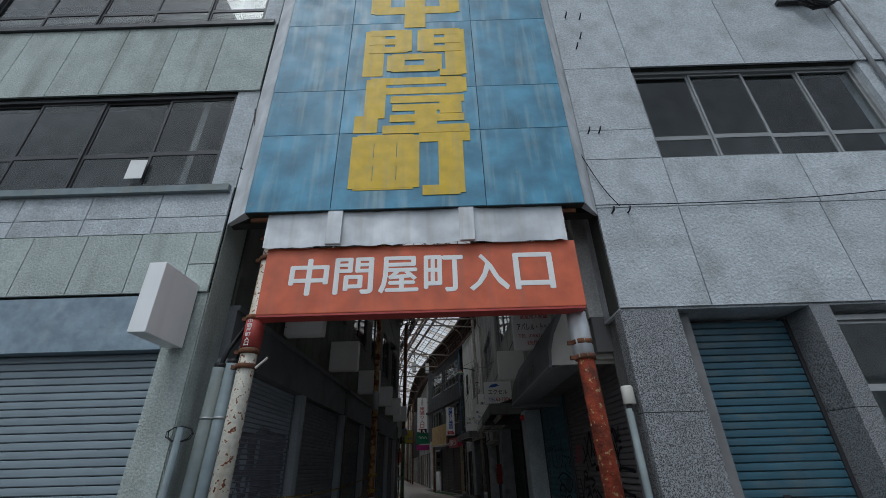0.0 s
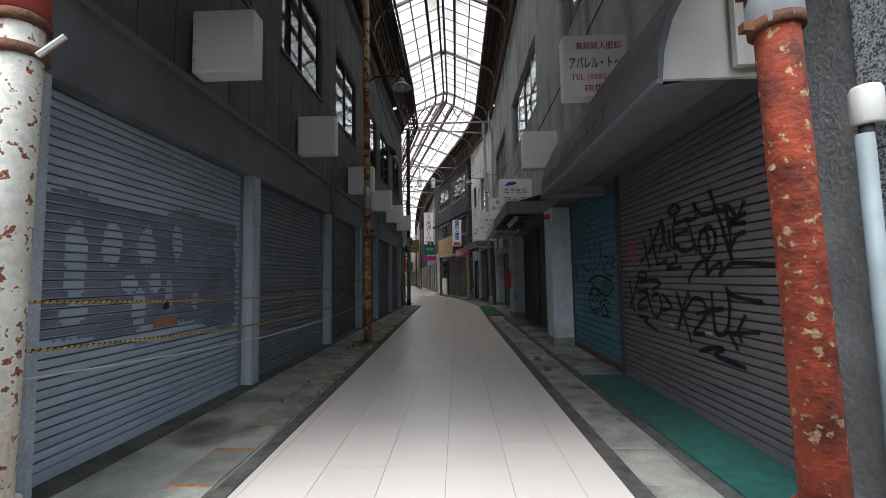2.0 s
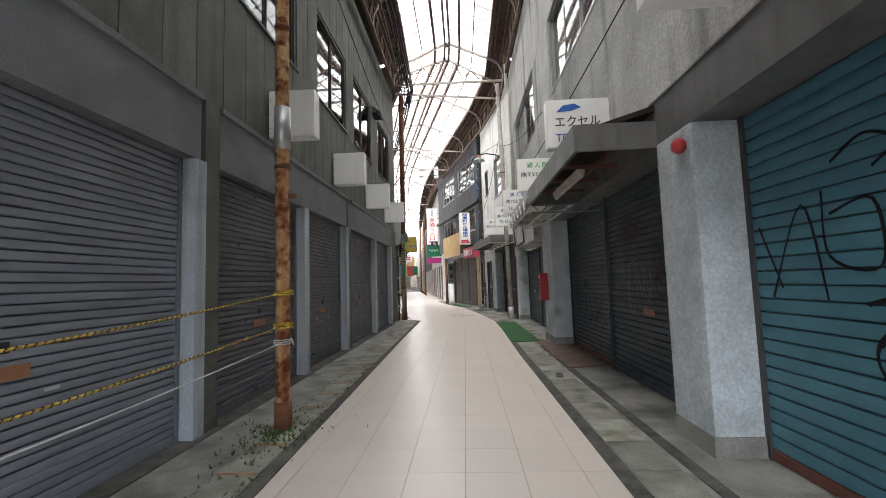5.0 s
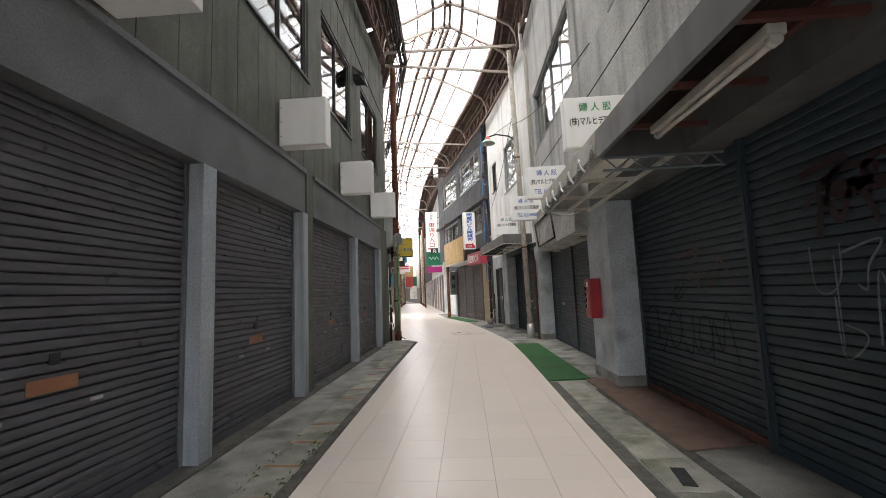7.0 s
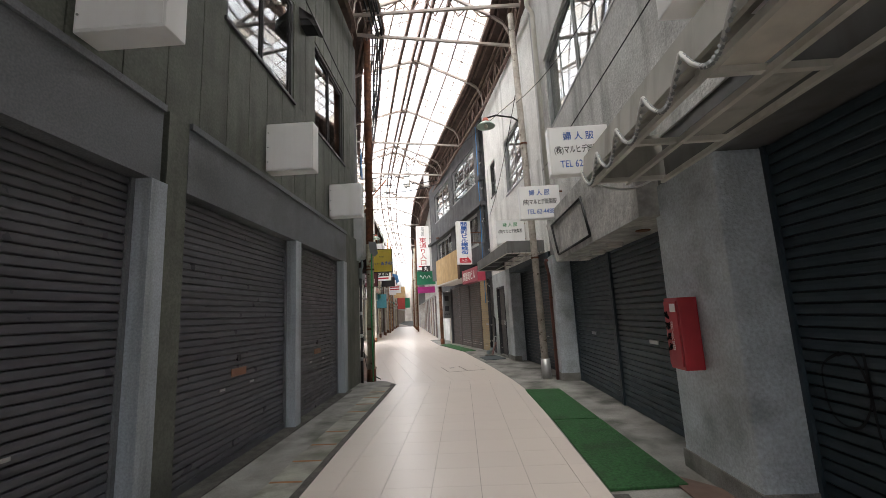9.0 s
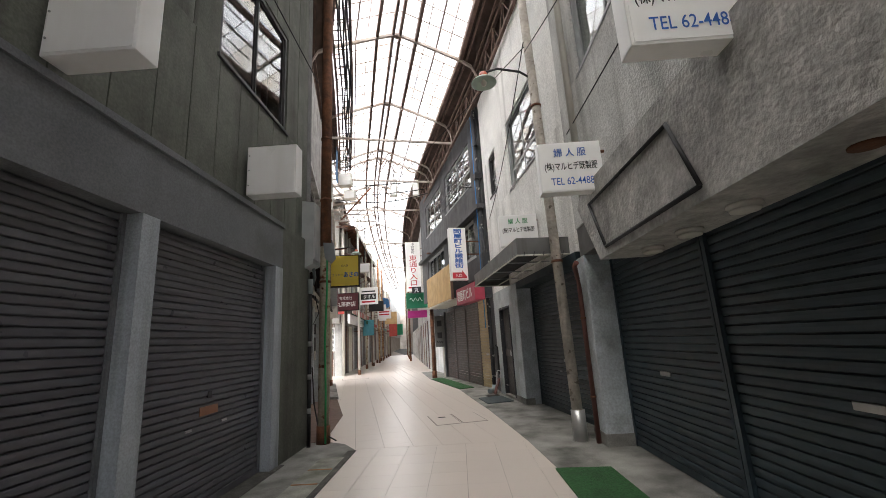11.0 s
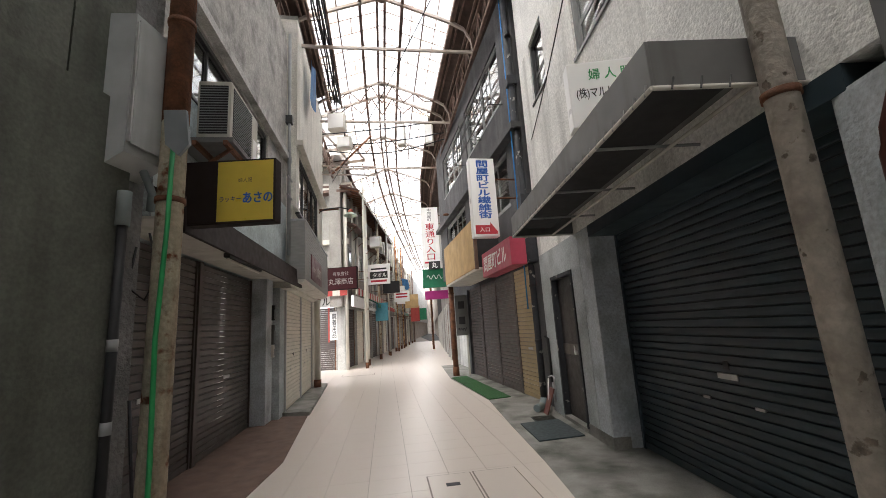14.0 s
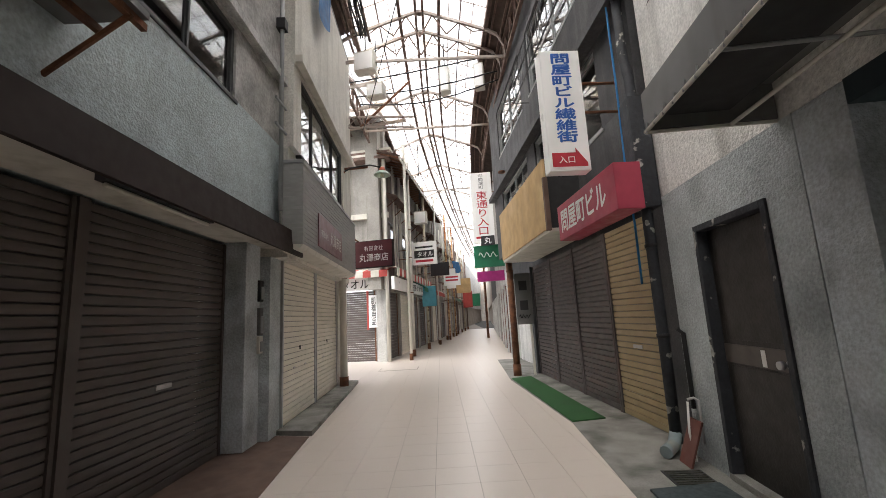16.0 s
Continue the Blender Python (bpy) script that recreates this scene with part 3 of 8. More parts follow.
# Block characters of the street's name, as bars in a unit box.
GLYPHS = {
    "中": ((0.06, 0.94, 0.72, 0.84), (0.06, 0.94, 0.34, 0.46), (0.06, 0.19, 0.34, 0.84), (0.81, 0.94, 0.34, 0.84), (0.43, 0.57, 0.0, 1.0)),
    "問": ((0.03, 0.15, 0.0, 1.0), (0.85, 0.97, 0.0, 1.0), (0.03, 0.43, 0.91, 1.0), (0.57, 0.97, 0.91, 1.0), (0.03, 0.43, 0.71, 0.79), (0.57, 0.97, 0.71, 0.79), (0.03, 0.43, 0.52, 0.6), (0.57, 0.97, 0.52, 0.6),
          (0.34, 0.43, 0.52, 1.0), (0.57, 0.66, 0.52, 1.0), (0.27, 0.73, 0.35, 0.43), (0.27, 0.73, 0.1, 0.18), (0.27, 0.36, 0.1, 0.43), (0.64, 0.73, 0.1, 0.43), (0.75, 0.97, 0.0, 0.08)),
    "屋": ((0.08, 0.96, 0.91, 1.0), (0.08, 0.96, 0.72, 0.8), (0.85, 0.96, 0.72, 1.0), (0.08, 0.19, 0.25, 1.0), (0.0, 0.13, 0.0, 0.3), (0.28, 0.97, 0.55, 0.63), (0.3, 0.9, 0.4, 0.47), (0.78, 0.9, 0.34, 0.52), (0.28, 0.96, 0.2, 0.28), (0.22, 1.0, 0.0, 0.09), (0.55, 0.67, 0.0, 0.4)),
    "町": ((0.0, 0.5, 0.87, 0.97), (0.0, 0.5, 0.1, 0.2), (0.0, 0.5, 0.48, 0.58), (0.0, 0.11, 0.1, 0.97), (0.4, 0.51, 0.1, 0.97), (0.2, 0.31, 0.1, 0.97), (0.55, 1.0, 0.87, 0.98), (0.76, 0.89, 0.0, 0.9), (0.58, 0.89, 0.0, 0.1)),
}


def block_letter(ch, material, parent, cx, y, cz, w, h, fat=0.0):
    bm = bm_new()
    for i, (a, b, c, d) in enumerate(GLYPHS[ch]):
        box(bm, cx + w * (a - 0.5 - (fat if b - a < 0.2 else 0)), cx + w * (b - 0.5 + (fat if b - a < 0.2 else 0)), y - 0.004 - 0.0006 * i, y, cz + h * (c - 0.5 - (fat * 0.6 if d - c < 0.2 else 0)), cz + h * (d - 0.5 + (fat * 0.6 if d - c < 0.2 else 0)))
    return part("lettering", bm, material, parent)


def window(m, width, z0, z1, leaves, label, frame="frame_dark", transom=0.0, group="", grid=False):
    """A sliding window set in a wall's opening; the frame's face is at m's y = 0."""
    t = thing("window", label, "window", m, group)
    f = bm_new()
    box(f, -width / 2, width / 2, -0.03, 0.07, z0, z0 + 0.06)
    box(f, -width / 2, width / 2, -0.03, 0.07, z1 - 0.06, z1)
    box(f, -width / 2, -width / 2 + 0.06, -0.03, 0.07, z0 + 0.06, z1 - 0.06)
    box(f, width / 2 - 0.06, width / 2, -0.03, 0.07, z0 + 0.06, z1 - 0.06)
    part("window_frame", f, frame, t)
    lw = (width - 0.12) / leaves
    zs = [(z0 + 0.06, z1 - 0.06)] if not transom else [(z0 + 0.06, z0 + transom), (z0 + transom, z1 - 0.06)]
    for i in range(leaves):
        for a, b in zs:
            x0, x1 = -width / 2 + 0.06 + i * lw, -width / 2 + 0.06 + (i + 1) * lw
            yy = 0.012 if i % 2 else 0.035
            s = bm_new()
            for q in ((x0, x1, a, a + 0.035), (x0, x1, b - 0.035, b), (x0, x0 + 0.03, a + 0.035, b - 0.035), (x1 - 0.03, x1, a + 0.035, b - 0.035)):
                box(s, q[0], q[1], yy - 0.012, yy + 0.012, q[2], q[3])
            sash = part("sash", s, frame, t)
            part("pane", box(bm_new(), x0 + 0.03, x1 - 0.03, yy - 0.003, yy + 0.003, a + 0.035, b - 0.035), "glass", sash).visible_shadow = False
    part("window_sill", box(bm_new(), -width / 2 - 0.04, width / 2 + 0.04, -0.08, 0.02, z0 - 0.05, z0 - 0.002, 0.008), frame, t)
    return t


def sign_box(m, w, h, d, label, face="white", edge="white", bevel=0.012):
    """A projecting box sign; x runs 0..w, its face looks towards -y, the middle of its height is at m."""
    t = thing("projecting_sign", label, "sign", m)
    part("case", box(bm_new(), 0, w, 0, d, -h / 2, h / 2, bevel), edge, t)
    part("face_panel", box(bm_new(), 0.02, w - 0.02, -0.004, 0.002, -h / 2 + 0.02, h / 2 - 0.02), face, t)
    return t


def bracket(t, x, z, d, toward, material="rust"):
    bm = bm_new()
    for dz in (-0.2, 0.2):
        cyl(bm, (x, d / 2, z + dz), (x + toward, d / 2, z + dz), 0.018, n=6)
    part("bracket", bm, material, t, "thin steel fixing arm")


def clip(poly, a, b, c):
    """Keeps the part of a convex polygon where a*x + b*y + c >= 0."""
    out = []
    for i, p in enumerate(poly):
        q = poly[(i + 1) % len(poly)]
        dp, dq = a * p[0] + b * p[1] + c, a * q[0] + b * q[1] + c
        if dp >= 0:
            out.append(p)
        if dp * dq < 0:
            s = dp / (dp - dq)
            out.append((p[0] + s * (q[0] - p[0]), p[1] + s * (q[1] - p[1])))
    return out


def sheet(bm, pts, z0, z1):
    """A flat slab with the outline pts."""
    a, b = [bm.verts.new((x, y, z0)) for x, y in pts], [bm.verts.new((x, y, z1)) for x, y in pts]
    bm.faces.new(b)
    for i in range(len(pts)):
        j = (i + 1) % len(pts)
        bm.faces.new((a[i], a[j], b[j], b[i]))
    bmesh.ops.recalc_face_normals(bm, faces=bm.faces)
    return bm

# ---- ground ----
solid("ground", box(bm_new(), -400, 400, -400, 600, -0.3, -0.06), "asphalt", "grey asphalt ground", "ground")
solid("road", box(bm_new(), -60, 60, -30, 4.2, -0.06, -0.004), "asphalt", "dark asphalt road before the arcade", "road")
floor = solid("floor", sheet(bm_new(), [(-2.0, 4.2), (1.4, 4.2), (1.4, 22.4), (3.0, 24.0), (-1.0, 40), (-20.0, 130), (-24.0, 130), (-9.0, 40), (-3.4, 22.4), (-2.0, 22.4)], -0.06, -0.006), "joint", "pink-beige tiled arcade floor with thin dark joints", "floor")

LA, R1 = Row(-2.80, 0.0, 0.0, "L"), Row(2.15, 0.0, 0.0, "R")
R2, R3 = Row(1.78, 22.0, 8.3, "R"), Row(1.03, 28.2, 16.3, "R")
L2, L3 = Row(-3.55, 23.3, 13.7, "L"), Row(-4.40, 28.55, 15.8, "L")
L4 = Row(-6.40, 37.6, 6.0, "L")

pv = solid("pavement_left", sheet(bm_new(), [(-3.2, 4.3), (-1.46, 4.3), (-1.52, 8.0), (-1.62, 13.0), (-1.72, 18.0), (-1.76, 22.3), (-2.05, 22.75), (-2.45, 23.0), (-3.2, 23.4)], -0.06, 0.004), "concrete", "grey concrete pavement with drain lids", "pavement")
pv_r = solid("pavement_right", sheet(bm_new(), [(2.6, 4.3), (0.99, 4.3), (0.93, 9.0), (0.87, 15.0), (0.9, 21.0), (0.77, 22.4), (0.40, 25.2), (0.1, 27.0), (-0.24, 29.2), (-1.40, 33.1), (-2.2, 37.5), (-1.2, 37.8), (3.0, 24)], -0.06, 0.004), "concrete", "grey concrete pavement with drain lids", "pavement")
solid("pavement_left_far", sheet(bm_new(), [(-2.45, 22.95), (-2.85, 25.5), (-3.82, 28.4), (-5.6, 28.4), (-4.4, 23.0)], -0.06, 0.008), "board", "worn brown pavement before brown shutters", "pavement")
solid("entrance_step", sheet(bm_new(), [(-3.80, 28.44), (-5.26, 33.05), (-5.9, 33.1), (-5.2, 28.44)], -0.06, 0.07), "concrete", "low pale concrete step before cream shutters", "step")
kb = bm_new()
for a, b in (((-1.46, 4.3), (-1.52, 8.0)), ((-1.52, 8.0), (-1.62, 13.0)), ((-1.62, 13.0), (-1.72, 18.0)), ((-1.72, 18.0), (-1.76, 22.3))):
    sheet(kb, [(a[0] - 0.12, a[1]), a, b, (b[0] - 0.12, b[1])], -0.05, 0.009)
solid("kerb_left", kb, "kerb", "dark mortar strip along the tiles", "kerb")
kb = bm_new()
for a, b in (((0.99, 4.3), (0.93, 9.0)), ((0.93, 9.0), (0.87, 15.0)), ((0.87, 15.0), (0.88, 16.5))):
    sheet(kb, [a, (a[0] + 0.12, a[1]), (b[0] + 0.12, b[1]), b], -0.05, 0.009)
sheet(kb, [(1.5, 4.6), (1.6, 4.6), (1.5, 16.0), (1.4, 16.0)], -0.05, 0.011)
solid("kerb_right", kb, "kerb", "dark mortar strips along the tiles and drain", "kerb")


def wall(name, row, u0, u1, w0, w1, z0, z1, material, label="", cat="wall"):
    return solid(name, row.block(bm_new(), u0, u1, w0, w1, z0, z1), material, label or M[material].name.replace("_", " "), cat, row.frame)


def boards(parent, row, u0, u1, z0, z1, w, material, width=0.47, name="panel", gap=0.014, thick=0.03):
    """Cladding boards with open joints, as children of a wall piece."""
    n = max(1, round((u1 - u0) / width))
    bw = (u1 - u0) / n
    bm = bm_new()
    box(bm, -(bw - gap) / 2, (bw - gap) / 2, -thick, 0, 0, z1 - z0)
    me = mesh_of(bm, name, material)
    for i in range(n):
        part(name, me, "", parent, m=Matrix.Translation((row.s * (u0 + (i + 0.5) * bw), -w, z0)))


# ---- left building by the entrance ----
Z_SILL, Z_HEAD, TOP = 4.93, 6.66, 8.75
LEFT_WIN = [(5.9, 7.8), (8.75, 10.65), (11.65, 13.55), (14.5, 16.4), (17.05, 18.95), (19.9, 21.8)]
wl = wall("wall_left", LA, 4.95, 22.75, -0.25, 0.05, 3.33, Z_SILL, "seam", "olive-grey clad upper wall with vertical joints")
boards(wl, LA, 4.95, 22.75, 3.33, Z_SILL, 0.05, "greenpanel")
wl = wall("wall_left_top", LA, 4.95, 22.75, -0.25, 0.05, Z_HEAD, TOP, "seam", "olive-grey clad upper wall with vertical joints")
boards(wl, LA, 4.95, 22.75, Z_HEAD, TOP, 0.05, "greenpanel")
edges = [4.95] + [e for w in LEFT_WIN for e in w] + [22.75]
for a, b in zip(edges[::2], edges[1::2]):
    wl = wall("wall_left_pier", LA, a, b, -0.25, 0.05, Z_SILL, Z_HEAD, "seam", "olive-grey clad pier between windows")
    boards(wl, LA, a, b, Z_SILL, Z_HEAD, 0.05, "greenpanel")
for a, b in LEFT_WIN:
    window(LA.m((a + b) / 2, 0.03), b - a, Z_SILL, Z_HEAD, 2, "dark-framed sliding window reflecting the roof", group="upper windows of the left building")
# Closing wall added behind the glass, coloured as an unlit room.
wall("wall_left_back", LA, 4.6, 22.7, -0.9, -0.8, 0, 9.5, "room_backing", "grey backing wall standing in for a dim room")
# Unseen slab, here and on each building, added to stop sky light leaking in.
wall("wall_left_roof", LA, 4.6, 22.75, -6.0, 0.0, TOP, TOP + 0.12, "concrete", "unseen flat slab that keeps sky light out")
wall("wall_left_end", LA, 22.75, 22.95, -6.0, 0.08, 0, TOP, "darkstucco", "stained grey end wall")
for u0, u1 in ((4.95, 11.04), (11.36, 16.1), (16.44, 21.66)):
    wall("lintel", LA, u0, u1, -0.15, 0.14, 2.67, 3.28, "lintel", "long grey painted lintel over the shutters", "lintel")
    wall("trim", LA, u0, u1, -0.1, 0.17, 3.28, 3.34, "lintel", "grey metal drip trim", "trim")
for u0, u1 in ((11.12, 11.36), (16.18, 16.44)):
    wall("pilaster", LA, u0, u1, -0.1, 0.135, 0, 3.33, "greenpanel", "olive-grey pilaster between shop units", "pilaster")
COLS = [(4.95, 5.12), (7.80, 7.99), (10.96, 11.12), (13.66, 13.86), (16.0, 16.18), (18.92, 19.12), (21.42, 21.66)]
for u0, u1 in COLS:
    wall("column", LA, u0, u1, -0.12, 0.15, 0, 2.67, "column", "bluish grey painted column between shutters", "column")
spans = [(5.12, 7.80), (7.99, 10.96), (11.36, 13.66), (13.86, 16.0), (16.44, 18.92), (19.12, 21.42)]
SH_L = []
for i, (a, b) in enumerate(spans):
    lab = "closed dark grey roller shutter with tape strip"
    if i == 1:
        lab = "closed grey roller shutter, tinted for entrance daylight, with tape strip"
    if i == 0:
        lab = "closed grey roller shutter with faded violet spray paint"
    # The two shutters nearest the entrance take the daylight-tinted copies.
    SH_L.append(shutter(LA.m((a + b) / 2, -0.02), b - a, 2.67, ("sh_lit_first", "sh_lit_second")[i] if i < 2 else "sh_grey", lab, rail="lintel", pitch=0.065, extras="kt", group="grey shutters of the left building"))
wall("threshold", LA, 4.95, 21.7, -0.1, 0.22, -0.05, 0.014, "kerb", "dark worn shutter threshold", "threshold")
wall("wall_left_corner", LA, 21.66, 22.75, -0.1, 0.14, 0, 3.33, "greenpanel", "olive-grey corner strip")

# ---- right building ----
R_WIN = [(5.9, 9.2), (11.4, 15.3), (17.2, 21.0)]
RS, RH = 5.05, 6.62
wall("wall_right", R1, 4.95, 22.0, -0.3, 0.40, 3.05, RS, "stucco", "weathered grey stucco upper wall with water stains")
wall("wall_right_top", R1, 4.95, 22.0, -0.3, 0.40, RH, 8.9, "stucco", "weathered grey stucco upper wall with water stains")
edges = [4.95] + [e for w in R_WIN for e in w] + [22.0]
for a, b in zip(edges[::2], edges[1::2]):
    wall("wall_right_pier", R1, a, b, -0.3, 0.40, RS, RH, "stucco", "weathered grey stucco pier")
for a, b in R_WIN:
    window(R1.m((a + b) / 2, 0.33), b - a, RS, RH, 4, "grey-framed sliding window row on stucco wall", frame="frame_grey", group="upper windows of the right building")
wall("wall_right_back", R1, 4.6, 22.3, -0.6, -0.5, 0, 9.5, "room_backing", "grey backing wall standing in for a dim room")
wall("wall_right_roof", R1, 4.6, 22.3, -6.0, 0.3, 8.9, 9.02, "concrete", "unseen flat slab that keeps sky light out")
# Dark fascia colour puts the awnings' shade into the beam.
wall("beam_right", R1, 4.95, 22.0, -0.2, 0.38, 2.62, 3.05, "fascia", "beam over the shutters, darkened for awning shade", "lintel")
for u0, u1 in ((10.5, 11.1), (16.05, 17.05), (21.8, 22.3)):
    b = bm_new()
    R1.block(b, u0, u1, -0.1, 0.40, 0.0, 2.62, 0.03)
    solid("pillar", b, "pillar", "blue-grey rough stucco pillar", "pillar", R1.frame)
    wall("plinth", R1, u0 - 0.012, u1 + 0.012, -0.1, 0.415, 0.0, 0.16, "concrete", "low grey concrete plinth", "plinth")
SH_R = [
    shutter(R1.m(6.62, 0.0), 3.16, 2.62, "sh_taupe", "closed taupe roller shutter with black graffiti tags", rail="frame_dark", pitch=0.065, extras="k"),
    shutter(R1.m(9.37, 0.0), 2.26, 2.62, "sh_blue", "closed turquoise roller shutter with black graffiti face", rail="frame_dark", pitch=0.098, extras="R"),
    shutter(R1.m(12.4, 0.0), 2.6, 2.62, "sh_teal", "closed dark teal roller shutter with pale scrawls", rail="sh_teal", extras="t"),
    shutter(R1.m(14.88, 0.0), 2.34, 2.62, "sh_teal", "closed dark teal roller shutter with faint graffiti", rail="sh_teal", extras="R"),
    shutter(R1.m(18.3, 0.0), 2.5, 2.52, "sh_teal", "closed dark teal roller shutter under concrete hood", rail="sh_teal", extras="m"),
    shutter(R1.m(20.68, 0.0), 2.24, 2.52, "sh_teal", "closed dark teal roller shutter under concrete hood", rail="sh_teal", extras="m"),
]
for u in (8.22, 13.71, 19.49):
    wall("shutter_post", R1, u - 0.02, u + 0.02, -0.05, 0.05, 0, 2.62, "frame_dark" if u < 9 else "sh_teal", "steel post between two shutters", "post")
wall("shutter_post", R1, 5.0, 5.04, -0.05, 0.05, 0, 2.62, "frame_dark", "steel post beside the shutter", "post")

# ---- second right building, set at an angle ----
wall("wall_right_second", R2, 0.0, 6.0, -0.35, 0.0, 2.75, 4.95, "palestucco", "pale stained stucco upper wall")
wall("wall_right_second_top", R2, 0.0, 6.0, -0.35, 0.0, 6.62, 8.9, "palestucco", "pale stained stucco upper wall")
for a, b in ((0.0, 1.2), (3.24, 4.45), (5.25, 6.0)):
    wall("wall_right_second_pier", R2, a, b, -0.35, 0.0, 4.95, 6.62, "palestucco", "pale stained stucco pier")
wall("wall_right_second_pier", R2, 4.45, 5.25, -0.35, 0.0, 4.95, 5.45, "palestucco", "pale stained stucco pier")
window(R2.m(2.22, -0.06), 2.04, 4.95, 6.62, 2, "dark-framed sliding window on stucco wall", frame="frame_grey", transom=0.45)
window(R2.m(4.85, -0.06), 0.8, 5.45, 6.62, 1, "small dark window on stucco wall", transom=0.5)
wall("wall_right_second_back", R2, -0.3, 6.2, -1.0, -0.9, 0, 8.9, "room_backing", "grey backing wall standing in for a dim room")
wall("wall_right_second_roof", R2, -0.3, 6.2, -6.0, -0.1, 8.9, 9.0, "concrete", "unseen flat slab that keeps sky light out")
shutter(R2.m(1.95, -0.38), 3.3, 2.75, "sh_teal", "closed dark teal roller shutter with mail slot", rail="sh_teal", extras="mk")
# Added dark strip that paints the awning's shade over the shutter head.
wall("shutter_housing", R2, 0.2, 3.6, -0.36, -0.002, 2.6, 2.749, "sh_teal", "dark strip added for the shade under the awning", "lintel")
b = bm_new()
R2.block(b, 3.6, 4.0, -0.5, 0.0, 0.0, 2.75, 0.03)
solid("pillar", b, "pillar", "blue-grey rough stucco pillar", "pillar", R2.frame)
for a, b_, z0, z1 in ((4.0, 4.36, 0, 2.75), (5.40, 6.0, 0, 2.75), (4.36, 5.40, 2.28, 2.75)):
    wall("wall_door_side", R2, a, b_, -0.35, -0.001, z0, z1, "bluewall", "blue-grey rough stucco wall beside a door")
wall("plinth", R2, 3.58, 4.34, -0.2, 0.015, 0, 0.14, "concrete", "low grey plinth", "plinth")

# ---- dark building at the bend ----
wall("wall_dark_lower", R3, -0.1, 9.6, -0.5, -0.2, 2.72, 3.4, "darkwall", "charcoal painted wall over shutters")
wall("wall_dark", R3, -0.1, 9.6, -0.5, 0.22, 3.4, 4.12, "darkwall", "charcoal painted upper wall")
wall("wall_dark", R3, -0.1, 9.6, -0.5, 0.22, 5.4, 6.6, "darkwall", "charcoal painted upper wall with pale scuffs")
wall("wall_dark", R3, -0.1, 9.6, -0.5, 0.22, 8.15, 8.9, "darkwall", "charcoal painted upper wall")
for a, b in ((-0.1, 0.9), (4.3, 5.0), (8.2, 9.6)):
    wall("wall_dark_pier", R3, a, b, -0.5, 0.22, 4.12, 5.4, "darkwall", "charcoal painted pier")
    wall("wall_dark_pier", R3, a, b, -0.5, 0.22, 6.6, 8.15, "darkwall", "charcoal painted pier")
for u, wd in ((2.6, 3.4), (6.6, 3.2)):
    window(R3.m(u, 0.15), wd, 4.12, 5.4, 4, "grey-framed window row on charcoal wall", frame="frame_grey")
    window(R3.m(u, 0.15), wd, 6.6, 8.15, 4, "grey-framed upper window row on charcoal wall", frame="frame_grey", transom=0.6)
wall("ledge", R3, -0.1, 9.6, 0.22, 0.42, 5.44, 5.58, "darkwall", "charcoal ledge over the windows", "ledge")
wall("wall_dark_back", R3, -0.2, 9.8, -1.6, -1.5, 0, 8.9, "room_backing", "grey backing wall standing in for a dim room")
wall("wall_dark_roof", R3, -0.2, 9.8, -6, 0.1, 8.9, 9.0, "concrete", "unseen flat slab that keeps sky light out")
for i, (u, wd, mt) in enumerate(((1.06, 1.32, "sh_gold"), (2.46, 1.44, "sh_rusty"), (3.92, 1.44, "sh_rusty"), (5.38, 1.44, "sh_rusty"))):
    shutter(R3.m(u, 0.0), wd, 2.72, mt, "closed ochre roller shutter" if i == 0 else "closed rust-stained dark roller shutter", rail="sh_rusty", extras="m" if i == 0 else "", pitch=0.085)
wall("wall_dark_start", R3, -0.1, 0.4, -0.5, 0.06, 0, 2.72, "darkwall", "charcoal wall with peeling paint")
wall("wall_dark_end", R3, 6.1, 6.5, -0.3, 0.1, 0, 2.72, "darkwall", "charcoal end wall with peeling paint")
wall("wall_dark_flank", R3, 6.5, 9.6, -0.5, -0.3, 0, 2.72, "stucco", "grey wall past the shutters")

# ---- second left building with brown shutters ----
wall("wall_left_second", L2, 0.0, 5.2, -0.2, 0.5, 2.72, 4.3, "paleband", "pale blue-grey stucco band")
wall("wall_left_second_top", L2, 0.0, 5.2, -0.2, 0.5, 5.25, 8.4, "stucco_rough", "rough-cast grey upper wall")
for a, b in ((0.0, 0.25), (3.6, 5.2)):
    wall("wall_left_second_pier", L2, a, b, -0.2, 0.5, 4.3, 5.25, "stucco_rough", "rough-cast grey pier")
window(L2.m(1.92, 0.44), 3.35, 4.3, 5.25, 4, "dark-framed window row with frosted panes")
wall("wall_left_second_back", L2, -0.6, 5.4, -1.0, -0.9, 0, 8.4, "room_backing", "grey backing wall standing in for a dim room")
wall("wall_left_second_roof", L2, -0.6, 5.4, -6, 0.3, 8.4, 8.5, "concrete", "unseen flat slab that keeps sky light out")
wall("ledge", L2, 0.0, 5.3, 0.5, 0.62, 5.3, 5.42, "stucco", "stained ledge", "ledge")
shutter(L2.m(1.0, 0.0), 2.2, 2.66, "sh_brown", "closed brown-grey roller shutter with sliding handles", rail="sh_brown", extras="m", pitch=0.085)
shutter(L2.m(3.3, 0.0), 2.2, 2.66, "sh_brown", "closed brown-grey roller shutter with sliding handles", rail="sh_brown", extras="m", pitch=0.085)
wall("shutter_post", L2, 2.1, 2.2, -0.05, 0.06, 0, 2.66, "sh_brown", "brown post between two shutters", "post")
b = bm_new()
L2.block(b, 4.42, 4.85, -0.3, 0.30, 0, 2.72, 0.015)
solid("pillar", b, "pillar", "blue-grey stucco pillar beside brown shutter", "pillar", L2.frame)
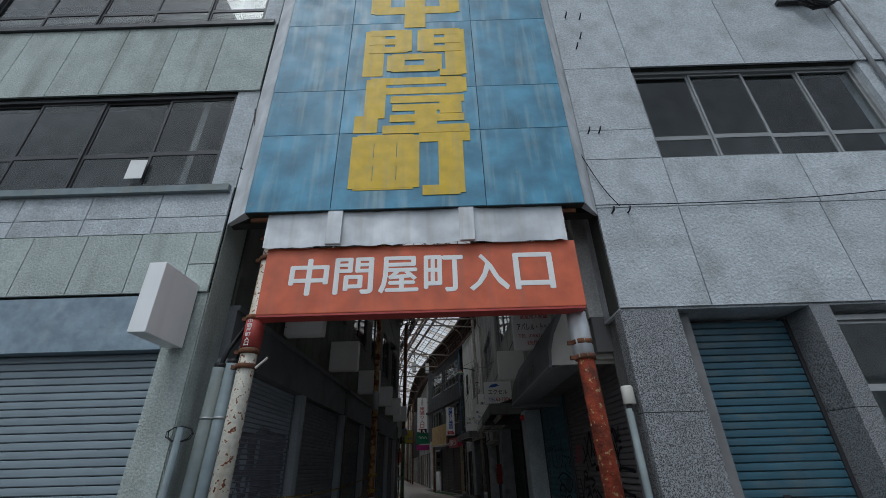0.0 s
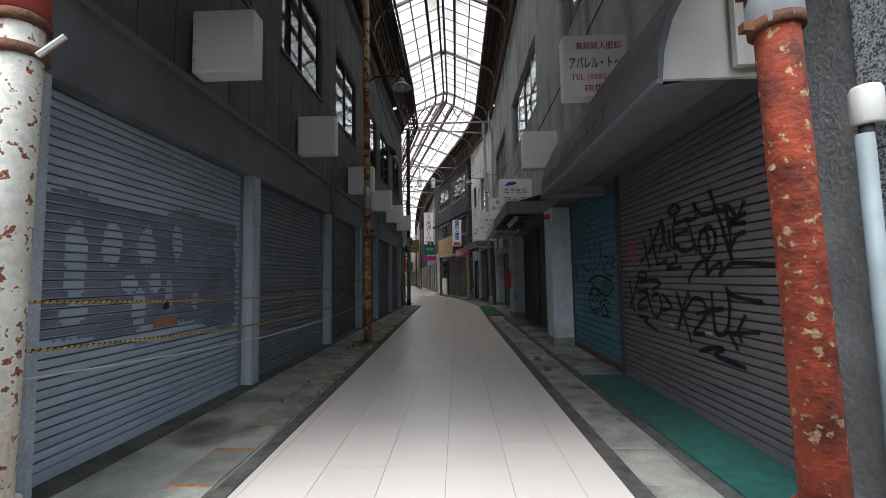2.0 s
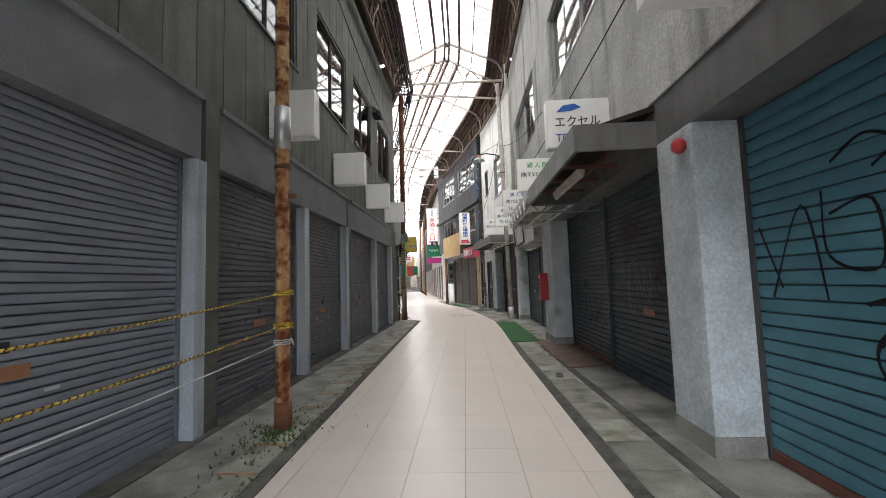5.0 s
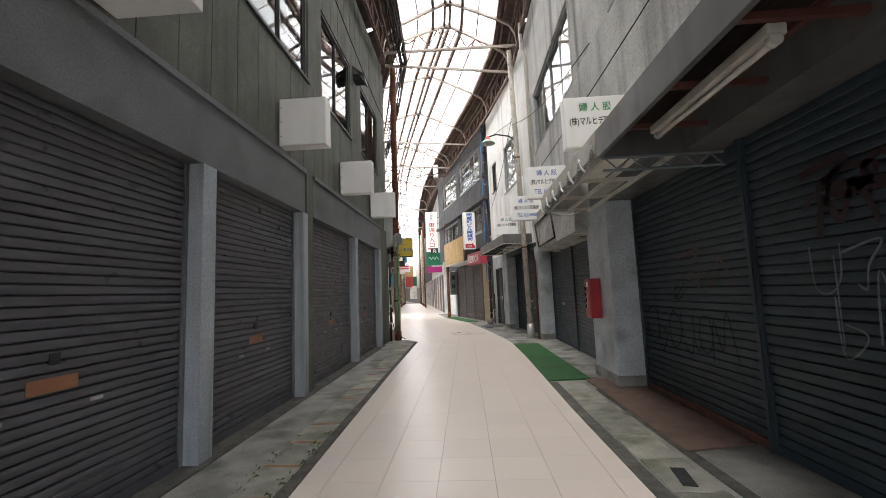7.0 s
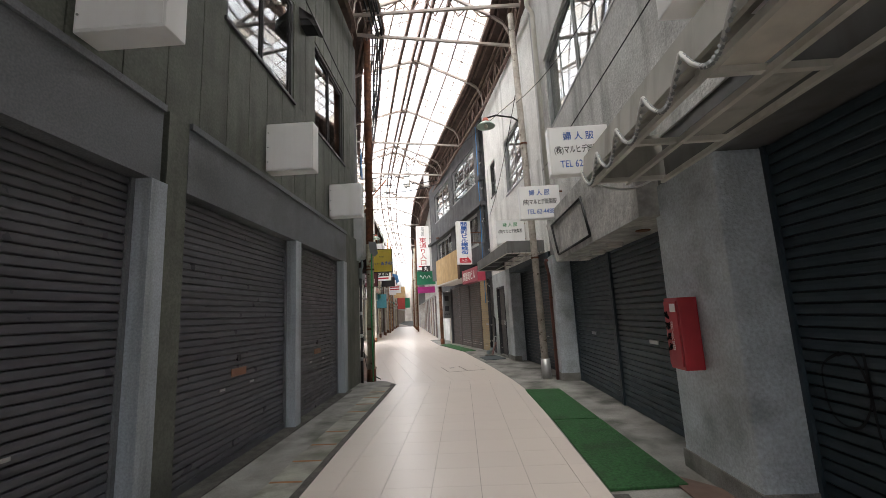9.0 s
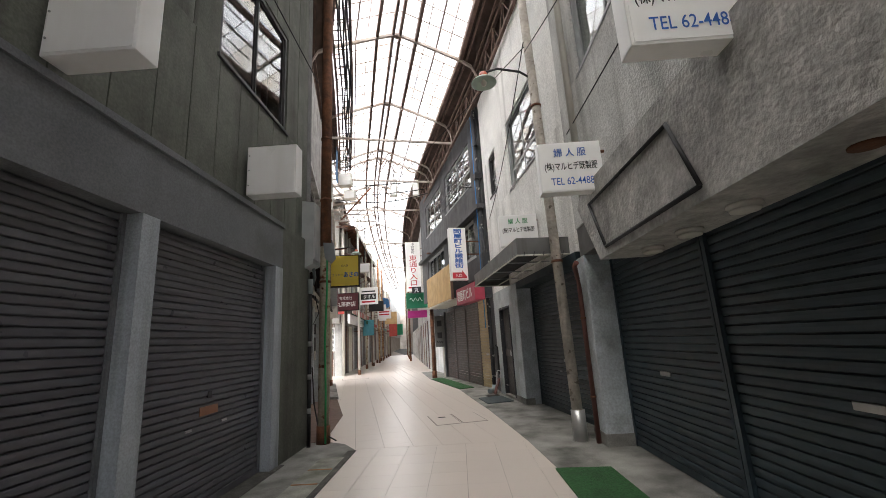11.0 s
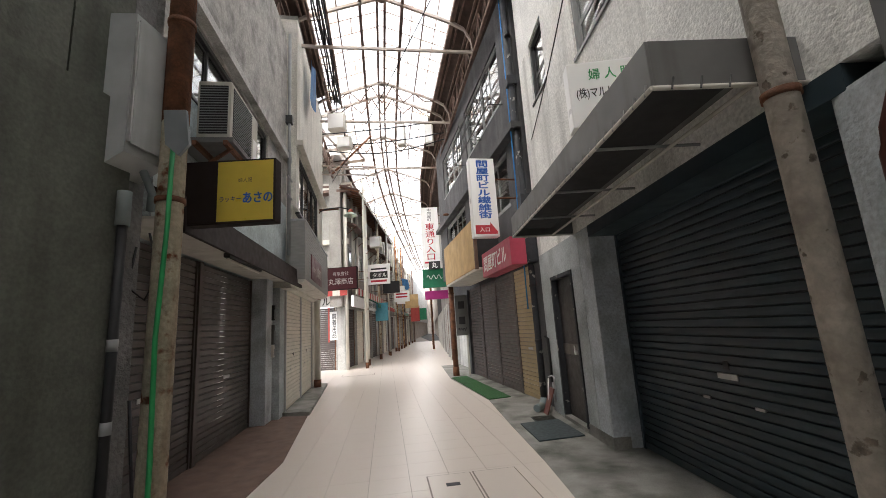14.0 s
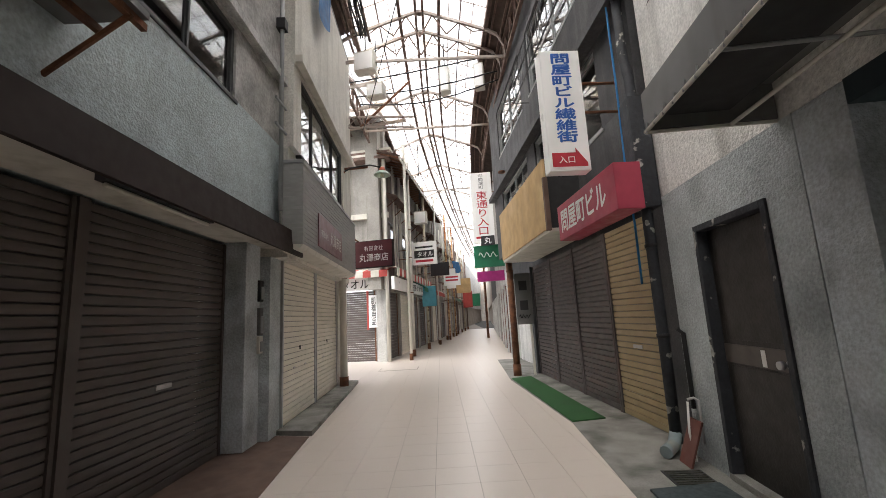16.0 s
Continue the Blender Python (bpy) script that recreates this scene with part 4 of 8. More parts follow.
# Filler strip; its charcoal colour stands for the gap's shade.
wall("wall_left_slot", L2, 4.85, 5.45, -0.2, 0.12, 0, 2.6, "darkwall", "dark strip for the shaded gap behind meters")
wall("wall_left_gap", L2, -0.6, 0.0, -0.6, -0.1, 0, 8.4, "darkstucco", "stained grey wall in the gap")

# ---- third left building with cream shutters ----
wall("wall_left_third", L3, -0.3, 4.6, -0.3, 0.2, 2.55, 4.3, "white_wall", "white mortar wall")
wall("wall_left_third_top", L3, -0.3, 4.6, -0.3, 0.3, 5.7, 8.9, "white_wall", "white mortar upper wall")
for a, b in ((-0.3, 0.1), (3.5, 4.6)):
    wall("wall_left_third_pier", L3, a, b, -0.3, 0.28, 4.3, 5.7, "white_wall", "white mortar pier")
window(L3.m(1.8, 0.22), 3.4, 4.3, 5.7, 4, "dark-framed window row on white wall")
wall("wall_left_third_back", L3, -0.2, 4.5, -1.1, -1.0, 0, 8.9, "room_backing", "grey backing wall standing in for a dim room")
wall("wall_left_third_roof", L3, -0.3, 4.6, -6, 0.3, 8.9, 9.0, "concrete", "unseen flat slab that keeps sky light out")
wall("ledge", L3, -0.3, 4.7, 0.3, 0.42, 5.74, 5.86, "offwhite", "white ledge over the window", "ledge")
shutter(L3.m(0.95, 0.0, 0.07), 1.86, 2.48, "sh_cream", "closed cream roller shutter", rail="alu", extras="k", pitch=0.085)
shutter(L3.m(2.88, 0.0, 0.07), 1.86, 2.48, "sh_cream", "closed cream roller shutter", rail="alu", extras="k", pitch=0.085)
wall("wall_left_third_start", L3, -0.42, 0.0, -0.6, 0.0, 0.0, 2.55, "bluewall", "blue-grey wall strip beside the shutter")
wall("wall_left_third_side", L3, 3.85, 4.6, -0.3, 0.05, 0.0, 2.55, "white_wall", "white mortar wall beside the shutter")
wall("wall_left_third_flank", L3, 4.4, 4.6, -8.0, -0.3, 0, 8.9, "white_wall", "white mortar flank wall")

# ---- corner building across the side street ----
corner = Matrix.Translation((-6.34, 38.1, 0)) @ pose(0, 0, 0, 0, 0, 4)
b = bm_new()
box(b, -8, -2.6, 0, 0.3, 0, 3.0)
box(b, -8, 0, 0, 0.3, 2.75, 9.6)
box(b, -0.5, 0, 0, 0.3, 0, 2.75)
solid("wall_corner", b, "streakwall", "streaked white-grey corner building wall", "wall", corner)
b = bm_new()
box(b, -4.0, 0.16, -0.2, 0.0, 5.55, 5.72)
box(b, -4.0, 0.16, -0.12, 0.0, 5.72, 5.78)
solid("ledge", b, "offwhite", "stained ledge on the corner wall", "ledge", corner)
shutter(corner @ Matrix.Translation((-1.55, 0.12, 0)), 2.0, 2.7, "sh_brown", "closed rusty brown-grey shutter on the corner", rail="rust", pitch=0.085)
LF = [(0.0, 22.0, "streakwall", 9.2), (22.0, 40.0, "farbright", 8.0), (40.0, 90.0, "stucco", 9.0)]
for i, (a, b_, mt, top) in enumerate(LF):
    wall("wall_far_left", L4, a, b_, -0.5, 0.0, 2.7, top, mt, "weathered upper walls of far shops")
    wall("wall_far_left_roof", L4, a, b_, -8, -0.1, top, top + 0.1, "concrete", "unseen flat slab that keeps sky light out")
for i in range(16):
    u = 0.55 + i * 2.2
    shutter(L4.m(u + 1.0, -0.05), 1.9, 2.65, ("sh_brown", "sh_cream", "sh_grey", "sh_rusty")[i % 4], "closed roller shutter of a far shop", rail="rust", pitch=0.12)
    wall("wall_far_pier", L4, u - 0.2, u + 0.06, -0.3, 0.05, 0, 2.7, "streakwall" if i % 2 else "stucco", "stained wall pier between far shops", "pier")
    if i < 12:
        window(L4.m(u + 1.0, 0.02), 1.7, 4.3 if i % 3 else 4.0, 5.6, 2, "dark window of a far shop", frame="frame_grey")
R4 = Row(-1.65, 37.6, 8.0, "R")
for a, b_, mt, top in ((0.0, 14.0, "stucco", 8.8), (14.0, 30.0, "darkwall", 8.0), (30.0, 90.0, "farbright", 9.0)):
    wall("wall_far_right", R4, a, b_, -0.5, 0.0, 2.7, top, mt, "weathered upper walls of far shops")
    wall("wall_far_right_roof", R4, a, b_, -8, -0.1, top, top + 0.1, "concrete", "unseen flat slab that keeps sky light out")
for i in range(14):
    u = 0.3 + i * 2.3
    shutter(R4.m(u + 1.1, -0.05), 2.0, 2.65, ("sh_rusty", "sh_brown", "sh_gold", "sh_grey")[i % 4], "closed roller shutter of a far shop", rail="rust", pitch=0.12)
    wall("wall_far_pier", R4, u - 0.15, u + 0.08, -0.3, 0.05, 0, 2.7, "stucco", "stained wall pier between far shops", "pier")
wall("wall_far_fill", L4, 36.0, 90.0, -0.4, -0.2, 0, 2.75, "farbright", "pale far shop fronts")
wall("wall_far_fill", R4, 33.0, 90.0, -0.4, -0.2, 0, 2.75, "farbright", "pale far shop fronts")

# ---- street front of the two entrance buildings (faces the road) ----
FR = Matrix.Translation((0, 4.45, 0))


def front(name, x0, x1, z0, z1, material, label, y0=0.0, y1=0.3, cat="wall"):
    return solid(name, box(bm_new(), x0, x1, y0, y1, z0, z1), material, label, cat, FR)


def front_boards(parent, x0, x1, z0, z1, material, width, gap=0.012, thick=0.02):
    n = max(1, round((x1 - x0) / width))
    bw = (x1 - x0) / n
    me = mesh_of(box(bm_new(), -(bw - gap) / 2, (bw - gap) / 2, -thick, 0, gap / 2, z1 - z0 - gap / 2), "panel", material)
    for i in range(n):
        part("panel", me, "", parent, m=Matrix.Translation((x0 + (i + 0.5) * bw, 0, z0)))


w1 = front("wall_front_left", -12, -2.78, 3.32, 4.82, "seam", "pale green-grey panelled front wall", 0.02)
front_boards(w1, -11.94, -3.1, 3.32, 4.12, "frontgrey", 0.68, thick=0.03)
front_boards(w1, -3.1, -2.78, 3.32, 3.68, "frontgrey", 9, thick=0.03)
front_boards(w1, -3.1, -2.78, 3.68, 4.12, "frontgrey", 9, thick=0.03)
front_boards(w1, -11.94, -2.78, 4.12, 4.36, "frontwhite", 0.92, thick=0.03)
front_boards(w1, -11.94, -2.78, 4.36, 4.82, "frontwhite", 0.92, thick=0.03)
w1 = front("wall_front_left", -12, -2.78, 6.65, 8.3, "seam", "pale green-grey panelled front wall", 0.02)
front_boards(w1, -12, -2.78, 6.65, 8.3, "frontgrey", 0.84, thick=0.03)
front("wall_front_left_pier", -3.12, -2.78, 4.82, 6.65, "frontwhite", "pale wall strip beside a window")
front("wall_front_left_pier", -12, -7.2, 4.82, 6.65, "frontgrey", "pale wall")
front("wall_front_left_pier", -3.05, -2.78, 8.3, 10.2, "frontwhite", "pale wall strip beside a window")
front("wall_front_left_top", -12, -2.78, 10.2, 11.5, "frontgrey", "pale wall")
window(FR @ Matrix.Translation((-5.17, 0.06, 0)), 4.12, 4.86, 6.64, 4, "dark-framed office window row with blinds", transom=0.65)
window(FR @ Matrix.Translation((-5.6, 0.06, 0)), 5.1, 8.36, 10.2, 5, "dark-framed upper office window row", transom=0.5)
front("window_ledge", -12, -2.82, 4.72, 4.82, "galv", "grey-green metal window ledge", -0.1, 0.05, "ledge")
front("window_ledge", -12, -2.82, 8.24, 8.33, "frame_dark", "dark metal window ledge", -0.08, 0.05, "ledge")
front("pilaster_front_left", -3.15, -2.78, 0, 3.32, "frontgrey", "pale green-grey stucco pilaster", 0.0, 0.5, "pilaster")
front("header_front_left", -12, -3.15, 2.66, 3.29, "housing", "dented blue-grey shutter housing", -0.02, 0.2, "lintel")
shutter(FR @ Matrix.Translation((-4.72, 0.14, 0)), 3.1, 2.66, "sh_front", "closed pale blue roller shutter facing the road", rail="galv", extras="t")
front("wall_front_left_far", -12, -6.3, 0, 2.66, "frontgrey", "pale front wall")
front("wall_front_left_side", -2.9, -2.77, 0, 11.5, "frontgrey", "green-grey stucco return wall into the arcade", 0.02, 0.5)
front("wall_front_back", -12, -3.0, 0, 11, "room_backing", "grey backing wall standing in for a dim room", 1.2, 1.3)
# Added lid, out of view, that shuts the sky out of the rooms.
front("wall_front_left_lid", -12, -2.8, 11.0, 11.1, "concrete", "unseen lid that keeps sky light out", 0.0, 6.0, "roof")

w2 = front("wall_front_right", 1.92, 12, 2.97, 4.30, "seam", "pale blue rough-cast front wall", 0.02)
for a, b_ in ((1.92, 2.95), (2.95, 4.72), (4.72, 6.5), (6.5, 9.0), (9.0, 12.0)):
    front_boards(w2, a, b_, 2.97, 4.30, "frontwhite", 9, thick=0.03)
w2 = front("wall_front_right", 1.92, 12, 4.30, 5.08, "seam", "pale weathered front wall with cracks", 0.02)
for a, b_ in ((1.92, 2.96), (2.96, 4.75), (4.75, 6.54), (6.54, 9.0), (9, 12)):
    front_boards(w2, a, b_, 4.30, 5.08, "frontwhite", 9, thick=0.03)
w2 = front("wall_front_right", 1.92, 12, 6.88, 10.5, "seam", "pale weathered front wall", 0.02)
for a, b_ in ((1.92, 2.95), (2.95, 4.74), (4.74, 6.5), (6.5, 9.0), (9, 12)):
    front_boards(w2, a, b_, 6.88, 10.5, "frontwhite", 9, thick=0.03)
w2 = front("wall_front_right_pier", 1.92, 2.95, 5.08, 6.88, "seam", "pale weathered wall strip", 0.02)
front_boards(w2, 1.92, 2.95, 5.08, 5.6, "frontwhite", 9, thick=0.03)
front_boards(w2, 1.92, 2.95, 5.6, 6.88, "frontwhite", 9, thick=0.03)
front("wall_front_right_pier", 6.46, 12, 5.08, 6.88, "frontwhite", "pale wall")
window(FR @ Matrix.Translation((4.715, 0.1, 0)), 3.49, 5.1, 6.88, 4, "grey-framed window row mirroring grey clouds", frame="frame_grey", transom=0.45)
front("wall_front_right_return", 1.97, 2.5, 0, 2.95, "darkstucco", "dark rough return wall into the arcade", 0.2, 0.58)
# Thin near-black sheet that paints the recess's shade.
front("reveal", 2.565, 2.575, 0, 2.9, "dark", "recess side coloured as shade", 0.05, 0.4, "reveal")
for x0, x1 in ((1.92, 2.56), (4.02, 4.24)):
    deep = 0.16 if x0 < 2 else 0.5
    gp = front("granite_pillar", x0 + 0.01, x1 - 0.01, 0, 2.96, "seam", "speckled grey granite-clad pillar", 0.015, deep, "pillar")
    for z0, z1 in ((0.0, 0.8), (0.8, 1.88), (1.88, 2.96)):
        part("granite_slab", box(bm_new(), x0, x1, -0.015, deep + 0.02, z0 + 0.003, z1 - 0.003, 0.004), "granite", gp)
shutter(FR @ Matrix.Translation((3.295, 0.38, 0)), 1.43, 2.9, "sh_frontblue", "closed petrol-blue shutter with rust marks", rail="dark", extras="k")
front("wall_front_right_low", 4.24, 12, 0, 1.0, "granite", "granite-clad wall below a shop window", 0.2)
window(FR @ Matrix.Translation((5.64, 0.25, 0)), 2.78, 1.0, 2.9, 2, "shop window with grey frame", frame="alu", transom=1.1)
front("wall_front_right_low", 7.03, 12, 1.0, 2.97, "frontwhite", "pale wall", 0.2)
front("soffit_front_right", 1.92, 12, 2.95, 2.975, "frontwhite", "soffit over the shutter", 0.0, 0.5, "soffit")
front("wall_front_right_back", 2.7, 12, 0, 10.5, "room_backing", "grey backing wall standing in for a dim room", 1.2, 1.3)
front("wall_front_right_side", 1.925, 2.05, 2.97, 10.5, "frontwhite", "grey return wall into the arcade", 0.06, 0.6)
# Same unseen light-blocking lid for the other front building.
front("wall_front_right_lid", 1.9, 12, 10.5, 10.6, "concrete", "unseen lid that keeps sky light out", 0.0, 6.0, "roof")

# ---- unseen buildings across the road behind the walk's start, kept low for sky light ----
for x0, x1, top, mt in ((-60, -18, 7, "farbright"), (-18, 14, 5, "stucco"), (14, 60, 8, "frontgrey")):
    solid("wall_across_road", box(bm_new(), x0, x1, -34, -30, -0.1, top), mt, "unseen plain facade added across the road", "wall")

# ---- arcade roof ----
ST = [(4.9, -0.42), (7.4, -0.42), (11.0, -0.42), (14.6, -0.42), (18.2, -0.43), (21.8, -0.45), (22.9, -0.52), (26.0, -1.38), (29.4, -2.25), (33.1, -3.2), (33.9, -3.4), (37.2, -4.2), (41.0, -5.0), (45, -5.65), (49.5, -6.3), (55, -7.0), (62, -7.8), (70, -8.7), (82, -9.9)]
EAVE, RIDGE, APRON = 9.62, 10.3, 0.72


def half_at(k):
    return 1.5 + 0.36 * max(0.0, min(1.0, (ST[k][0] - 22.0) / 4.0))


def across(k):
    y0, x0 = ST[max(0, k - 1)][0], ST[max(0, k - 1)][1]
    y1, x1 = ST[min(len(ST) - 1, k + 1)][0], ST[min(len(ST) - 1, k + 1)][1]
    a = math.atan2(-(x1 - x0), y1 - y0)
    return Vector((math.cos(a), math.sin(a), 0))


def sec(k, q, dz=0.0):
    """A point on the roof's section at station k; q from -1 (left edge of the glazing) to 1."""
    y, xc = ST[k]
    return Vector((xc, y, EAVE + (RIDGE - EAVE) * (1 - abs(q)) + dz)) + across(k) * (q * half_at(k))


def eave(k, side, out, z):
    """A point beside the glazing's edge, out metres further from the middle."""
    return Vector((ST[k][1], ST[k][0], z)) + across(k) * (side * (half_at(k) + out))


def bar(bm, p, q, w, d):
    """A straight rectangular bar from p to q, w wide and d deep, upright."""
    p, q = Vector(p), Vector(q)
    t = (q - p).normalized()
    s = t.cross(Vector((0, 0, 1))).normalized() * (w / 2)
    u = Vector((0, 0, d / 2))
    r = [[bm.verts.new(c + e) for e in (s + u, -s + u, -s - u, s - u)] for c in (p, q)]
    for i in range(4):
        j = (i + 1) % 4
        bm.faces.new((r[0][j], r[0][i], r[1][i], r[1][j]))
    bm.faces.new(r[0])
    bm.faces.new(list(reversed(r[1])))


rnd = random.Random(4)
gl_old, gl_new = bm_new(), bm_new()
rib, pur, sof, thin = bm_new(), bm_new(), bm_new(), bm_new()
for k in range(len(ST) - 1):
    span = (sec(k + 1, 0) - sec(k, 0)).length
    rows = max(1, round(span / 0.62))
    for q0, q1 in ((-1.03, -0.62), (-0.6, -0.3), (-0.28, -0.02), (0.02, 0.28), (0.3, 0.6), (0.62, 1.03)):
        for r in range(rows):
            if rnd.random() < 0.015 and k > 5:
                continue
            a, b = r / rows, (r + 1.04) / rows
            lift = 0.07 + 0.014 * (r % 2)
            bm = gl_old if k < 5 else gl_new
            vs = [bm.verts.new(sec(k, q, lift).lerp(sec(k + 1, q, lift), f)) for q, f in ((q0, a), (q1, a), (q1, b), (q0, b))]
            bm.faces.new(vs)
    for r in range(1, rows):
        f = (r + rnd.uniform(-0.06, 0.06)) / rows
        for q0, q1 in ((-1.0, 0.0), (0.0, 1.0)):
            bar(thin, sec(k, q0, 0.045).lerp(sec(k + 1, q0, 0.045), f), sec(k, q1, 0.045).lerp(sec(k + 1, q1, 0.045), f + rnd.uniform(-0.01, 0.01)), 0.018, 0.02)
    for q, w, d in ((-1.0, 0.11, 0.16), (-0.62, 0.035, 0.06), (-0.3, 0.085, 0.17), (-0.055, 0.07, 0.2), (0.055, 0.07, 0.2), (0.3, 0.085, 0.17), (0.62, 0.035, 0.06), (1.0, 0.11, 0.16)):
        bar(pur, sec(k, q, -d / 2 + 0.03), sec(k + 1, q, -d / 2 + 0.03), w, d)
    if k >= 5:
        for q in (-0.8, -0.45, 0.45, 0.8):
            bar(thin, sec(k, q, 0.04), sec(k + 1, q, 0.04), 0.022, 0.03)
    # boarded aprons beside the glazing and lattice girders under them
    for side in (-1, 1):
        open_here = (9, 10) if side < 0 else ()
        if k not in open_here:
            for o0, o1 in ((0.0, 0.235), (0.24, 0.475), (0.48, APRON)):
                z0, z1 = EAVE - 0.42 * o0, EAVE - 0.42 * o1
                vs = [sof.verts.new(p) for p in (eave(k, side, o0, z0), eave(k + 1, side, o0, z0), eave(k + 1, side, o1, z1), eave(k, side, o1, z1))]
                sof.faces.new(vs)
            cover = 1.6 if k < 5 else 0.7
            vs = [sof.verts.new(p) for p in (eave(k, side, 0.02, EAVE + 0.03), eave(k + 1, side, 0.02, EAVE + 0.03), eave(k + 1, side, APRON + cover, EAVE - 0.45), eave(k, side, APRON + cover, EAVE - 0.45))]
            sof.faces.new(vs)
        for out, zt in ((0.16, EAVE - 0.14), (0.42, EAVE - 0.25)):
            bar(pur, eave(k, side, out, zt), eave(k + 1, side, out, zt), 0.05, 0.08)
        out = 0.52
        zt, zb = EAVE - 0.36, EAVE - 1.02
        bar(pur, eave(k, side, out, zt), eave(k + 1, side, out, zt), 0.08, 0.08)
        bar(pur, eave(k, side, out, zb), eave(k + 1, side, out, zb), 0.08, 0.08)
        n = max(2, round(span / 0.72))
        for i in range(n):
            a, b_ = i / n, (i + 1) / n
            up0, dn0 = eave(k, side, out, zt).lerp(eave(k + 1, side, out, zt), a), eave(k, side, out, zb).lerp(eave(k + 1, side, out, zb), a)
            mid = eave(k, side, out, zb).lerp(eave(k + 1, side, out, zb), (a + b_) / 2)
            up1 = eave(k, side, out, zt).lerp(eave(k + 1, side, out, zt), b_)
            cyl(pur, up0, dn0, 0.022, n=4)
            cyl(pur, up0, mid, 0.02, n=4)
            cyl(pur, mid, up1, 0.02, n=4)
for k in range(len(ST)):
    ends = []
    for side in (-1, 1):
        ends.append([eave(k, side, 0.5, EAVE - 1.0), eave(k, side, 0.46, EAVE - 0.62), eave(k, side, 0.3, EAVE - 0.3), eave(k, side, 0.02, EAVE - 0.14), sec(k, side * 0.9, -0.13)])
    line = ends[0] + [sec(k, -0.4, -0.13), sec(k, -0.12, -0.14), sec(k, 0.0, -0.16), sec(k, 0.12, -0.14), sec(k, 0.4, -0.13)] + list(reversed(ends[1]))
    for p, q in zip(line, line[1:]):
        bar(rib, p, q, 0.075, 0.085)
    for side in (-1, 1):
        # gusset plate where the rib meets the ridge
        p = sec(k, 0.0, -0.2)
        vs = [rib.verts.new(v) for v in (p + Vector((0, 0.04, 0.1)), p + across(k) * (side * 0.26) + Vector((0, 0.04, 0.02)), p + Vector((0, 0.04, -0.09)))]
        rib.faces.new(vs)
for k in (5, 6, 8, 9, 11, 13, 15):
    bar(rib, eave(k, -1, 0.5, EAVE - 0.98), eave(k, 1, 0.5, EAVE - 0.98), 0.06, 0.07)
for k in (6, 9, 10, 11, 12, 13, 14, 15, 16):
    for i in range(-5, 5):
        cyl(pur, sec(k, i / 5, -0.15 if i % 2 else -0.15 - 0.8 * (1 - abs(i / 5))), sec(k, (i + 1) / 5, -0.15 - 0.8 * (1 - abs((i + 1) / 5)) if i % 2 else -0.15), 0.022, n=4)
bmesh.ops.recalc_face_normals(pur, faces=pur.faces)
bmesh.ops.recalc_face_normals(rib, faces=rib.faces)
solid("arcade_roof_glazing", gl_old, "roofsheet", "weathered translucent roof sheets glowing with daylight", "roof")
solid("arcade_roof_glazing", gl_new, "clearsheet", "clearer translucent roof sheets past the bend", "roof")
solid("arcade_roof_rib", rib, "ribsteel", "pale rusty bent steel ribs", "roof frame")
solid("arcade_roof_purlin", pur, "roofsteel", "brown rusty purlins and lattice girders", "roof frame")
solid("arcade_roof_glazing_bar", thin, "roofsteel", "thin brown glazing bars between roof sheets", "roof frame")
solid("arcade_roof_apron", sof, "apron", "brown stained boards between roof and buildings", "roof")
# roof of the side street that joins from the left
sg, sb = bm_new(), bm_new()
for i in range(7):
    x1 = -5.15 - i * 0.72
    for y0, y1 in ((33.2, 34.55), (34.6, 35.95), (36.0, 37.35)):
        vs = [sg.verts.new(p) for p in ((x1, y0, 9.3), (x1, y1, 9.3), (x1 - 0.7, y1, 9.3), (x1 - 0.7, y0, 9.3))]
        sg.faces.new(vs)
    bar(sb, (x1, 33.1, 9.24), (x1, 37.5, 9.24), 0.06, 0.09)
for y in (33.2, 34.57, 35.97, 37.35):
    bar(sb, (-5.1, y, 9.18), (-10.2, y, 9.18), 0.07, 0.12)
solid("side_street_roof_glazing", sg, "clearsheet", "translucent roof sheets over the side street", "roof")
solid("side_street_roof_frame", sb, "ribsteel", "rusty pale battens over the side street", "roof frame")

# ---- entrance gate ----
board = thing("gate_sign", "faded red-orange entrance sign with white lettering", "sign", Matrix.Translation((-0.29, 4.27, 3.365)))
part("sign_case", box(bm_new(), -1.80, 1.80, 0.0, 0.2, -0.405, 0.405, 0.012), "orange", board)
part("underside_strip", box(bm_new(), -1.79, 1.79, 0.005, 0.195, -0.43, -0.406), "redstripe", board, "darker red bottom edge")
for i, ch in enumerate("中問屋町入口"):
    heavy(ch, "letter", board, -1.27 + i * 0.51, -0.003, 0.03, 0.43, 0.44, 0.01)
tin = thing("tin_sheet", "dented pale galvanised sheet above the sign", "metal sheet", Matrix.Translation((-0.36, 4.22, 3.99)))
rnd = random.Random(2)
tb = bm_new()
nx = 40
grid = [[tb.verts.new((-1.78 + 3.56 * i / nx, (0.03 * math.exp(-((i - 9) / 1.2) ** 2) + 0.04 * math.exp(-((i - 27) / 1.4) ** 2)) * -1 + rnd.uniform(-0.006, 0.006), -0.235 + 0.47 * j / 5 + (rnd.uniform(-0.012, 0.012) if j == 0 else 0))) for i in range(nx + 1)] for j in range(6)]
for j in range(5):
    for i in range(nx):
        tb.faces.new((grid[j][i], grid[j][i + 1], grid[j + 1][i + 1], grid[j + 1][i])).smooth = True
part("dented_sheet", tb, "tin", tin)
for x in (-0.95, 0.62):
    part("folded_seam", box(bm_new(), x - 0.09, x + 0.09, -0.05, 0.0, -0.225, 0.232, 0.008), "tin", tin, "creased pale seam strip")

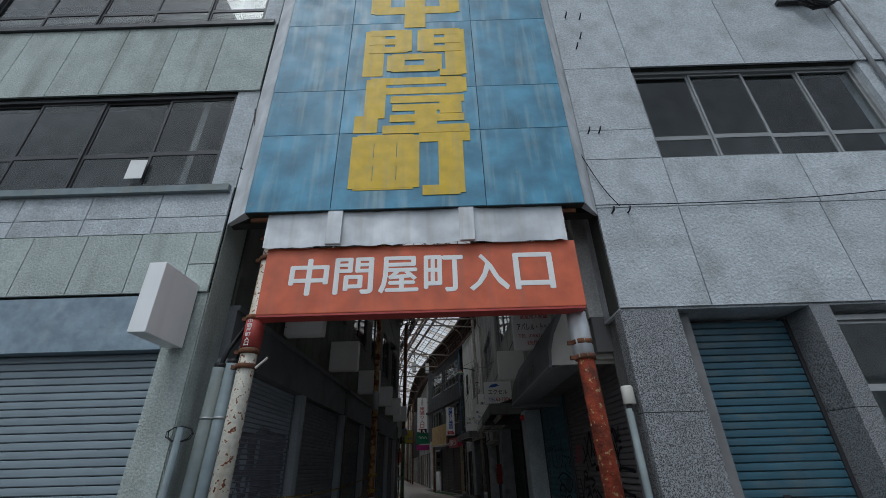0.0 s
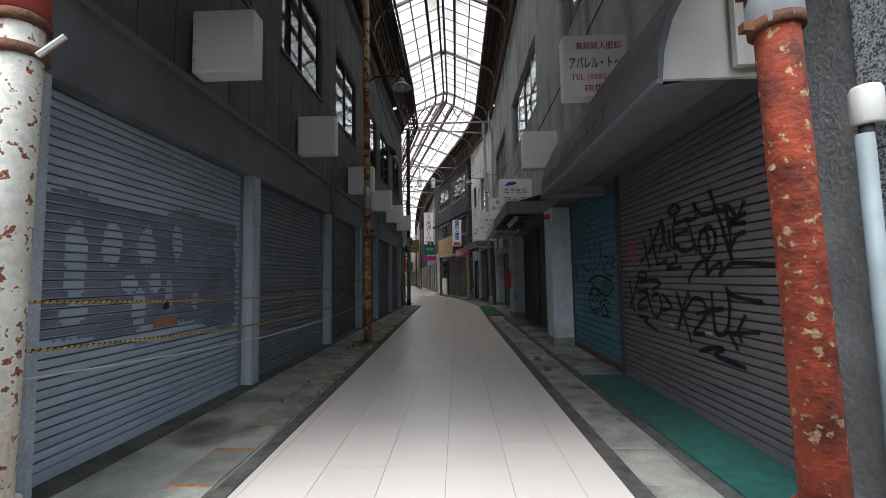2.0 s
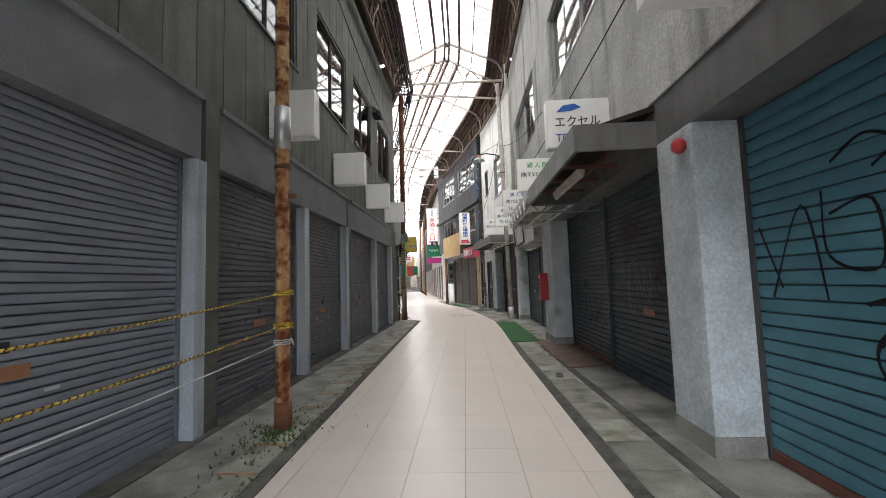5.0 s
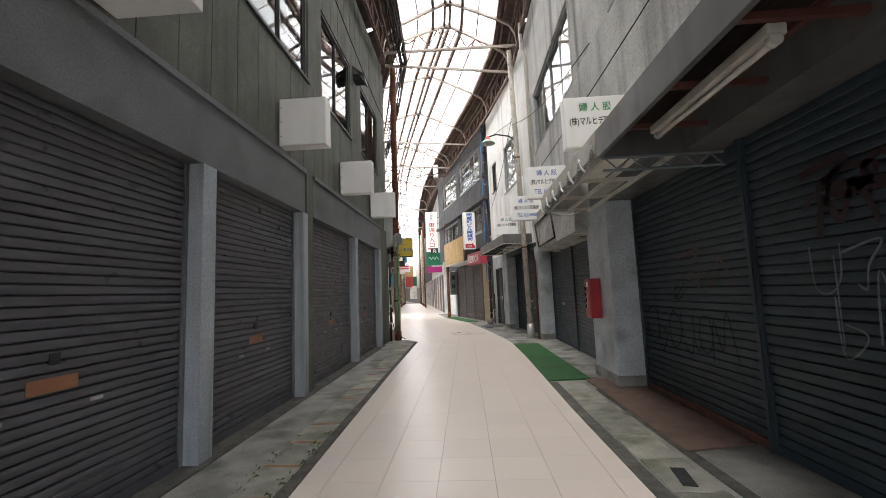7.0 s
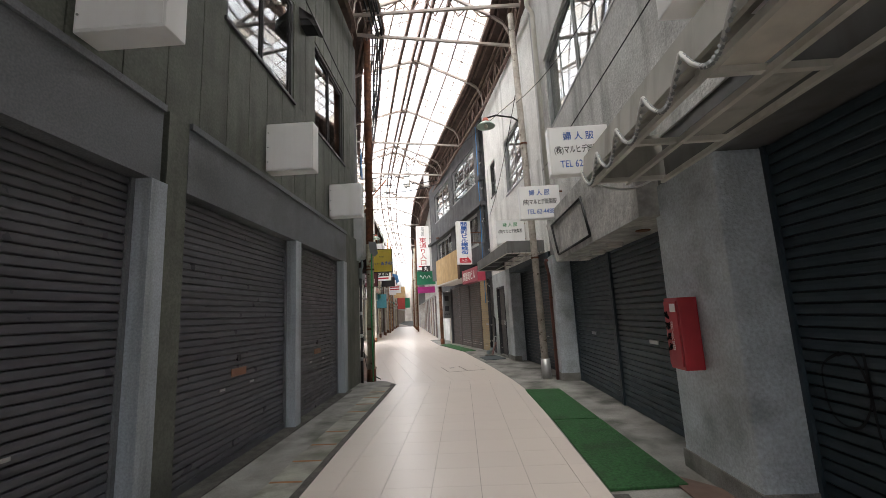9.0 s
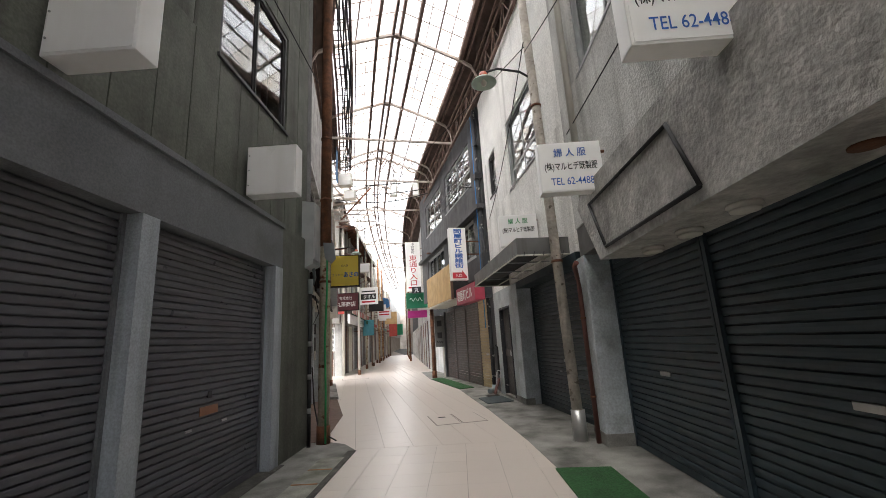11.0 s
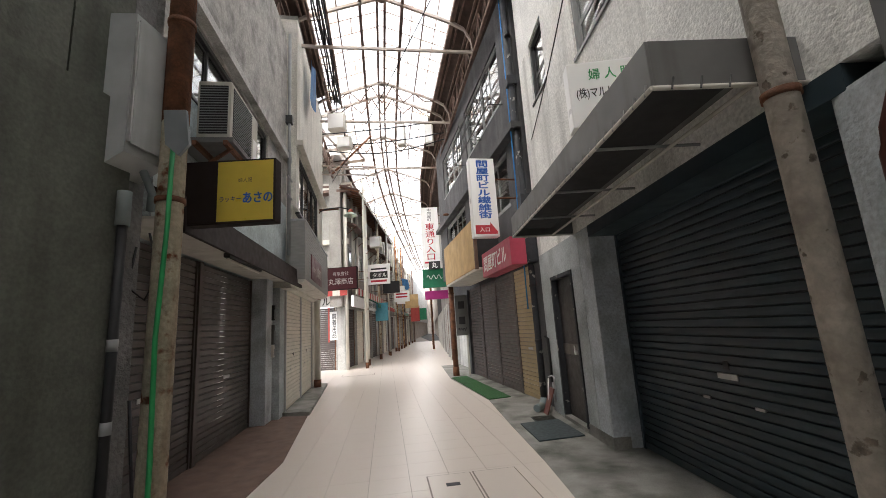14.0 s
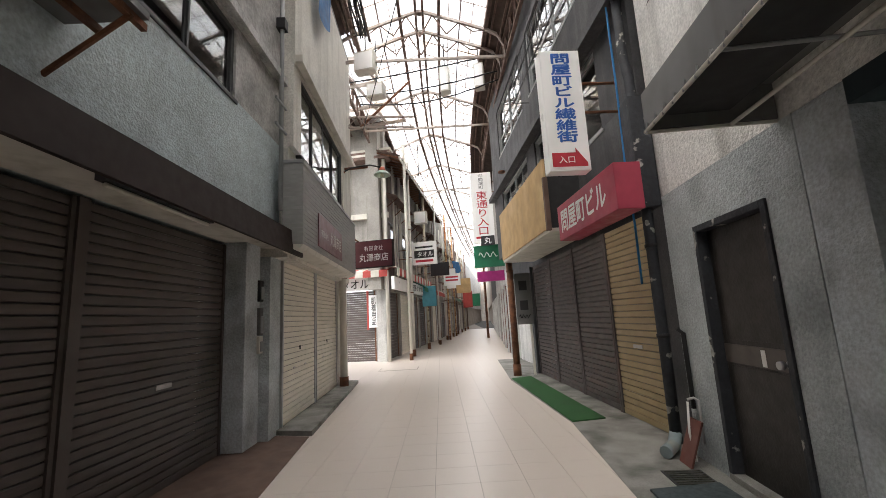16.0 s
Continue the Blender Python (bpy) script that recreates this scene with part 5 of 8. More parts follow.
tower = thing("blue_sign_board", "weathered blue sheet-metal board with yellow painted characters", "sign", Matrix.Translation((-0.36, 4.16, 4.22)))
part("backing", box(bm_new(), -2.05, 2.05, 0.02, 0.12, 0.0, 6.6), "seam", tower)
zs = [0.0, 1.22, 2.05, 3.55, 4.6, 5.7, 6.6]
xs = [-2.05, -1.02, 0.87, 2.05]
for z0, z1 in zip(zs, zs[1:]):
    for x0, x1 in zip(xs, xs[1:]):
        part("blue_panel", box(bm_new(), x0 + 0.004, x1 - 0.004, 0.0, 0.02, z0 + 0.004, z1 - 0.004, 0.003), "bluetin", tower)
for ch, cz, hh in (("町", 0.69, 0.98), ("屋", 1.73, 1.03), ("問", 2.83, 1.03), ("中", 3.98, 1.12)):
    block_letter(ch, "yellow", tower, -0.02, -0.001, cz, 1.5, hh, 0.042)
part("edge_trim", prism(bm_new(), [(2.05, 0.0), (2.30, 0.30), (2.28, 0.33), (2.04, 0.12)], 0.0, 6.6, 2), "tin", tower, "pale bent edge flashing")
part("edge_trim", prism(bm_new(), [(-2.05, 0.0), (-2.38, 0.25), (-2.36, 0.3), (-2.04, 0.12)], 0.0, 6.6, 2), "tin", tower, "pale bent edge flashing")
part("rust_rail", cyl(bm_new(), (-2.0, 0.1, -0.05), (1.95, 0.1, -0.05), 0.03, n=6), "rust", tower, "rusty steel angle")
solid("wall_over_gate", box(bm_new(), -2.75, 1.93, 4.45, 4.6, 4.25, 10.9), "seam", "dark boarding behind the blue sign", "wall")
solid("gable_over_gate", box(bm_new(), -2.75, 1.93, 4.62, 4.9, 8.6, 10.9), "seam", "dark boarding under the roof end", "wall")


def gate_post(x0, x1, top, mt, label, left):
    t = thing("gate_post", label, "post", Matrix.Translation((x0, 4.52, 0)))
    dx = x1 - x0
    part("shaft", cyl(bm_new(), (0, 0, 0.0), (dx, 0, top), 0.092, 0.086, n=24), mt, t)
    part("foot_sleeve", cyl(bm_new(), (0, 0, 0), (dx * 0.12, 0, 0.3), 0.122, 0.116, n=24), mt, t)
    for z in (2.46, 2.62, 3.0, 3.75, 4.05):
        bm = bm_new()
        cyl(bm, (dx * z / top, 0, z - 0.025), (dx * z / top, 0, z + 0.025), 0.112, n=18)
        box(bm, dx * z / top - 0.16, dx * z / top - 0.08, -0.02, 0.02, z - 0.02, z + 0.02)
        part("clamp_band", bm, "rust", t, "rusty clamp band")
    if left:
        part("red_collar", cyl(bm_new(), (dx * 0.62, 0, 2.66), (dx * 0.7, 0, 3.0), 0.104, n=20), "redstripe", t, "red painted collar with white characters")
        text("中問屋町入口", "letter", t, dx * 0.66 - 0.01, -0.107, 2.82, 0.058, 0.3, bold=0.008, vertical=True)
        part("bracket_arm", cyl(bm_new(), (0.16, -0.02, 2.44), (0.26, 0.02, 2.56), 0.014, n=6), "offwhite", t)
    else:
        part("tin_wrap", cyl(bm_new(), (dx * 0.6, 0, 2.45), (dx * 0.72, 0, 2.95), 0.112, n=8), "tin", t, "faceted pale tin wrap")
    return t


gate_post(-2.25, -2.16, 4.25, "rustwhite", "white gate post with flaking paint and rust", True)
gate_post(1.54, 1.42, 4.25, "rustred", "rust-red gate post with peeling paint", False)
for x, h, r in ((-2.46, 2.52, 0.07), (-2.60, 2.48, 0.07)):
    t = thing("conduit_pipe", "grey galvanised conduit pipe on the corner", "pipe", Matrix.Translation((x, 4.62, 0)), "conduit pipes at the entrance")
    part("pipe", cyl(bm_new(), (0, 0, 0), (0.06, 0, h), r, n=16), "galv", t)
    part("cap", cyl(bm_new(), (0.06, 0, h), (0.06, 0, h + 0.05), r * 0.85, n=16), "black", t, "dark pipe cap")
    part("cable", tube(bm_new(), [(0.06, 0, h), (0.08, 0.05, h + 0.2), (0.2, 0.12, h + 0.5), (0.3, 0.2, h + 1.1)], 0.025), "black", t, "black cable rising from the pipe")
    for z in (0.8, 1.95):
        part("wire_tie", cyl(bm_new(), (0.06 * z / h, 0, z), (0.06 * z / h, 0, z + 0.02), r + 0.006, n=16), "alu", t)
t = thing("conduit_pipe", "thin grey conduit with curled wire on top", "pipe", Matrix.Translation((-2.72, 4.40, 0)))
part("pipe", cyl(bm_new(), (0, 0, 0), (0.05, 0, 1.86), 0.035, n=12), "galv", t)
part("wire_coil", tube(bm_new(), [(0.05 + 0.13 * math.cos(a * 0.7), 0.02 * math.sin(a), 1.8 + 0.07 * math.sin(a * 0.7)) for a in range(0, 22)], 0.006, 4), "black", t, "loose black wire")
t = thing("antenna_pole", "grey pole with a cream sensor cap", "pole", Matrix.Translation((1.83, 4.50, 0)))
part("pole", cyl(bm_new(), (0, 0, 0), (-0.02, 0.0, 1.93), 0.034, n=14), "galv", t)
part("sensor_cap", lathe(bm_new(), [(0.055, 0), (0.062, 0.01), (0.06, 0.16), (0.05, 0.18)], 18, (0.0, 0.0, 1.97)), "offwhite", t, "cream plastic cap")
part("joint", lathe(bm_new(), [(0.03, -0.02), (0.03, 0.06)], 12, (-0.01, 0.0, 1.92)), "black", t)
t = thing("projecting_sign", "blank white projecting sign box on the front wall", "sign", Matrix.Translation((-2.98, 4.42, 2.66)))
part("case", box(bm_new(), -0.09, 0.09, -0.62, 0.0, 0.0, 0.74, 0.01), "white", t)
part("face_panel", box(bm_new(), -0.095, -0.091, -0.6, -0.02, 0.02, 0.72), "white", t)
# meter panel and awning end beside the right post
t = thing("meter_panel", "stained pale meter panel beside the awning", "panel", Matrix.Translation((1.66, 5.06, 2.56)))
part("plate", box(bm_new(), 0, 0.4, 0, 0.05, 0, 0.82, 0.01), "offwhite", t)
part("rusty_edge", box(bm_new(), 0.4, 0.425, -0.01, 0.06, 0, 0.82), "rust", t, "rusty edge strip")
# pipes and wires on the right front
t = thing("wall_conduit", "two thin grey conduits on the front wall", "pipe", Matrix.Translation((0, 4.4, 0)))
for x in (6.6, 6.85):
    part("pipe", cyl(bm_new(), (x, 0, 5.0), (x + 0.1, 0, 10.4), 0.03, n=8), "frame_grey", t)
for x0, z0, x1, z1, sag in ((1.9, 4.32, 7.5, 4.62, 0.12), (1.85, 5.2, 2.2, 4.3, 0.1), (-2.75, 6.2, -2.45, 5.0, 0.2), (-2.75, 5.1, -2.5, 5.25, 0.1)):
    wr = tube(bm_new(), [(x0 + (x1 - x0) * i / 12, 4.38, z0 + (z1 - z0) * i / 12 - sag * math.sin(math.pi * i / 12)) for i in range(13)], 0.008, 4)
    solid("wire", wr, "black", "thin black wire across the front wall", "wire", kind="")
for x, z in ((2.3, 7.6), (2.38, 8.1), (2.15, 8.15), (2.2, 7.35), (2.05, 5.55), (2.2, 5.55), (2.1, 4.22), (2.3, 4.22)):
    t = thing("wall_hook", "small dark iron hook in the wall", "hook", Matrix.Translation((x, 4.42, z)))
    part("hook_pin", tube(bm_new(), [(0, 0, 0), (0, -0.06, 0.0), (0.01, -0.08, 0.05)], 0.012, 5), "black", t)

rnd = random.Random(31)
t = thing("cable_bundle", "tangle of black cables high on the front wall", "cable", Matrix.Translation((6.35, 4.36, 8.3)))
for j in range(7):
    part("cable", tube(bm_new(), [(rnd.uniform(-0.1, 0.1) + 0.28 * math.cos(a + j), -0.05 - 0.02 * j, 0.3 * math.sin(a * 1.1 + j)) for a in [0.4 * i for i in range(14)]], 0.016, 5), "black", t)
part("bracket_arm", box(bm_new(), -0.6, 0.3, -0.03, 0.05, -0.03, 0.03, 0.005), "frame_dark", t, "dark steel bracket")

# white paper in the office window
t = thing("paper_notice", "small white paper on the office window", "paper", Matrix.Translation((-4.25, 4.46, 5.2)))
part("paper", box(bm_new(), -0.12, 0.12, 0, 0.004, -0.16, 0.16), "letter", t)

# ---- left side things ----
for y in (6.55, 9.32, 12.5, 15.27, 17.97, 20.57):
    t = sign_box(Matrix.Translation((-2.68, y, 3.74)), 0.63, 0.65, 0.2, "blank white square projecting sign box")
    t["group"] = "blank white sign boxes"
    for z in (-0.2, 0.0, 0.2):
        part("screw", cyl(bm_new(), (0.03, -0.005, z), (0.03, -0.012, z), 0.008, n=6), "frame_grey", t)
SL = mesh_of(box(bm_new(), -0.165, 0.165, 0.006, 0.548, -0.03, 0.012, 0.006), "drain_slab", "slab")
SO = mesh_of(box(bm_new(), -0.15, 0.15, -0.02, 0.014, 0.0, 0.015), "rusty_slot", "rustslot")
for i in range(31):
    y = 4.75 + i * 0.555
    x = -1.79 - (y - 4.7) * 0.0125
    part("drain_slab", SL, "", pv, m=Matrix.Translation((x, y, 0.0)))
    if i % 7 != 5:
        part("rusty_slot", SO, "", pv, "rusty slot between slabs", m=Matrix.Translation((x, y, 0.0)))
for i in range(21):
    y = 4.75 + i * 0.555
    part("drain_slab", SL, "", pv_r, m=Matrix.Translation((1.27 - (y - 4.7) * 0.009, y, 0.0)) @ Matrix.Diagonal((1.05, 1, 1, 1)))
gr = bm_new()
box(gr, -0.15, 0.15, -0.05, 0.05, 0.006, 0.016)
gme = mesh_of(gr, "drain_grate", "black")
for y in (8.6, 9.3, 13.3):
    part("drain_grate", gme, "", pv_r, "dark drain slot", m=Matrix.Translation((1.2, y, 0.0)) @ pose(0, 0, 0, 0, 0, 80))
rnd = random.Random(9)
ms = bm_new()
for i in range(420):
    a, r = rnd.uniform(0, 6.28), abs(rnd.gauss(0, 0.26))
    x, y = -1.93 + r * math.cos(a), 11.13 + 1.6 * r * math.sin(a)
    h = rnd.uniform(0.015, 0.05)
    v = [ms.verts.new((x + rnd.uniform(-0.02, 0.02), y + rnd.uniform(-0.02, 0.02), 0.012)) for _ in range(2)] + [ms.verts.new((x + rnd.uniform(-0.02, 0.02), y, 0.012 + h))]
    ms.faces.new(v)
for i in range(500):
    y = rnd.uniform(7.0, 14.5)
    x, h = -1.64 - (y - 4.7) * 0.0125 + rnd.gauss(0, 0.035) - (0.3 if rnd.random() < 0.35 else 0.0), rnd.uniform(0.006, 0.022)
    ms.faces.new([ms.verts.new((x + rnd.uniform(-0.02, 0.02), y + rnd.uniform(-0.03, 0.03), 0.012)) for _ in range(2)] + [ms.verts.new((x, y + 0.01, 0.012 + h))])
solid("moss", ms, "moss", "moss and small weeds round a post foot", "moss", kind="stuff")


def street_post(x, y, top, r, mt, label, lean=0.0):
    t = thing("arcade_post", label, "post", Matrix.Translation((x, y, 0)))
    part("shaft", cyl(bm_new(), (0, 0, 0), (lean, 0, top), r, r * 0.95, n=16), mt, t)
    part("foot", cyl(bm_new(), (0, 0, 0), (0, 0, 0.28), r * 1.2, n=16), "rust", t, "rusty foot")
    for z in (2.6, 4.1, 5.3):
        part("clamp_band", cyl(bm_new(), (lean * z / top, 0, z), (lean * z / top, 0, z + 0.04), r * 1.12, n=16), "rust", t, "rusty clamp band")
    return t


def lamp_arm(t, x, z, dx, dy, shade="lampgreen"):
    arm = tube(bm_new(), [(x, 0, z), (x + dx * 0.25, dy * 0.25, z + 0.14), (x + dx * 0.7, dy * 0.7, z + 0.2), (x + dx, dy, z + 0.12)], 0.02, 6)
    part("lamp_arm", arm, "black", t, "thin dark lamp arm")
    part("lamp_cap", lathe(bm_new(), [(0.03, 0.14), (0.06, 0.12), (0.085, 0.05), (0.09, 0.03)], 14, (x + dx, dy, z)), "lampred", t, "red-orange lamp cap")
    sh = part("lamp_shade", lathe(bm_new(), [(0.09, 0.03), (0.15, -0.01), (0.215, -0.07), (0.22, -0.085), (0.2, -0.085), (0.1, -0.02)], 18, (x + dx, dy, z)), shade, t, "pale enamel lamp shade")
    part("bulb", lathe(bm_new(), [(0.02, -0.02), (0.05, -0.07), (0.04, -0.12), (0.01, -0.135)], 12, (x + dx, dy, z)), "tube", sh)


p1 = street_post(-1.93, 11.25, 8.9, 0.07, "rustorange", "orange rusty arcade post with a tin cuff", 0.0)
part("tin_cuff", cyl(bm_new(), (0, 0, 2.8), (0, 0, 3.25), 0.083, n=16), "alu", p1, "grey tin cuff")
lamp_arm(p1, 0.0, 5.55, 0.75, 0.1)
part("hook_bolt", box(bm_new(), 0.05, 0.14, -0.015, 0.015, 2.3, 2.34), "rust", p1)
p2 = street_post(-2.43, 22.86, 8.8, 0.092, "pipe_green", "peeling cream and rust post with green hose", 0.06)
part("rust_upper", cyl(bm_new(), (0.022, 0, 3.25), (0.06, 0, 8.8), 0.094, n=18), "rust", p2, "rusty upper shaft")
part("green_hose", tube(bm_new(), [(0.06, -0.09, 0.02), (0.065, -0.095, 0.8), (0.05, -0.1, 1.6), (0.075, -0.085, 2.4), (0.08, -0.08, 3.2)], 0.017, 6), "greentape", p2, "green hose tied to the post")
part("hanging_cloth", prism(bm_new(), [(0.02, 3.3), (0.2, 3.28), (0.24, 3.0), (0.16, 2.92), (0.05, 3.02)], -0.125, -0.1, 1), "greyblue", p2, "torn grey-blue cloth")
p3 = street_post(-5.22, 32.2, 8.6, 0.088, "offwhite", "cream arcade post with a rusty foot", 0.0)
part("rust_upper", cyl(bm_new(), (0, 0, 4.2), (0, 0, 8.6), 0.06, n=12), "galv", p3, "grey upper shaft")
part("cross_arm", cyl(bm_new(), (0, 0, 5.4), (0.6, 0.3, 5.5), 0.04, n=8), "rust", p3)
lamp_arm(p3, 0.0, 5.3, 1.0, 0.3)

# ropes across the left shutters
for z0, z1, mt, nm in ((1.24, 1.34, "rope", "yellow and black rope"), (0.97, 1.02, "rope", "yellow and black rope"), (0.82, 0.86, "whiterope", "thin white cord")):
    pts = [(-2.50 + 0.6 * q, 4.45 + 6.78 * q, z0 + (z1 - z0) * q - 0.16 * math.sin(math.pi * q)) for q in [i / 24 for i in range(25)]]
    t = thing("rope", nm + " tied from post to post", "rope", Matrix.Identity(4))
    part("strand", tube(bm_new(), pts, 0.008 if mt == "rope" else 0.005, 6), mt, t)
    if mt == "rope":
        tw = bm_new()
        for i in range(170):
            q = i / 170
            a = 2.2 * i
            c = Vector((-2.50 + 0.6 * q, 4.45 + 6.78 * q, z0 + (z1 - z0) * q - 0.16 * math.sin(math.pi * q)))
            cyl(tw, c + Vector((0, 0, -0.002)), c + Vector((0, 0.018, 0.004)), 0.0094, n=5)
        part("black_twist", tw, "black", t, "black strand turns")

# turns of the ropes round the rusty post
for z, mt in ((1.34, "rope"), (1.02, "rope"), (0.86, "whiterope")):
    t = thing("rope_coil", ("yellow and black rope" if mt == "rope" else "white cord") + " wound round the rusty post", "rope", Matrix.Translation((-1.93, 11.25, z)))
    for j in range(3):
        part("turn", tube(bm_new(), [(0.084 * math.cos(a), 0.084 * math.sin(a), 0.016 * (j - 1) + 0.006 * math.sin(a + j)) for a in [2 * math.pi * i / 18 for i in range(19)]], 0.009 if mt == "rope" else 0.006, 5), mt, t)
    part("loose_end", tube(bm_new(), [(0.085, -0.02, 0.0), (0.11, -0.04, 0.02), (0.13, -0.05, -0.03)], 0.008, 5), mt, t)

# small camera hoods on the left wall
for y, z in ((19.3, 6.55),):
    t = thing("vent_hood", "dark vent hood on olive wall", "vent", LA.m(y, 0.08, z))
    part("hood", prism(bm_new(), [(0.0, 0.0), (-0.28, -0.02), (-0.3, -0.16), (-0.26, -0.16), (0.0, 0.22)], -0.16, 0.16), "fascia", t)
    # Solid near-black block in place of the shade inside the hood.
    part("opening", box(bm_new(), -0.14, 0.14, -0.27, -0.02, -0.13, -0.03), "dark", t)

# violet sprayed patch on the first shutter: paint laid over the slats, with bare patches left in it
sh = SH_L[0]
n_slat = int((2.67 - 0.09) / 0.065)
ps = (2.67 - 0.09) / n_slat
BARE = ((-0.27, 1.63, 0.1, 0.2), (0.13, 1.7, 0.07, 0.19), (-0.64, 1.62, 0.1, 0.16), (-0.45, 1.3, 0.09, 0.07), (-0.34, 1.1, 0.08, 0.16), (-0.15, 1.33, 0.08, 0.09), (0.03, 1.2, 0.05, 0.17), (0.43, 1.12, 0.06, 0.09), (-0.95, 1.5, 0.09, 0.3), (-0.95, 1.1, 0.12, 0.08))
rnd = random.Random(21)
vb = bm_new()
for i in range(n_slat):
    z0 = 0.09 + i * ps
    for j, (f0, f1, y0, y1) in enumerate(((0.16, 0.5, -0.0139, -0.0154), (0.5, 0.8, -0.0154, -0.0136))):
        za, zb = z0 + f0 * ps, z0 + f1 * ps
        zm = (za + zb) / 2
        for c in range(130):
            x0 = -1.3 + c * 0.02
            xm = x0 + 0.01
            wob = 0.018 * math.sin(9 * xm + 1.3 * i) + rnd.uniform(-0.008, 0.008)
            top, low = 1.99 + 0.05 * xm + 0.04 * math.sin(5 * xm) + wob, 0.93 - 0.14 * max(0.0, xm) + 0.05 * math.sin(4 * xm + 1) + wob
            if not low < zm < top or xm > 1.2 + 2 * wob:
                continue
            if any(((xm - bx) / rx) ** 2 + ((zm - bz) / rz) ** 2 < 1 + 12 * wob for bx, bz, rx, rz in BARE):
                continue
            vb.faces.new([vb.verts.new(p) for p in ((x0, y0, za), (x0 + 0.02, y0, za), (x0 + 0.02, y1, zb), (x0, y1, zb))])
part("violet_patch", vb, "sprayviolet", sh, "faded violet spray patch")

# graffiti on the right shutters


def ribbon(t, lines, material, thick, label="black spray-paint stroke", y=-0.0175):
    """Spray-paint lines: one flat ribbon with round ends for each line of (x, z) points."""
    for c, line in enumerate(lines):
        bm = bm_new()
        pts = rounded(line, 6)
        left, right = [], []
        for i, p in enumerate(pts):
            d = (pts[min(i + 1, len(pts) - 1)] - pts[max(i - 1, 0)]).normalized()
            k = thick * (0.5 + 0.1 * math.sin(i * 0.7 + c))
            left.append(bm.verts.new((p.x - d.y * k, y - 0.0001 * c, p.y + d.x * k)))
            right.append(bm.verts.new((p.x + d.y * k, y - 0.0001 * c, p.y - d.x * k)))
        for i in range(len(pts) - 1):
            bm.faces.new((left[i], left[i + 1], right[i + 1], right[i]))
        for p in (pts[0], pts[-1]):
            bm.faces.new([bm.verts.new((p.x + 0.56 * thick * math.cos(a), y - 0.0001 * c - 0.0003, p.y + 0.56 * thick * math.sin(a))) for a in (2 * math.pi * i / 10 for i in range(10))])
        bmesh.ops.recalc_face_normals(bm, faces=bm.faces)
        part("graffiti_stroke", bm, material, t, label)


def loop(cx, cz, rx, rz, lean=0.0):
    return [(cx + rx * math.cos(a) + lean * math.sin(a), cz + rz * math.sin(a)) for a in (2 * math.pi * i / 9 + 0.4 for i in range(10))]


g = SH_R[0]
HELD = (((-0.86, 1.71), (-0.81, 1.54), (-0.75, 1.38)), ((-0.97, 1.46), (-0.79, 1.54), (-0.62, 1.64)), ((-0.69, 1.81), (-0.64, 1.63), (-0.56, 1.42)), ((-0.56, 1.42), (-0.36, 1.45)), ((-0.68, 1.63), (-0.52, 1.78), (-0.43, 1.88), (-0.38, 1.73), (-0.5, 1.55)), ((-0.43, 1.88), (-0.4, 1.7), (-0.32, 1.56)))
UPPER = (((-0.29, 1.76), (-0.26, 1.59), (-0.11, 1.59)), ((-0.15, 1.87), (-0.2, 1.76), (-0.18, 1.58)), ((-0.14, 1.81), (0.06, 1.83)), ((-0.17, 1.7), (0.05, 1.72)), ((0.06, 1.83), (0.18, 1.52)), ((-0.12, 1.57), (-0.01, 1.52), (0.17, 1.56)), ((-0.19, 1.51), (-0.17, 1.44), (-0.37, 1.37), (-0.09, 1.38)))
SWEEP = (((0.02, 1.82), (0.21, 1.82), (0.18, 1.96), (0.27, 1.85), (0.42, 1.83), (0.49, 1.86)), ((0.43, 2.02), (0.53, 1.78), (0.66, 1.43)), ((0.26, 1.68), (0.35, 1.67), (0.37, 1.53)), ((0.49, 1.86), (0.58, 1.82), (0.66, 1.85), (0.75, 1.75), (0.84, 1.85)), ((0.61, 1.85), (0.65, 1.72), (0.66, 1.52)), ((0.84, 1.76), (0.67, 1.71), (0.83, 1.69)), ((0.82, 1.62), (0.74, 1.6), (0.65, 1.51)))
WAVE = (((0.03, 1.24), (0.08, 1.31), (0.23, 1.41), (0.32, 1.41), (0.32, 1.31)), ((0.32, 1.31), (0.5, 1.4), (0.53, 1.36), (0.5, 1.3)), ((0.5, 1.3), (0.61, 1.37), (0.73, 1.39), (1.1, 1.36)))
LOWER = (((-1.32, 1.24), (-1.27, 1.07), (-1.22, 0.86)), ((-1.06, 1.24), (-1.24, 1.03), (-1.34, 0.91)), ((-1.01, 1.22), (-0.71, 1.25), (-0.52, 1.21), (-0.7, 1.14)), ((-1.08, 1.11), (-0.9, 1.12), (-0.84, 1.07), (-1.04, 0.99), (-1.1, 0.91), (-0.86, 0.93)), ((-0.84, 1.14), (-0.8, 0.99), (-0.7, 0.86), (-0.59, 0.86), (-0.52, 0.98), (-0.59, 1.1), (-0.73, 1.06)), ((-0.49, 1.1), (-0.31, 0.98), (-0.49, 0.93)), ((-1.07, 0.81), (-0.84, 0.81), (-0.93, 0.77), (-0.66, 0.7)))
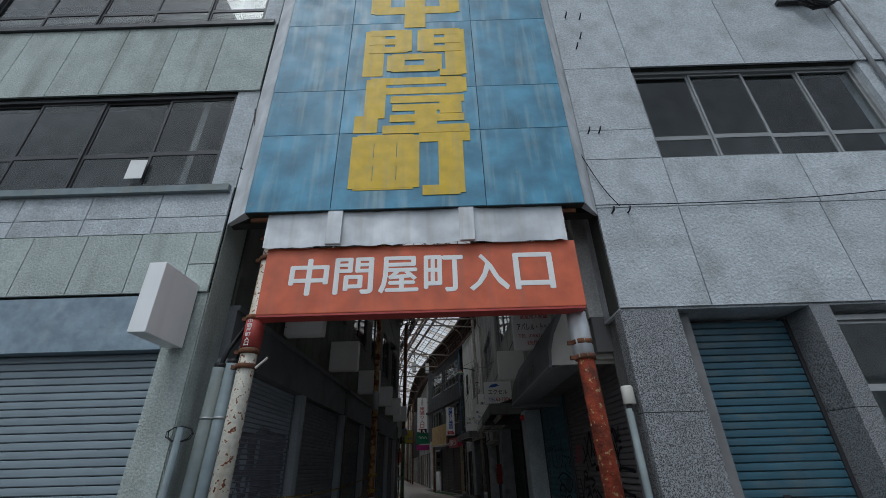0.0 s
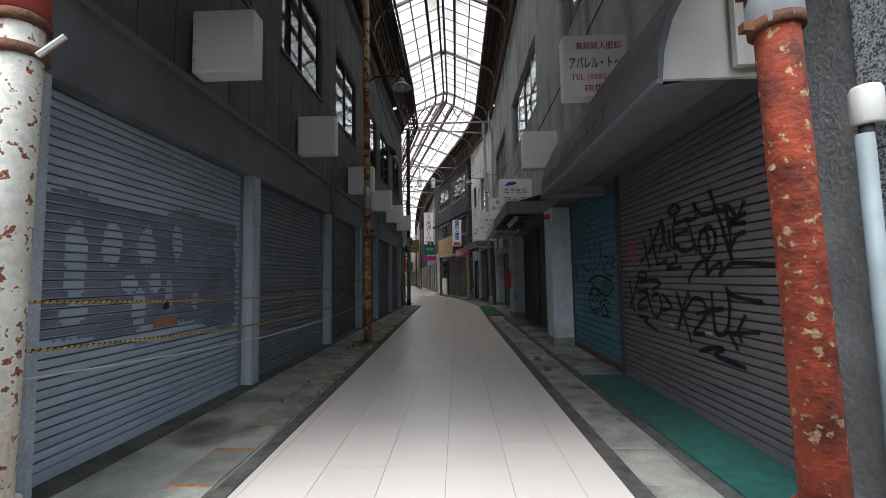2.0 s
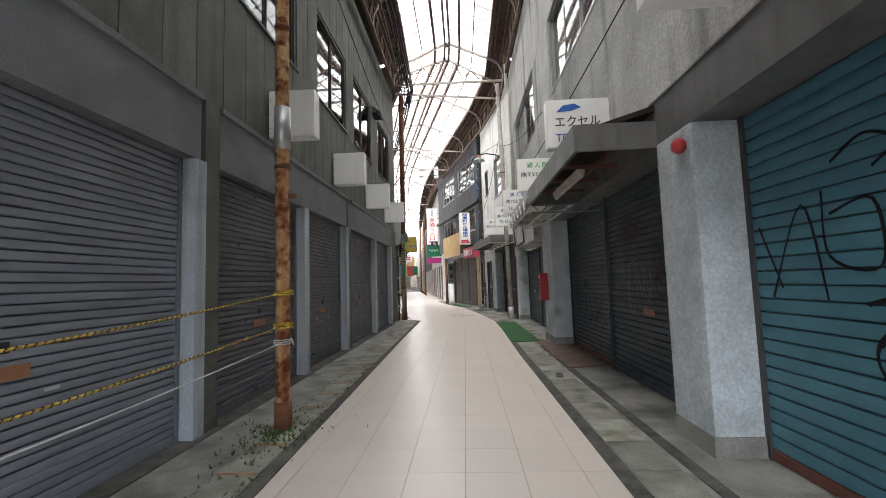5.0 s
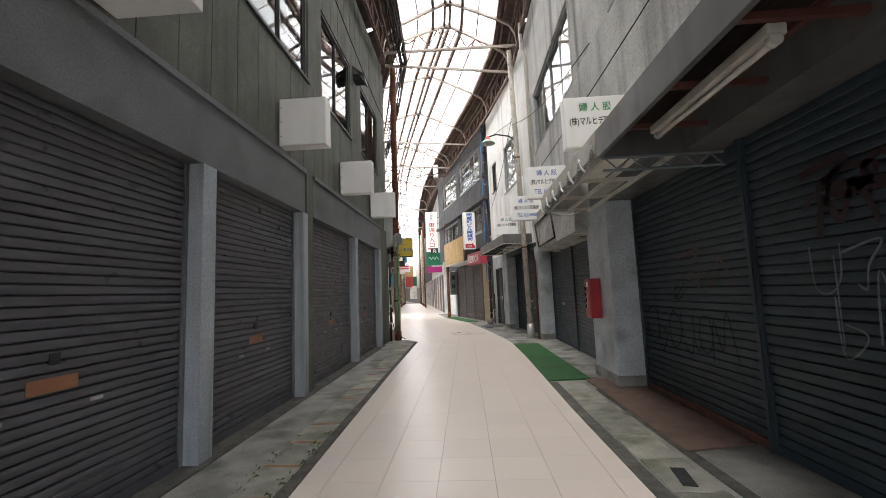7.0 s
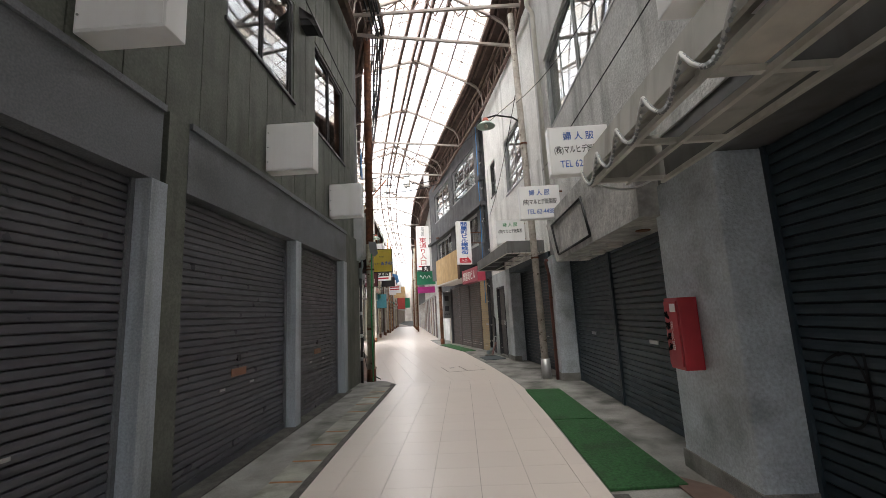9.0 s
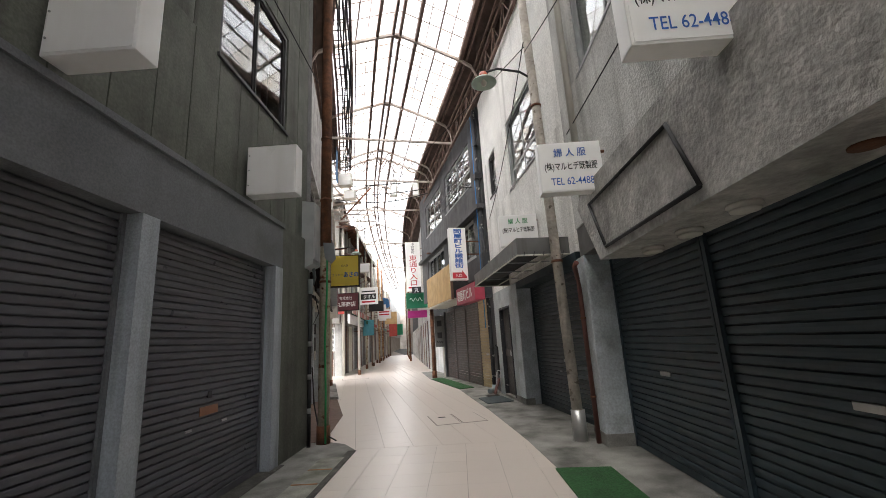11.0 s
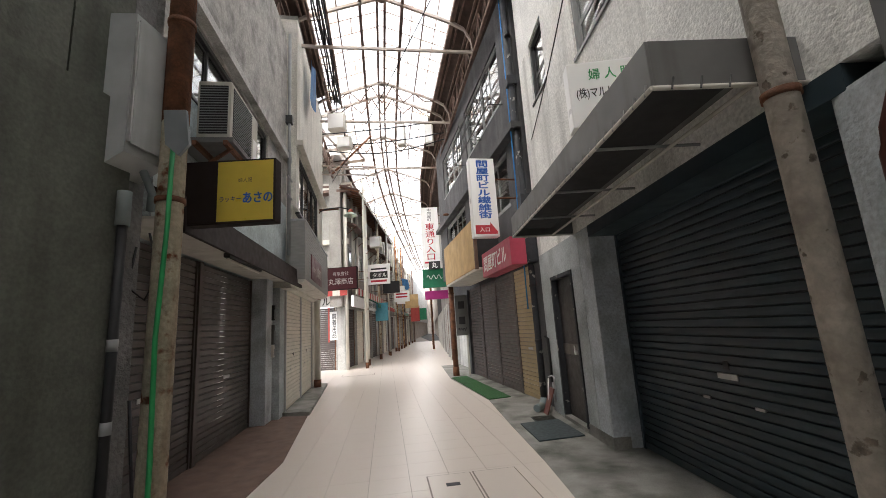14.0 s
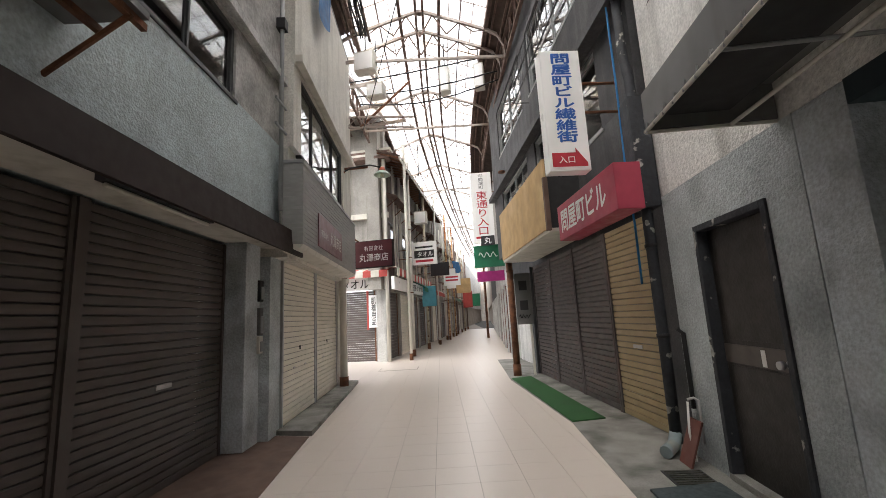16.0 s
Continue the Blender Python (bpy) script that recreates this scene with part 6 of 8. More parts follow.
CROSS = (((-0.2, 1.12), (-0.04, 0.8), (0.01, 0.68)), ((0.01, 1.14), (-0.08, 1.01), (-0.2, 0.78)), ((-0.06, 0.96), (0.09, 1.08), (0.25, 1.06), (0.26, 0.94), (0.07, 0.77), (0.22, 0.78)), ((0.37, 1.14), (0.39, 0.84), (0.47, 0.8), (0.56, 0.87), (0.6, 1.07), (0.57, 1.19)), ((0.14, 0.95), (0.51, 1.02)), ((0.57, 1.19), (0.66, 1.13), (0.95, 1.1)), ((0.16, 0.62), (0.41, 0.69), (0.48, 0.68), (0.37, 0.62), (0.73, 0.59)), ((0.57, 0.84), (0.66, 0.72)), ((0.59, 0.83), (0.9, 0.88)), ((0.77, 0.98), (0.69, 0.87), (0.71, 0.79)))
for lines in (HELD, UPPER, SWEEP, WAVE, LOWER, CROSS):
    ribbon(g, lines, "spray", 0.038)
ribbon(g, (loop(-0.17, 1.95, 0.1, 0.045), loop(0.35, 1.58, 0.12, 0.14, 0.02), loop(-0.95, 1.3, 0.11, 0.045)), "spray", 0.036)
ribbon(g, (loop(-1.19, 1.6, 0.09, 0.11), ((-1.4, 1.44), (-1.05, 1.73))), "red", 0.03, "red spray-paint ring with a slash")
g = SH_R[1]
LETTERED = (((-0.37, 2.05), (-0.16, 2.15), (0.01, 2.06), (-0.12, 1.96)), ((-1.02, 1.72), (-0.84, 1.29)), ((-0.93, 1.22), (-0.62, 1.83), (-0.48, 1.22)), ((-0.46, 1.88), (-0.44, 1.48), (-0.13, 1.41), (-0.14, 1.78), (-0.41, 1.74)), ((0.17, 1.98), (0.15, 1.57), (0.04, 1.35)), ((0.42, 1.96), (0.4, 1.56), (0.15, 1.4)), ((0.52, 1.6), (0.76, 1.53), (0.49, 1.39), (0.88, 1.29)), ((0.81, 1.58), (0.98, 1.52), (0.83, 1.45), (0.97, 1.42)))
SCRAWL = (((-0.22, 1.2), (0.25, 1.31), (0.73, 1.24), (0.87, 1.15), (0.62, 1.01), (0.27, 1.07), (-0.04, 1.17)), ((-0.15, 0.77), (0.02, 0.75), (0.22, 0.81)), ((0.28, 0.74), (0.48, 0.87), (0.59, 0.73), (0.37, 0.7), (0.71, 0.72), (0.56, 0.83)), ((-0.18, 0.98), (-0.05, 1.08), (0.22, 1.11), (0.34, 1.02)), ((0.35, 0.91), (0.55, 0.95), (0.69, 0.91)))
ribbon(g, LETTERED, "spray", 0.019)
ribbon(g, SCRAWL, "spray", 0.026)
ribbon(g, (loop(0.06, 0.91, 0.27, 0.2), loop(-0.07, 0.96, 0.08, 0.05), loop(0.17, 0.96, 0.08, 0.05), loop(0.5, 0.78, 0.12, 0.07)), "spray", 0.022)
bm = bm_new()
bm.faces.new([bm.verts.new((0.58 + 0.2 * math.cos(a) * (1 + 0.15 * math.sin(3 * a)), -0.0165, 1.13 + 0.11 * math.sin(a))) for a in (2 * math.pi * k / 20 for k in range(20))])
bmesh.ops.recalc_face_normals(bm, faces=bm.faces)
part("spray_cloud", bm, "sh_teal", g, "dark blurred spray cloud")
g = SH_R[2]
for ch, x, z, wd, ht in (("h", -0.75, 1.9, 0.4, 0.28), ("w", -0.6, 1.88, 0.5, 0.22), ("m", -0.62, 1.68, 0.42, 0.3), ("o", -0.28, 1.92, 0.26, 0.2), ("y", -0.74, 1.86, 0.2, 0.2), ("b", 0.2, 1.5, 0.32, 0.42), ("o", 0.22, 1.15, 0.34, 0.3), ("f", 0.3, 1.25, 0.3, 0.3)):
    strokes(g, ch, x, z, wd, ht, "maroonspray", 0.045, "dark maroon spray stroke")
for ch, x, z, wd, ht in (("g", -0.76, 1.3, 0.3, 0.32), ("h", -0.5, 1.32, 0.3, 0.3), ("b", -0.62, 0.9, 0.3, 0.36), ("m", -0.3, 1.0, 0.36, 0.5), ("i", -0.6, 0.95, 0.12, 0.6), ("u", -0.1, 1.1, 0.28, 0.4)):
    strokes(g, ch, x, z, wd, ht, "spraygrey", 0.014, "pale grey spray stroke")
for ch, x, z, wd, ht in (("f", -1.05, 0.6, 0.42, 0.55), ("b", -0.72, 0.62, 0.3, 0.5), ("o", -0.42, 0.66, 0.28, 0.42), ("u", -0.12, 0.64, 0.34, 0.44), ("f", 0.2, 0.62, 0.3, 0.46), ("m", 0.45, 0.62, 0.4, 0.46), ("o", -0.22, 1.22, 0.2, 0.14), ("y", -0.24, 1.2, 0.26, 0.2)):
    strokes(SH_R[3], ch, x, z, wd, ht, "spray", 0.018)
for ch, x, z, wd, ht in (("h", -0.1, 1.45, 0.5, 0.3), ("m", 0.3, 1.3, 0.6, 0.3)):
    strokes(SH_R[3], ch, x, z, wd, ht, "rustspray", 0.03, "faded rust-coloured spray stroke")

# ---- right side things ----
t = thing("awning", "grey rounded canvas awning with shop lettering", "awning", R1.m(6.75, 0.0))
prof = [(-0.39, 3.42), (-0.55, 3.38), (-0.72, 3.2), (-0.86, 2.92), (-0.92, 2.7), (-0.93, 2.52), (-0.90, 2.52), (-0.88, 2.7), (-0.82, 2.9), (-0.68, 3.16), (-0.53, 3.33), (-0.39, 3.36)]
part("canvas", prism(bm_new(), prof, -1.95, 1.62), "canvas", t)
endp = [(-0.39, 3.36), (-0.53, 3.33), (-0.68, 3.16), (-0.82, 2.9), (-0.88, 2.7), (-0.9, 2.52), (0.0, 2.52), (0.0, 3.36)]
part("end_panel", prism(bm_new(), endp, -1.93, -1.90), "canvas", t)
part("end_panel", prism(bm_new(), endp, 1.58, 1.61), "offwhite", t, "yellowed end panel")
part("lower_rail", box(bm_new(), -1.95, 1.62, -0.94, -0.9, 2.49, 2.52), "greyblue", t)
part("end_rail", box(bm_new(), -1.96, -1.9, -0.93, 0.0, 2.46, 2.51), "greyblue", t)
for i in range(9):
    part("eyelet_hook", cyl(bm_new(), (-1.965, -0.85 + 0.1 * i, 2.485), (-1.975, -0.85 + 0.1 * i, 2.455), 0.01, n=6), "rust", t)
lt = text("アパレル・トップ", "ink", t, 0.0, -0.915, 2.68, 1.5, 0.2, bold=0.01)
lt.matrix_basis = pose(0.0, -0.942, 2.66, 87, 0, 0)
part("soffit", prism(bm_new(), [(-0.9, 2.50), (-0.36, 2.612), (-0.36, 2.6), (-0.9, 2.488)], -1.88, 1.56), "greyblue", t, "shaded grey awning underside")

t = thing("awning", "dark flat metal awning with an unlit tube lamp", "awning", R1.m(12.53, 0.0))
part("front_fascia", box(bm_new(), -1.43, 1.43, -1.16, -1.12, 2.60, 2.86, 0.006), "fascia", t)
part("soffit", prism(bm_new(), [(-1.12, 2.80), (-0.38, 3.02), (-0.38, 2.97), (-1.12, 2.75)], -1.41, 1.41), "brown", t, "dark brown sheet underside")
for x in (-1.43, 1.39):
    part("end_fascia", box(bm_new(), x, x + 0.04, -1.12, -0.38, 2.60, 2.86), "fascia", t)
for x in (-1.0, -0.3, 0.4, 1.1):
    part("joist", box(bm_new(), x - 0.02, x + 0.02, -1.12, -0.05, 2.70, 2.74), "brownpipe", t, "rusty joist")
part("cross_joist", box(bm_new(), -1.39, 1.39, -0.62, -0.58, 2.745, 2.78), "brownpipe", t, "rusty joist")
part("tube_housing", box(bm_new(), -0.97, 0.38, -0.86, -0.76, 2.64, 2.70, 0.01), "offwhite", t, "aged tube lamp housing")
part("tube_lamp", cyl(bm_new(), (-0.92, -0.81, 2.61), (0.33, -0.81, 2.61), 0.019, n=10), "tube", t, "unlit fluorescent tube")
part("lamp_end", cyl(bm_new(), (-0.95, -0.81, 2.62), (-0.92, -0.81, 2.62), 0.035, n=10), "offwhite", t)
part("lamp_end", cyl(bm_new(), (0.33, -0.81, 2.62), (0.37, -0.81, 2.62), 0.035, n=10), "offwhite", t)
lb = bm_new()
for z in (2.47, 2.59):
    cyl(lb, (-1.4, -1.12, z), (-1.4, -0.02, z), 0.014, n=6)
for i in range(9):
    cyl(lb, (-1.4, -1.1 + i * 0.12, 2.47 if i % 2 else 2.59), (-1.4, -0.98 + i * 0.12, 2.59 if i % 2 else 2.47), 0.008, n=5)
part("lattice_beam", lb, "galv", t, "grey steel lattice beam")

t = thing("canopy_frame", "dirty white canopy with rope loops along its edge", "awning", R1.m(15.4, 0.0))
part("front_valance", prism(bm_new(), [(-0.5, 3.12), (-0.95, 3.02), (-1.13, 2.9), (-1.16, 2.66), (-1.13, 2.66), (-1.1, 2.88), (-0.94, 2.99), (-0.5, 3.09)], -1.38, 1.38), "dirtycanvas", t)
for x0, x1 in ((-1.38, -1.35), (1.35, 1.38)):
    part("end_sheet", prism(bm_new(), [(-0.4, 3.08), (-0.94, 2.98), (-1.1, 2.86), (-1.12, 2.66), (-0.4, 2.66)], x0, x1), "dirtycanvas", t)
for x in (-1.34, -0.45, 0.45, 1.34):
    part("cross_bar", box(bm_new(), x - 0.02, x + 0.02, -1.1, -0.4, 2.62, 2.66), "offwhite", t, "pale frame bar")
for y in (-1.08, -0.75, -0.42):
    part("long_bar", box(bm_new(), -1.38, 1.38, y - 0.018, y + 0.018, 2.60, 2.64), "offwhite", t, "pale frame bar")
part("light_panel", box(bm_new(), -0.43, 0.43, -0.73, -0.44, 2.66, 2.672, 0.004), "dirtycanvas", t, "dead light panel")
part("light_panel", box(bm_new(), 0.47, 1.32, -1.06, -0.77, 2.66, 2.672, 0.004), "tube", t, "dead light panel")
for k in range(6):
    x0 = -1.36 + k * 0.453
    pts = [(x0 + 0.453 * q, -1.17 - 0.01 * math.sin(9 * q), 2.76 - 0.2 * math.sin(math.pi * q)) for q in [i / 10 for i in range(11)]]
    rp = part("rope_loop", tube(bm_new(), pts, 0.011, 5), "whiterope", t, "knotted pale rope loop")
    kn = bm_new()
    for i in range(1, 18):
        q = i / 18
        c = Vector((x0 + 0.453 * q, -1.17, 2.76 - 0.2 * math.sin(math.pi * q)))
        cyl(kn, c + Vector((-0.006, 0, 0.01)), c + Vector((0.006, 0, -0.01)), 0.0125, n=5)
    part("knot", kn, "frame_grey", rp, "dark cord turns")
part("end_rope", tube(bm_new(), [(-1.39, -1.15 + 0.75 * i / 10, 2.7 - 0.14 * math.sin(math.pi * i / 10)) for i in range(11)], 0.011, 5), "whiterope", t, "pale rope")

t = thing("concrete_hood", "rough-cast concrete hood with a black-framed panel", "hood", Matrix.Translation((1.55, 0, 0)))
hb = bm_new()
prof = [(16.95, 2.32), (20.55, 2.32), (21.15, 3.12), (20.9, 3.28), (16.95, 3.28)]
a, b = [hb.verts.new((0.0, y, z)) for y, z in prof], [hb.verts.new((0.6, y, z)) for y, z in prof]
hb.faces.new(a)
hb.faces.new(list(reversed(b)))
for i in range(5):
    hb.faces.new((a[i], a[(i + 1) % 5], b[(i + 1) % 5], b[i]))
bmesh.ops.recalc_face_normals(hb, faces=hb.faces)
part("hood_body", hb, "stucco_rough", t)
fr = [(18.45, 2.42), (20.28, 2.42), (20.64, 3.02), (18.72, 3.02)]
pb = bm_new()
for i in range(4):
    p, q = fr[i], fr[(i + 1) % 4]
    tube(pb, [(-0.012, p[0], p[1]), (-0.012, q[0], q[1])], 0.022, 4)
part("panel_frame", pb, "black", t, "black frame strip")
for y in (17.7, 18.6, 19.3, 20.0):
    lm = lathe(bm_new(), [(0.11, 0.0), (0.115, -0.022), (0.075, -0.026), (0.075, -0.038), (0.1, -0.042), (0.09, -0.058), (0.025, -0.062)], 20, (0.35, y, 2.32))
    if y > 18:
        part("ceiling_lamp", lm, "offwhite", t, "round cream ceiling lamp")
    else:
        lm.free()
        part("lamp_hole", lathe(bm_new(), [(0.08, 0.0), (0.08, -0.012), (0.055, -0.012)], 16, (0.35, y, 2.32)), "rust", t, "empty rusty lamp ring")

t = thing("awning", "grey metal fascia awning over dark shutter", "awning", R2.m(2.25, 0.0))
f0, zl = 0.87, 2.77
part("front_fascia", box(bm_new(), -1.87, 1.87, -f0, -f0 + 0.02, zl, zl + 0.27, 0.006), "fascia", t)
for x in (-1.87, 1.85):
    part("end_fascia", box(bm_new(), x, x + 0.02, -f0 + 0.02, 0.0, zl, zl + 0.27), "fascia", t)
part("top_sheet", box(bm_new(), -1.85, 1.85, -f0 + 0.02, 0, zl + 0.255, zl + 0.268), "fascia", t)
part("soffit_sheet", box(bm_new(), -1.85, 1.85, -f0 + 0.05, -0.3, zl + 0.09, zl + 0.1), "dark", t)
for yy in (-f0, -0.3):
    part("pipe_rail", cyl(bm_new(), (-1.87, yy, zl - 0.012), (1.87, yy, zl - 0.012), 0.014, n=8), "offwhite", t, "cream pipe rail")
for x in (-1.87, 1.87):
    part("end_rail", cyl(bm_new(), (x, -f0, zl - 0.014), (x, 0.0, zl - 0.014), 0.014, n=8), "offwhite", t, "cream pipe rail")
for i in range(28):
    part("lashing", cyl(bm_new(), (-1.84 + i * 0.135, -f0 - 0.008, zl - 0.03), (-1.81 + i * 0.135, -f0 - 0.008, zl + 0.03), 0.006, n=4), "frame_grey", t)
for i in range(5):
    part("lashing", cyl(bm_new(), (1.885, -f0 + 0.1 + i * 0.16, zl - 0.03), (1.885, -f0 + 0.12 + i * 0.16, zl + 0.04), 0.006, n=4), "black", t)
for x in (-1.0, 0.0, 1.0):
    part("rib", cyl(bm_new(), (x, -f0, zl + 0.02), (x, -0.02, zl + 0.03), 0.012, n=6), "frame_grey", t)

# signs over the right side
t = sign_box(Matrix.Translation((1.10, 6.80, 3.48)), 0.70, 0.66, 0.16, "white clothing shop sign with red and black writing")
text("高級婦人服卸", "red", t, 0.36, -0.007, 0.21, 0.46, 0.085, bold=0.01)
text("アパレル・トップ", "ink", t, 0.36, -0.007, 0.03, 0.60, 0.13, bold=0.01)
text("TEL (0582) 64-2", "red", t, 0.36, -0.007, -0.13, 0.58, 0.075)
text("夜間 52-", "red", t, 0.40, -0.007, -0.24, 0.40, 0.075)
sign_box(Matrix.Translation((1.14, 9.75, 3.52)), 0.64, 0.66, 0.18, "blank white projecting sign box")
t = sign_box(Matrix.Translation((0.97, 12.16, 3.28)), 0.76, 0.60, 0.15, "white shop sign with blue mark and black katakana")
part("logo_mark", prism(bm_new(), [(0.12, 0.14), (0.2, 0.22), (0.34, 0.24), (0.42, 0.19), (0.3, 0.15)], -0.008, -0.004, 1), "blue", t, "blue swoosh shape")
text("エクセル", "ink", t, 0.37, -0.007, 0.02, 0.54, 0.13, bold=0.008)
text("TEL", "blue", t, 0.20, -0.007, -0.18, 0.2, 0.095, bold=0.01)
text("63-7874", "red", t, 0.50, -0.007, -0.18, 0.38, 0.095, bold=0.01)
for x, y, z, tel in ((0.97, 14.93, 3.36, False), (0.97, 17.9, 3.42, True), (0.94, 20.4, 3.43, True), (0.77, 23.6, 3.52, False)):
    t = sign_box(Matrix.Translation((x, y, z)), 0.74, 0.62, 0.16, "white ready-made clothing sign with " + ("blue" if tel else "green") + " heading")
    t["group"] = "clothing signs on the right wall"
    text("婦 人 服", "blue" if tel else "green", t, 0.37, -0.007, 0.18, 0.38, 0.11, bold=0.01)
    text("(株)マルヒデ既製服", "ink", t, 0.37, -0.007, 0.0, 0.62, 0.12, bold=0.015)
    if tel:
        text("TEL 62-4488", "blue", t, 0.37, -0.007, -0.18, 0.50, 0.09, bold=0.005)
    bracket(t, 0.72, 0, 0.16, 0.15)

# pole with lamp on the right, downpipes
p4 = street_post(1.51, 22.22, 8.7, 0.078, "polepaint", "cream street lamp pole with peeling paint", -0.15)
part("tin_cuff", cyl(bm_new(), (0, 0, 0), (0, 0, 0.42), 0.1, n=14), "alu", p4, "grey metal foot cuff")
lamp_arm(p4, -0.1, 5.85, -0.85, -0.1)
t = thing("downpipe", "red-brown rain pipe on the pillar", "pipe", Matrix.Translation((1.70, 22.02, 0)))
part("pipe", tube(bm_new(), [(0, 0, 0), (0, 0, 2.2), (-0.03, -0.06, 2.3), (-0.1, -0.24, 2.46), (-0.08, -0.3, 2.5)], 0.035, 8), "brownpipe", t)
for z in (0.6, 1.7):
    part("pipe_clip", cyl(bm_new(), (0, 0, z), (0, 0, z + 0.03), 0.042, n=8), "rust", t)
t = thing("downpipe", "long cream pipe on the stucco wall", "pipe", Matrix.Translation((1.66, 21.2, 0)))
part("pipe", tube(bm_new(), [(0, 0, 3.3), (0, 0, 7.9), (-0.1, 0, 8.1), (-0.1, 0, 8.9)], 0.05, 8), "offwhite", t)

# red fire box
t = thing("fire_extinguisher_box", "red fire extinguisher box with black scribbles", "fire box", R1.m(16.62, 0.415))
part("case", box(bm_new(), -0.12, 0.12, -0.16, 0.0, 0.92, 1.52, 0.012), "red_box", t)
part("door", box(bm_new(), -0.105, 0.105, -0.172, -0.161, 0.95, 1.49, 0.006), "red_box", t)
for k in range(4):
    part("scribble", tube(bm_new(), [(-0.06 + 0.04 * math.sin(2.1 * i + k), -0.174, 1.1 + 0.09 * k + 0.03 * math.cos(1.7 * i)) for i in range(8)], 0.007, 4), "spray", t)
text("消火器", "letter", t, 0.0, -0.174, 1.2, 0.05, 0.24, vertical=True)
part("label_plate", box(bm_new(), 0.0, 0.09, -0.175, -0.172, 1.40, 1.47), "letter", t)
t = thing("alarm_lamp", "small red alarm lamp on the pillar", "lamp", R1.m(10.62, 0.41))
part("bell", lathe(bm_new(), [(0.03, 0.0), (0.06, 0.03), (0.06, 0.08), (0.03, 0.12)], 14, (0, -0.03, 2.4)), "red_box", t)

# mats, boards, hatches on the floor
def mat_piece(name, label, pts, z0, z1, mt):
    return solid(name, sheet(bm_new(), pts, z0, z1), mt, label, "mat" if "mat" in name else "board", kind="")


mat_piece("rubber_mat", "teal rubber mat before the graffiti shutter", [(1.60, 5.1), (2.12, 5.1), (2.12, 8.15), (1.58, 8.15)], 0.004, 0.022, "tealmat")
mat_piece("turf_mat", "green artificial turf mat on the drain", [(0.88, 16.55), (1.52, 16.6), (1.50, 18.7), (0.9, 18.72)], 0.008, 0.03, "turf")
mat_piece("turf_mat", "green artificial turf mat, lightly wrinkled", [(0.9, 18.76), (1.5, 18.74), (1.47, 20.9), (0.86, 20.95)], 0.008, 0.028, "turf")
mat_piece("plywood_sheet", "brown weathered board before teal shutters", [(1.46, 13.75), (2.1, 13.9), (2.1, 16.03), (1.44, 16.9)], 0.006, 0.022, "board")
mat_piece("turf_mat", "long green turf mat before rusty shutters", [(-0.24, 29.25), (0.22, 29.45), (-0.95, 33.5), (-1.38, 33.2)], 0.006, 0.026, "turf")
mat_piece("rubber_mat", "dark rubber mat before the brown door", [(0.42, 26.0), (1.05, 26.2), (0.85, 27.2), (0.25, 27.0)], 0.006, 0.024, "darkmat")
t = thing("floor_hatch", "pair of steel floor hatches with tile infill", "hatch", Matrix.Translation((-0.66, 23.83, 0)) @ pose(0, 0, 0, 0, 0, 14))
for x in (0.0, 0.5):
    part("hatch_frame", box(bm_new(), x + 0.005, x + 0.485, 0, 1.05, -0.004, 0.003), "joint", t)
    part("hatch_lid", box(bm_new(), x + 0.02, x + 0.47, 0.015, 1.035, -0.004, 0.006), "tile", t)
part("hatch_key", box(bm_new(), 0.18, 0.32, 0.7, 0.78, 0.0, 0.009), "black", t)
t = thing("floor_hatch", "steel floor hatch outline in the side street", "hatch", Matrix.Translation((-5.6, 35.2, 0)) @ pose(0, 0, 0, 0, 0, 14))
part("hatch_frame", box(bm_new(), 0, 1.2, 0, 0.7, -0.004, 0.003), "joint", t)
part("hatch_lid", box(bm_new(), 0.02, 1.18, 0.02, 0.68, -0.004, 0.006), "tile", t)
t = thing("manhole_cover", "small round rusty drain cover in the tiles", "manhole", Matrix.Translation((-0.01, 4.93, 0)))
part("rim", lathe(bm_new(), [(0.112, -0.004), (0.112, 0.007), (0.095, 0.008), (0.095, 0.004)], 28), "rust", t)
part("grid", lathe(bm_new(), [(0.093, -0.004), (0.093, 0.004), (0.02, 0.004)], 28), "black", t)
for k in range(6):
    a = k * math.pi / 3
    part("spoke", tube(bm_new(), [(0.02 * math.cos(a), 0.02 * math.sin(a), 0.006), (0.09 * math.cos(a + 0.4), 0.09 * math.sin(a + 0.4), 0.006)], 0.006, 4), "rust", t)

# ---- left side at the bend ----
t = thing("electric_cabinet", "tall grey metal electric cabinet on the wall", "cabinet", LA.m(22.72, 0.08))
part("case", prism(bm_new(), [(0.0, 2.8), (-0.2, 2.9), (-0.22, 3.98), (0.0, 4.02)], -0.18, 0.18), "cabinetgrey", t)
part("door", box(bm_new(), -0.16, 0.16, -0.236, -0.222, 2.96, 3.94, 0.006), "cabinetgrey", t)
part("hinge_strip", box(bm_new(), -0.172, -0.16, -0.23, -0.2, 2.98, 3.92, 0.003), "alu", t)
part("cable", tube(bm_new(), [(0.05, -0.1, 2.95), (0.12, -0.12, 2.8), (0.2, -0.1, 2.72), (0.25, -0.05, 2.6)], 0.03, 6), "galv", t)
t = thing("conduit_pipe", "dark conduit with black and white tape", "pipe", LA.m(22.66, 0.2))
part("pipe", cyl(bm_new(), (0, 0, 0), (0.0, 0, 2.4), 0.032, n=10), "black", t)
part("grey_sleeve", cyl(bm_new(), (0, 0, 2.4), (0, 0, 2.65), 0.045, n=10), "galv", t)
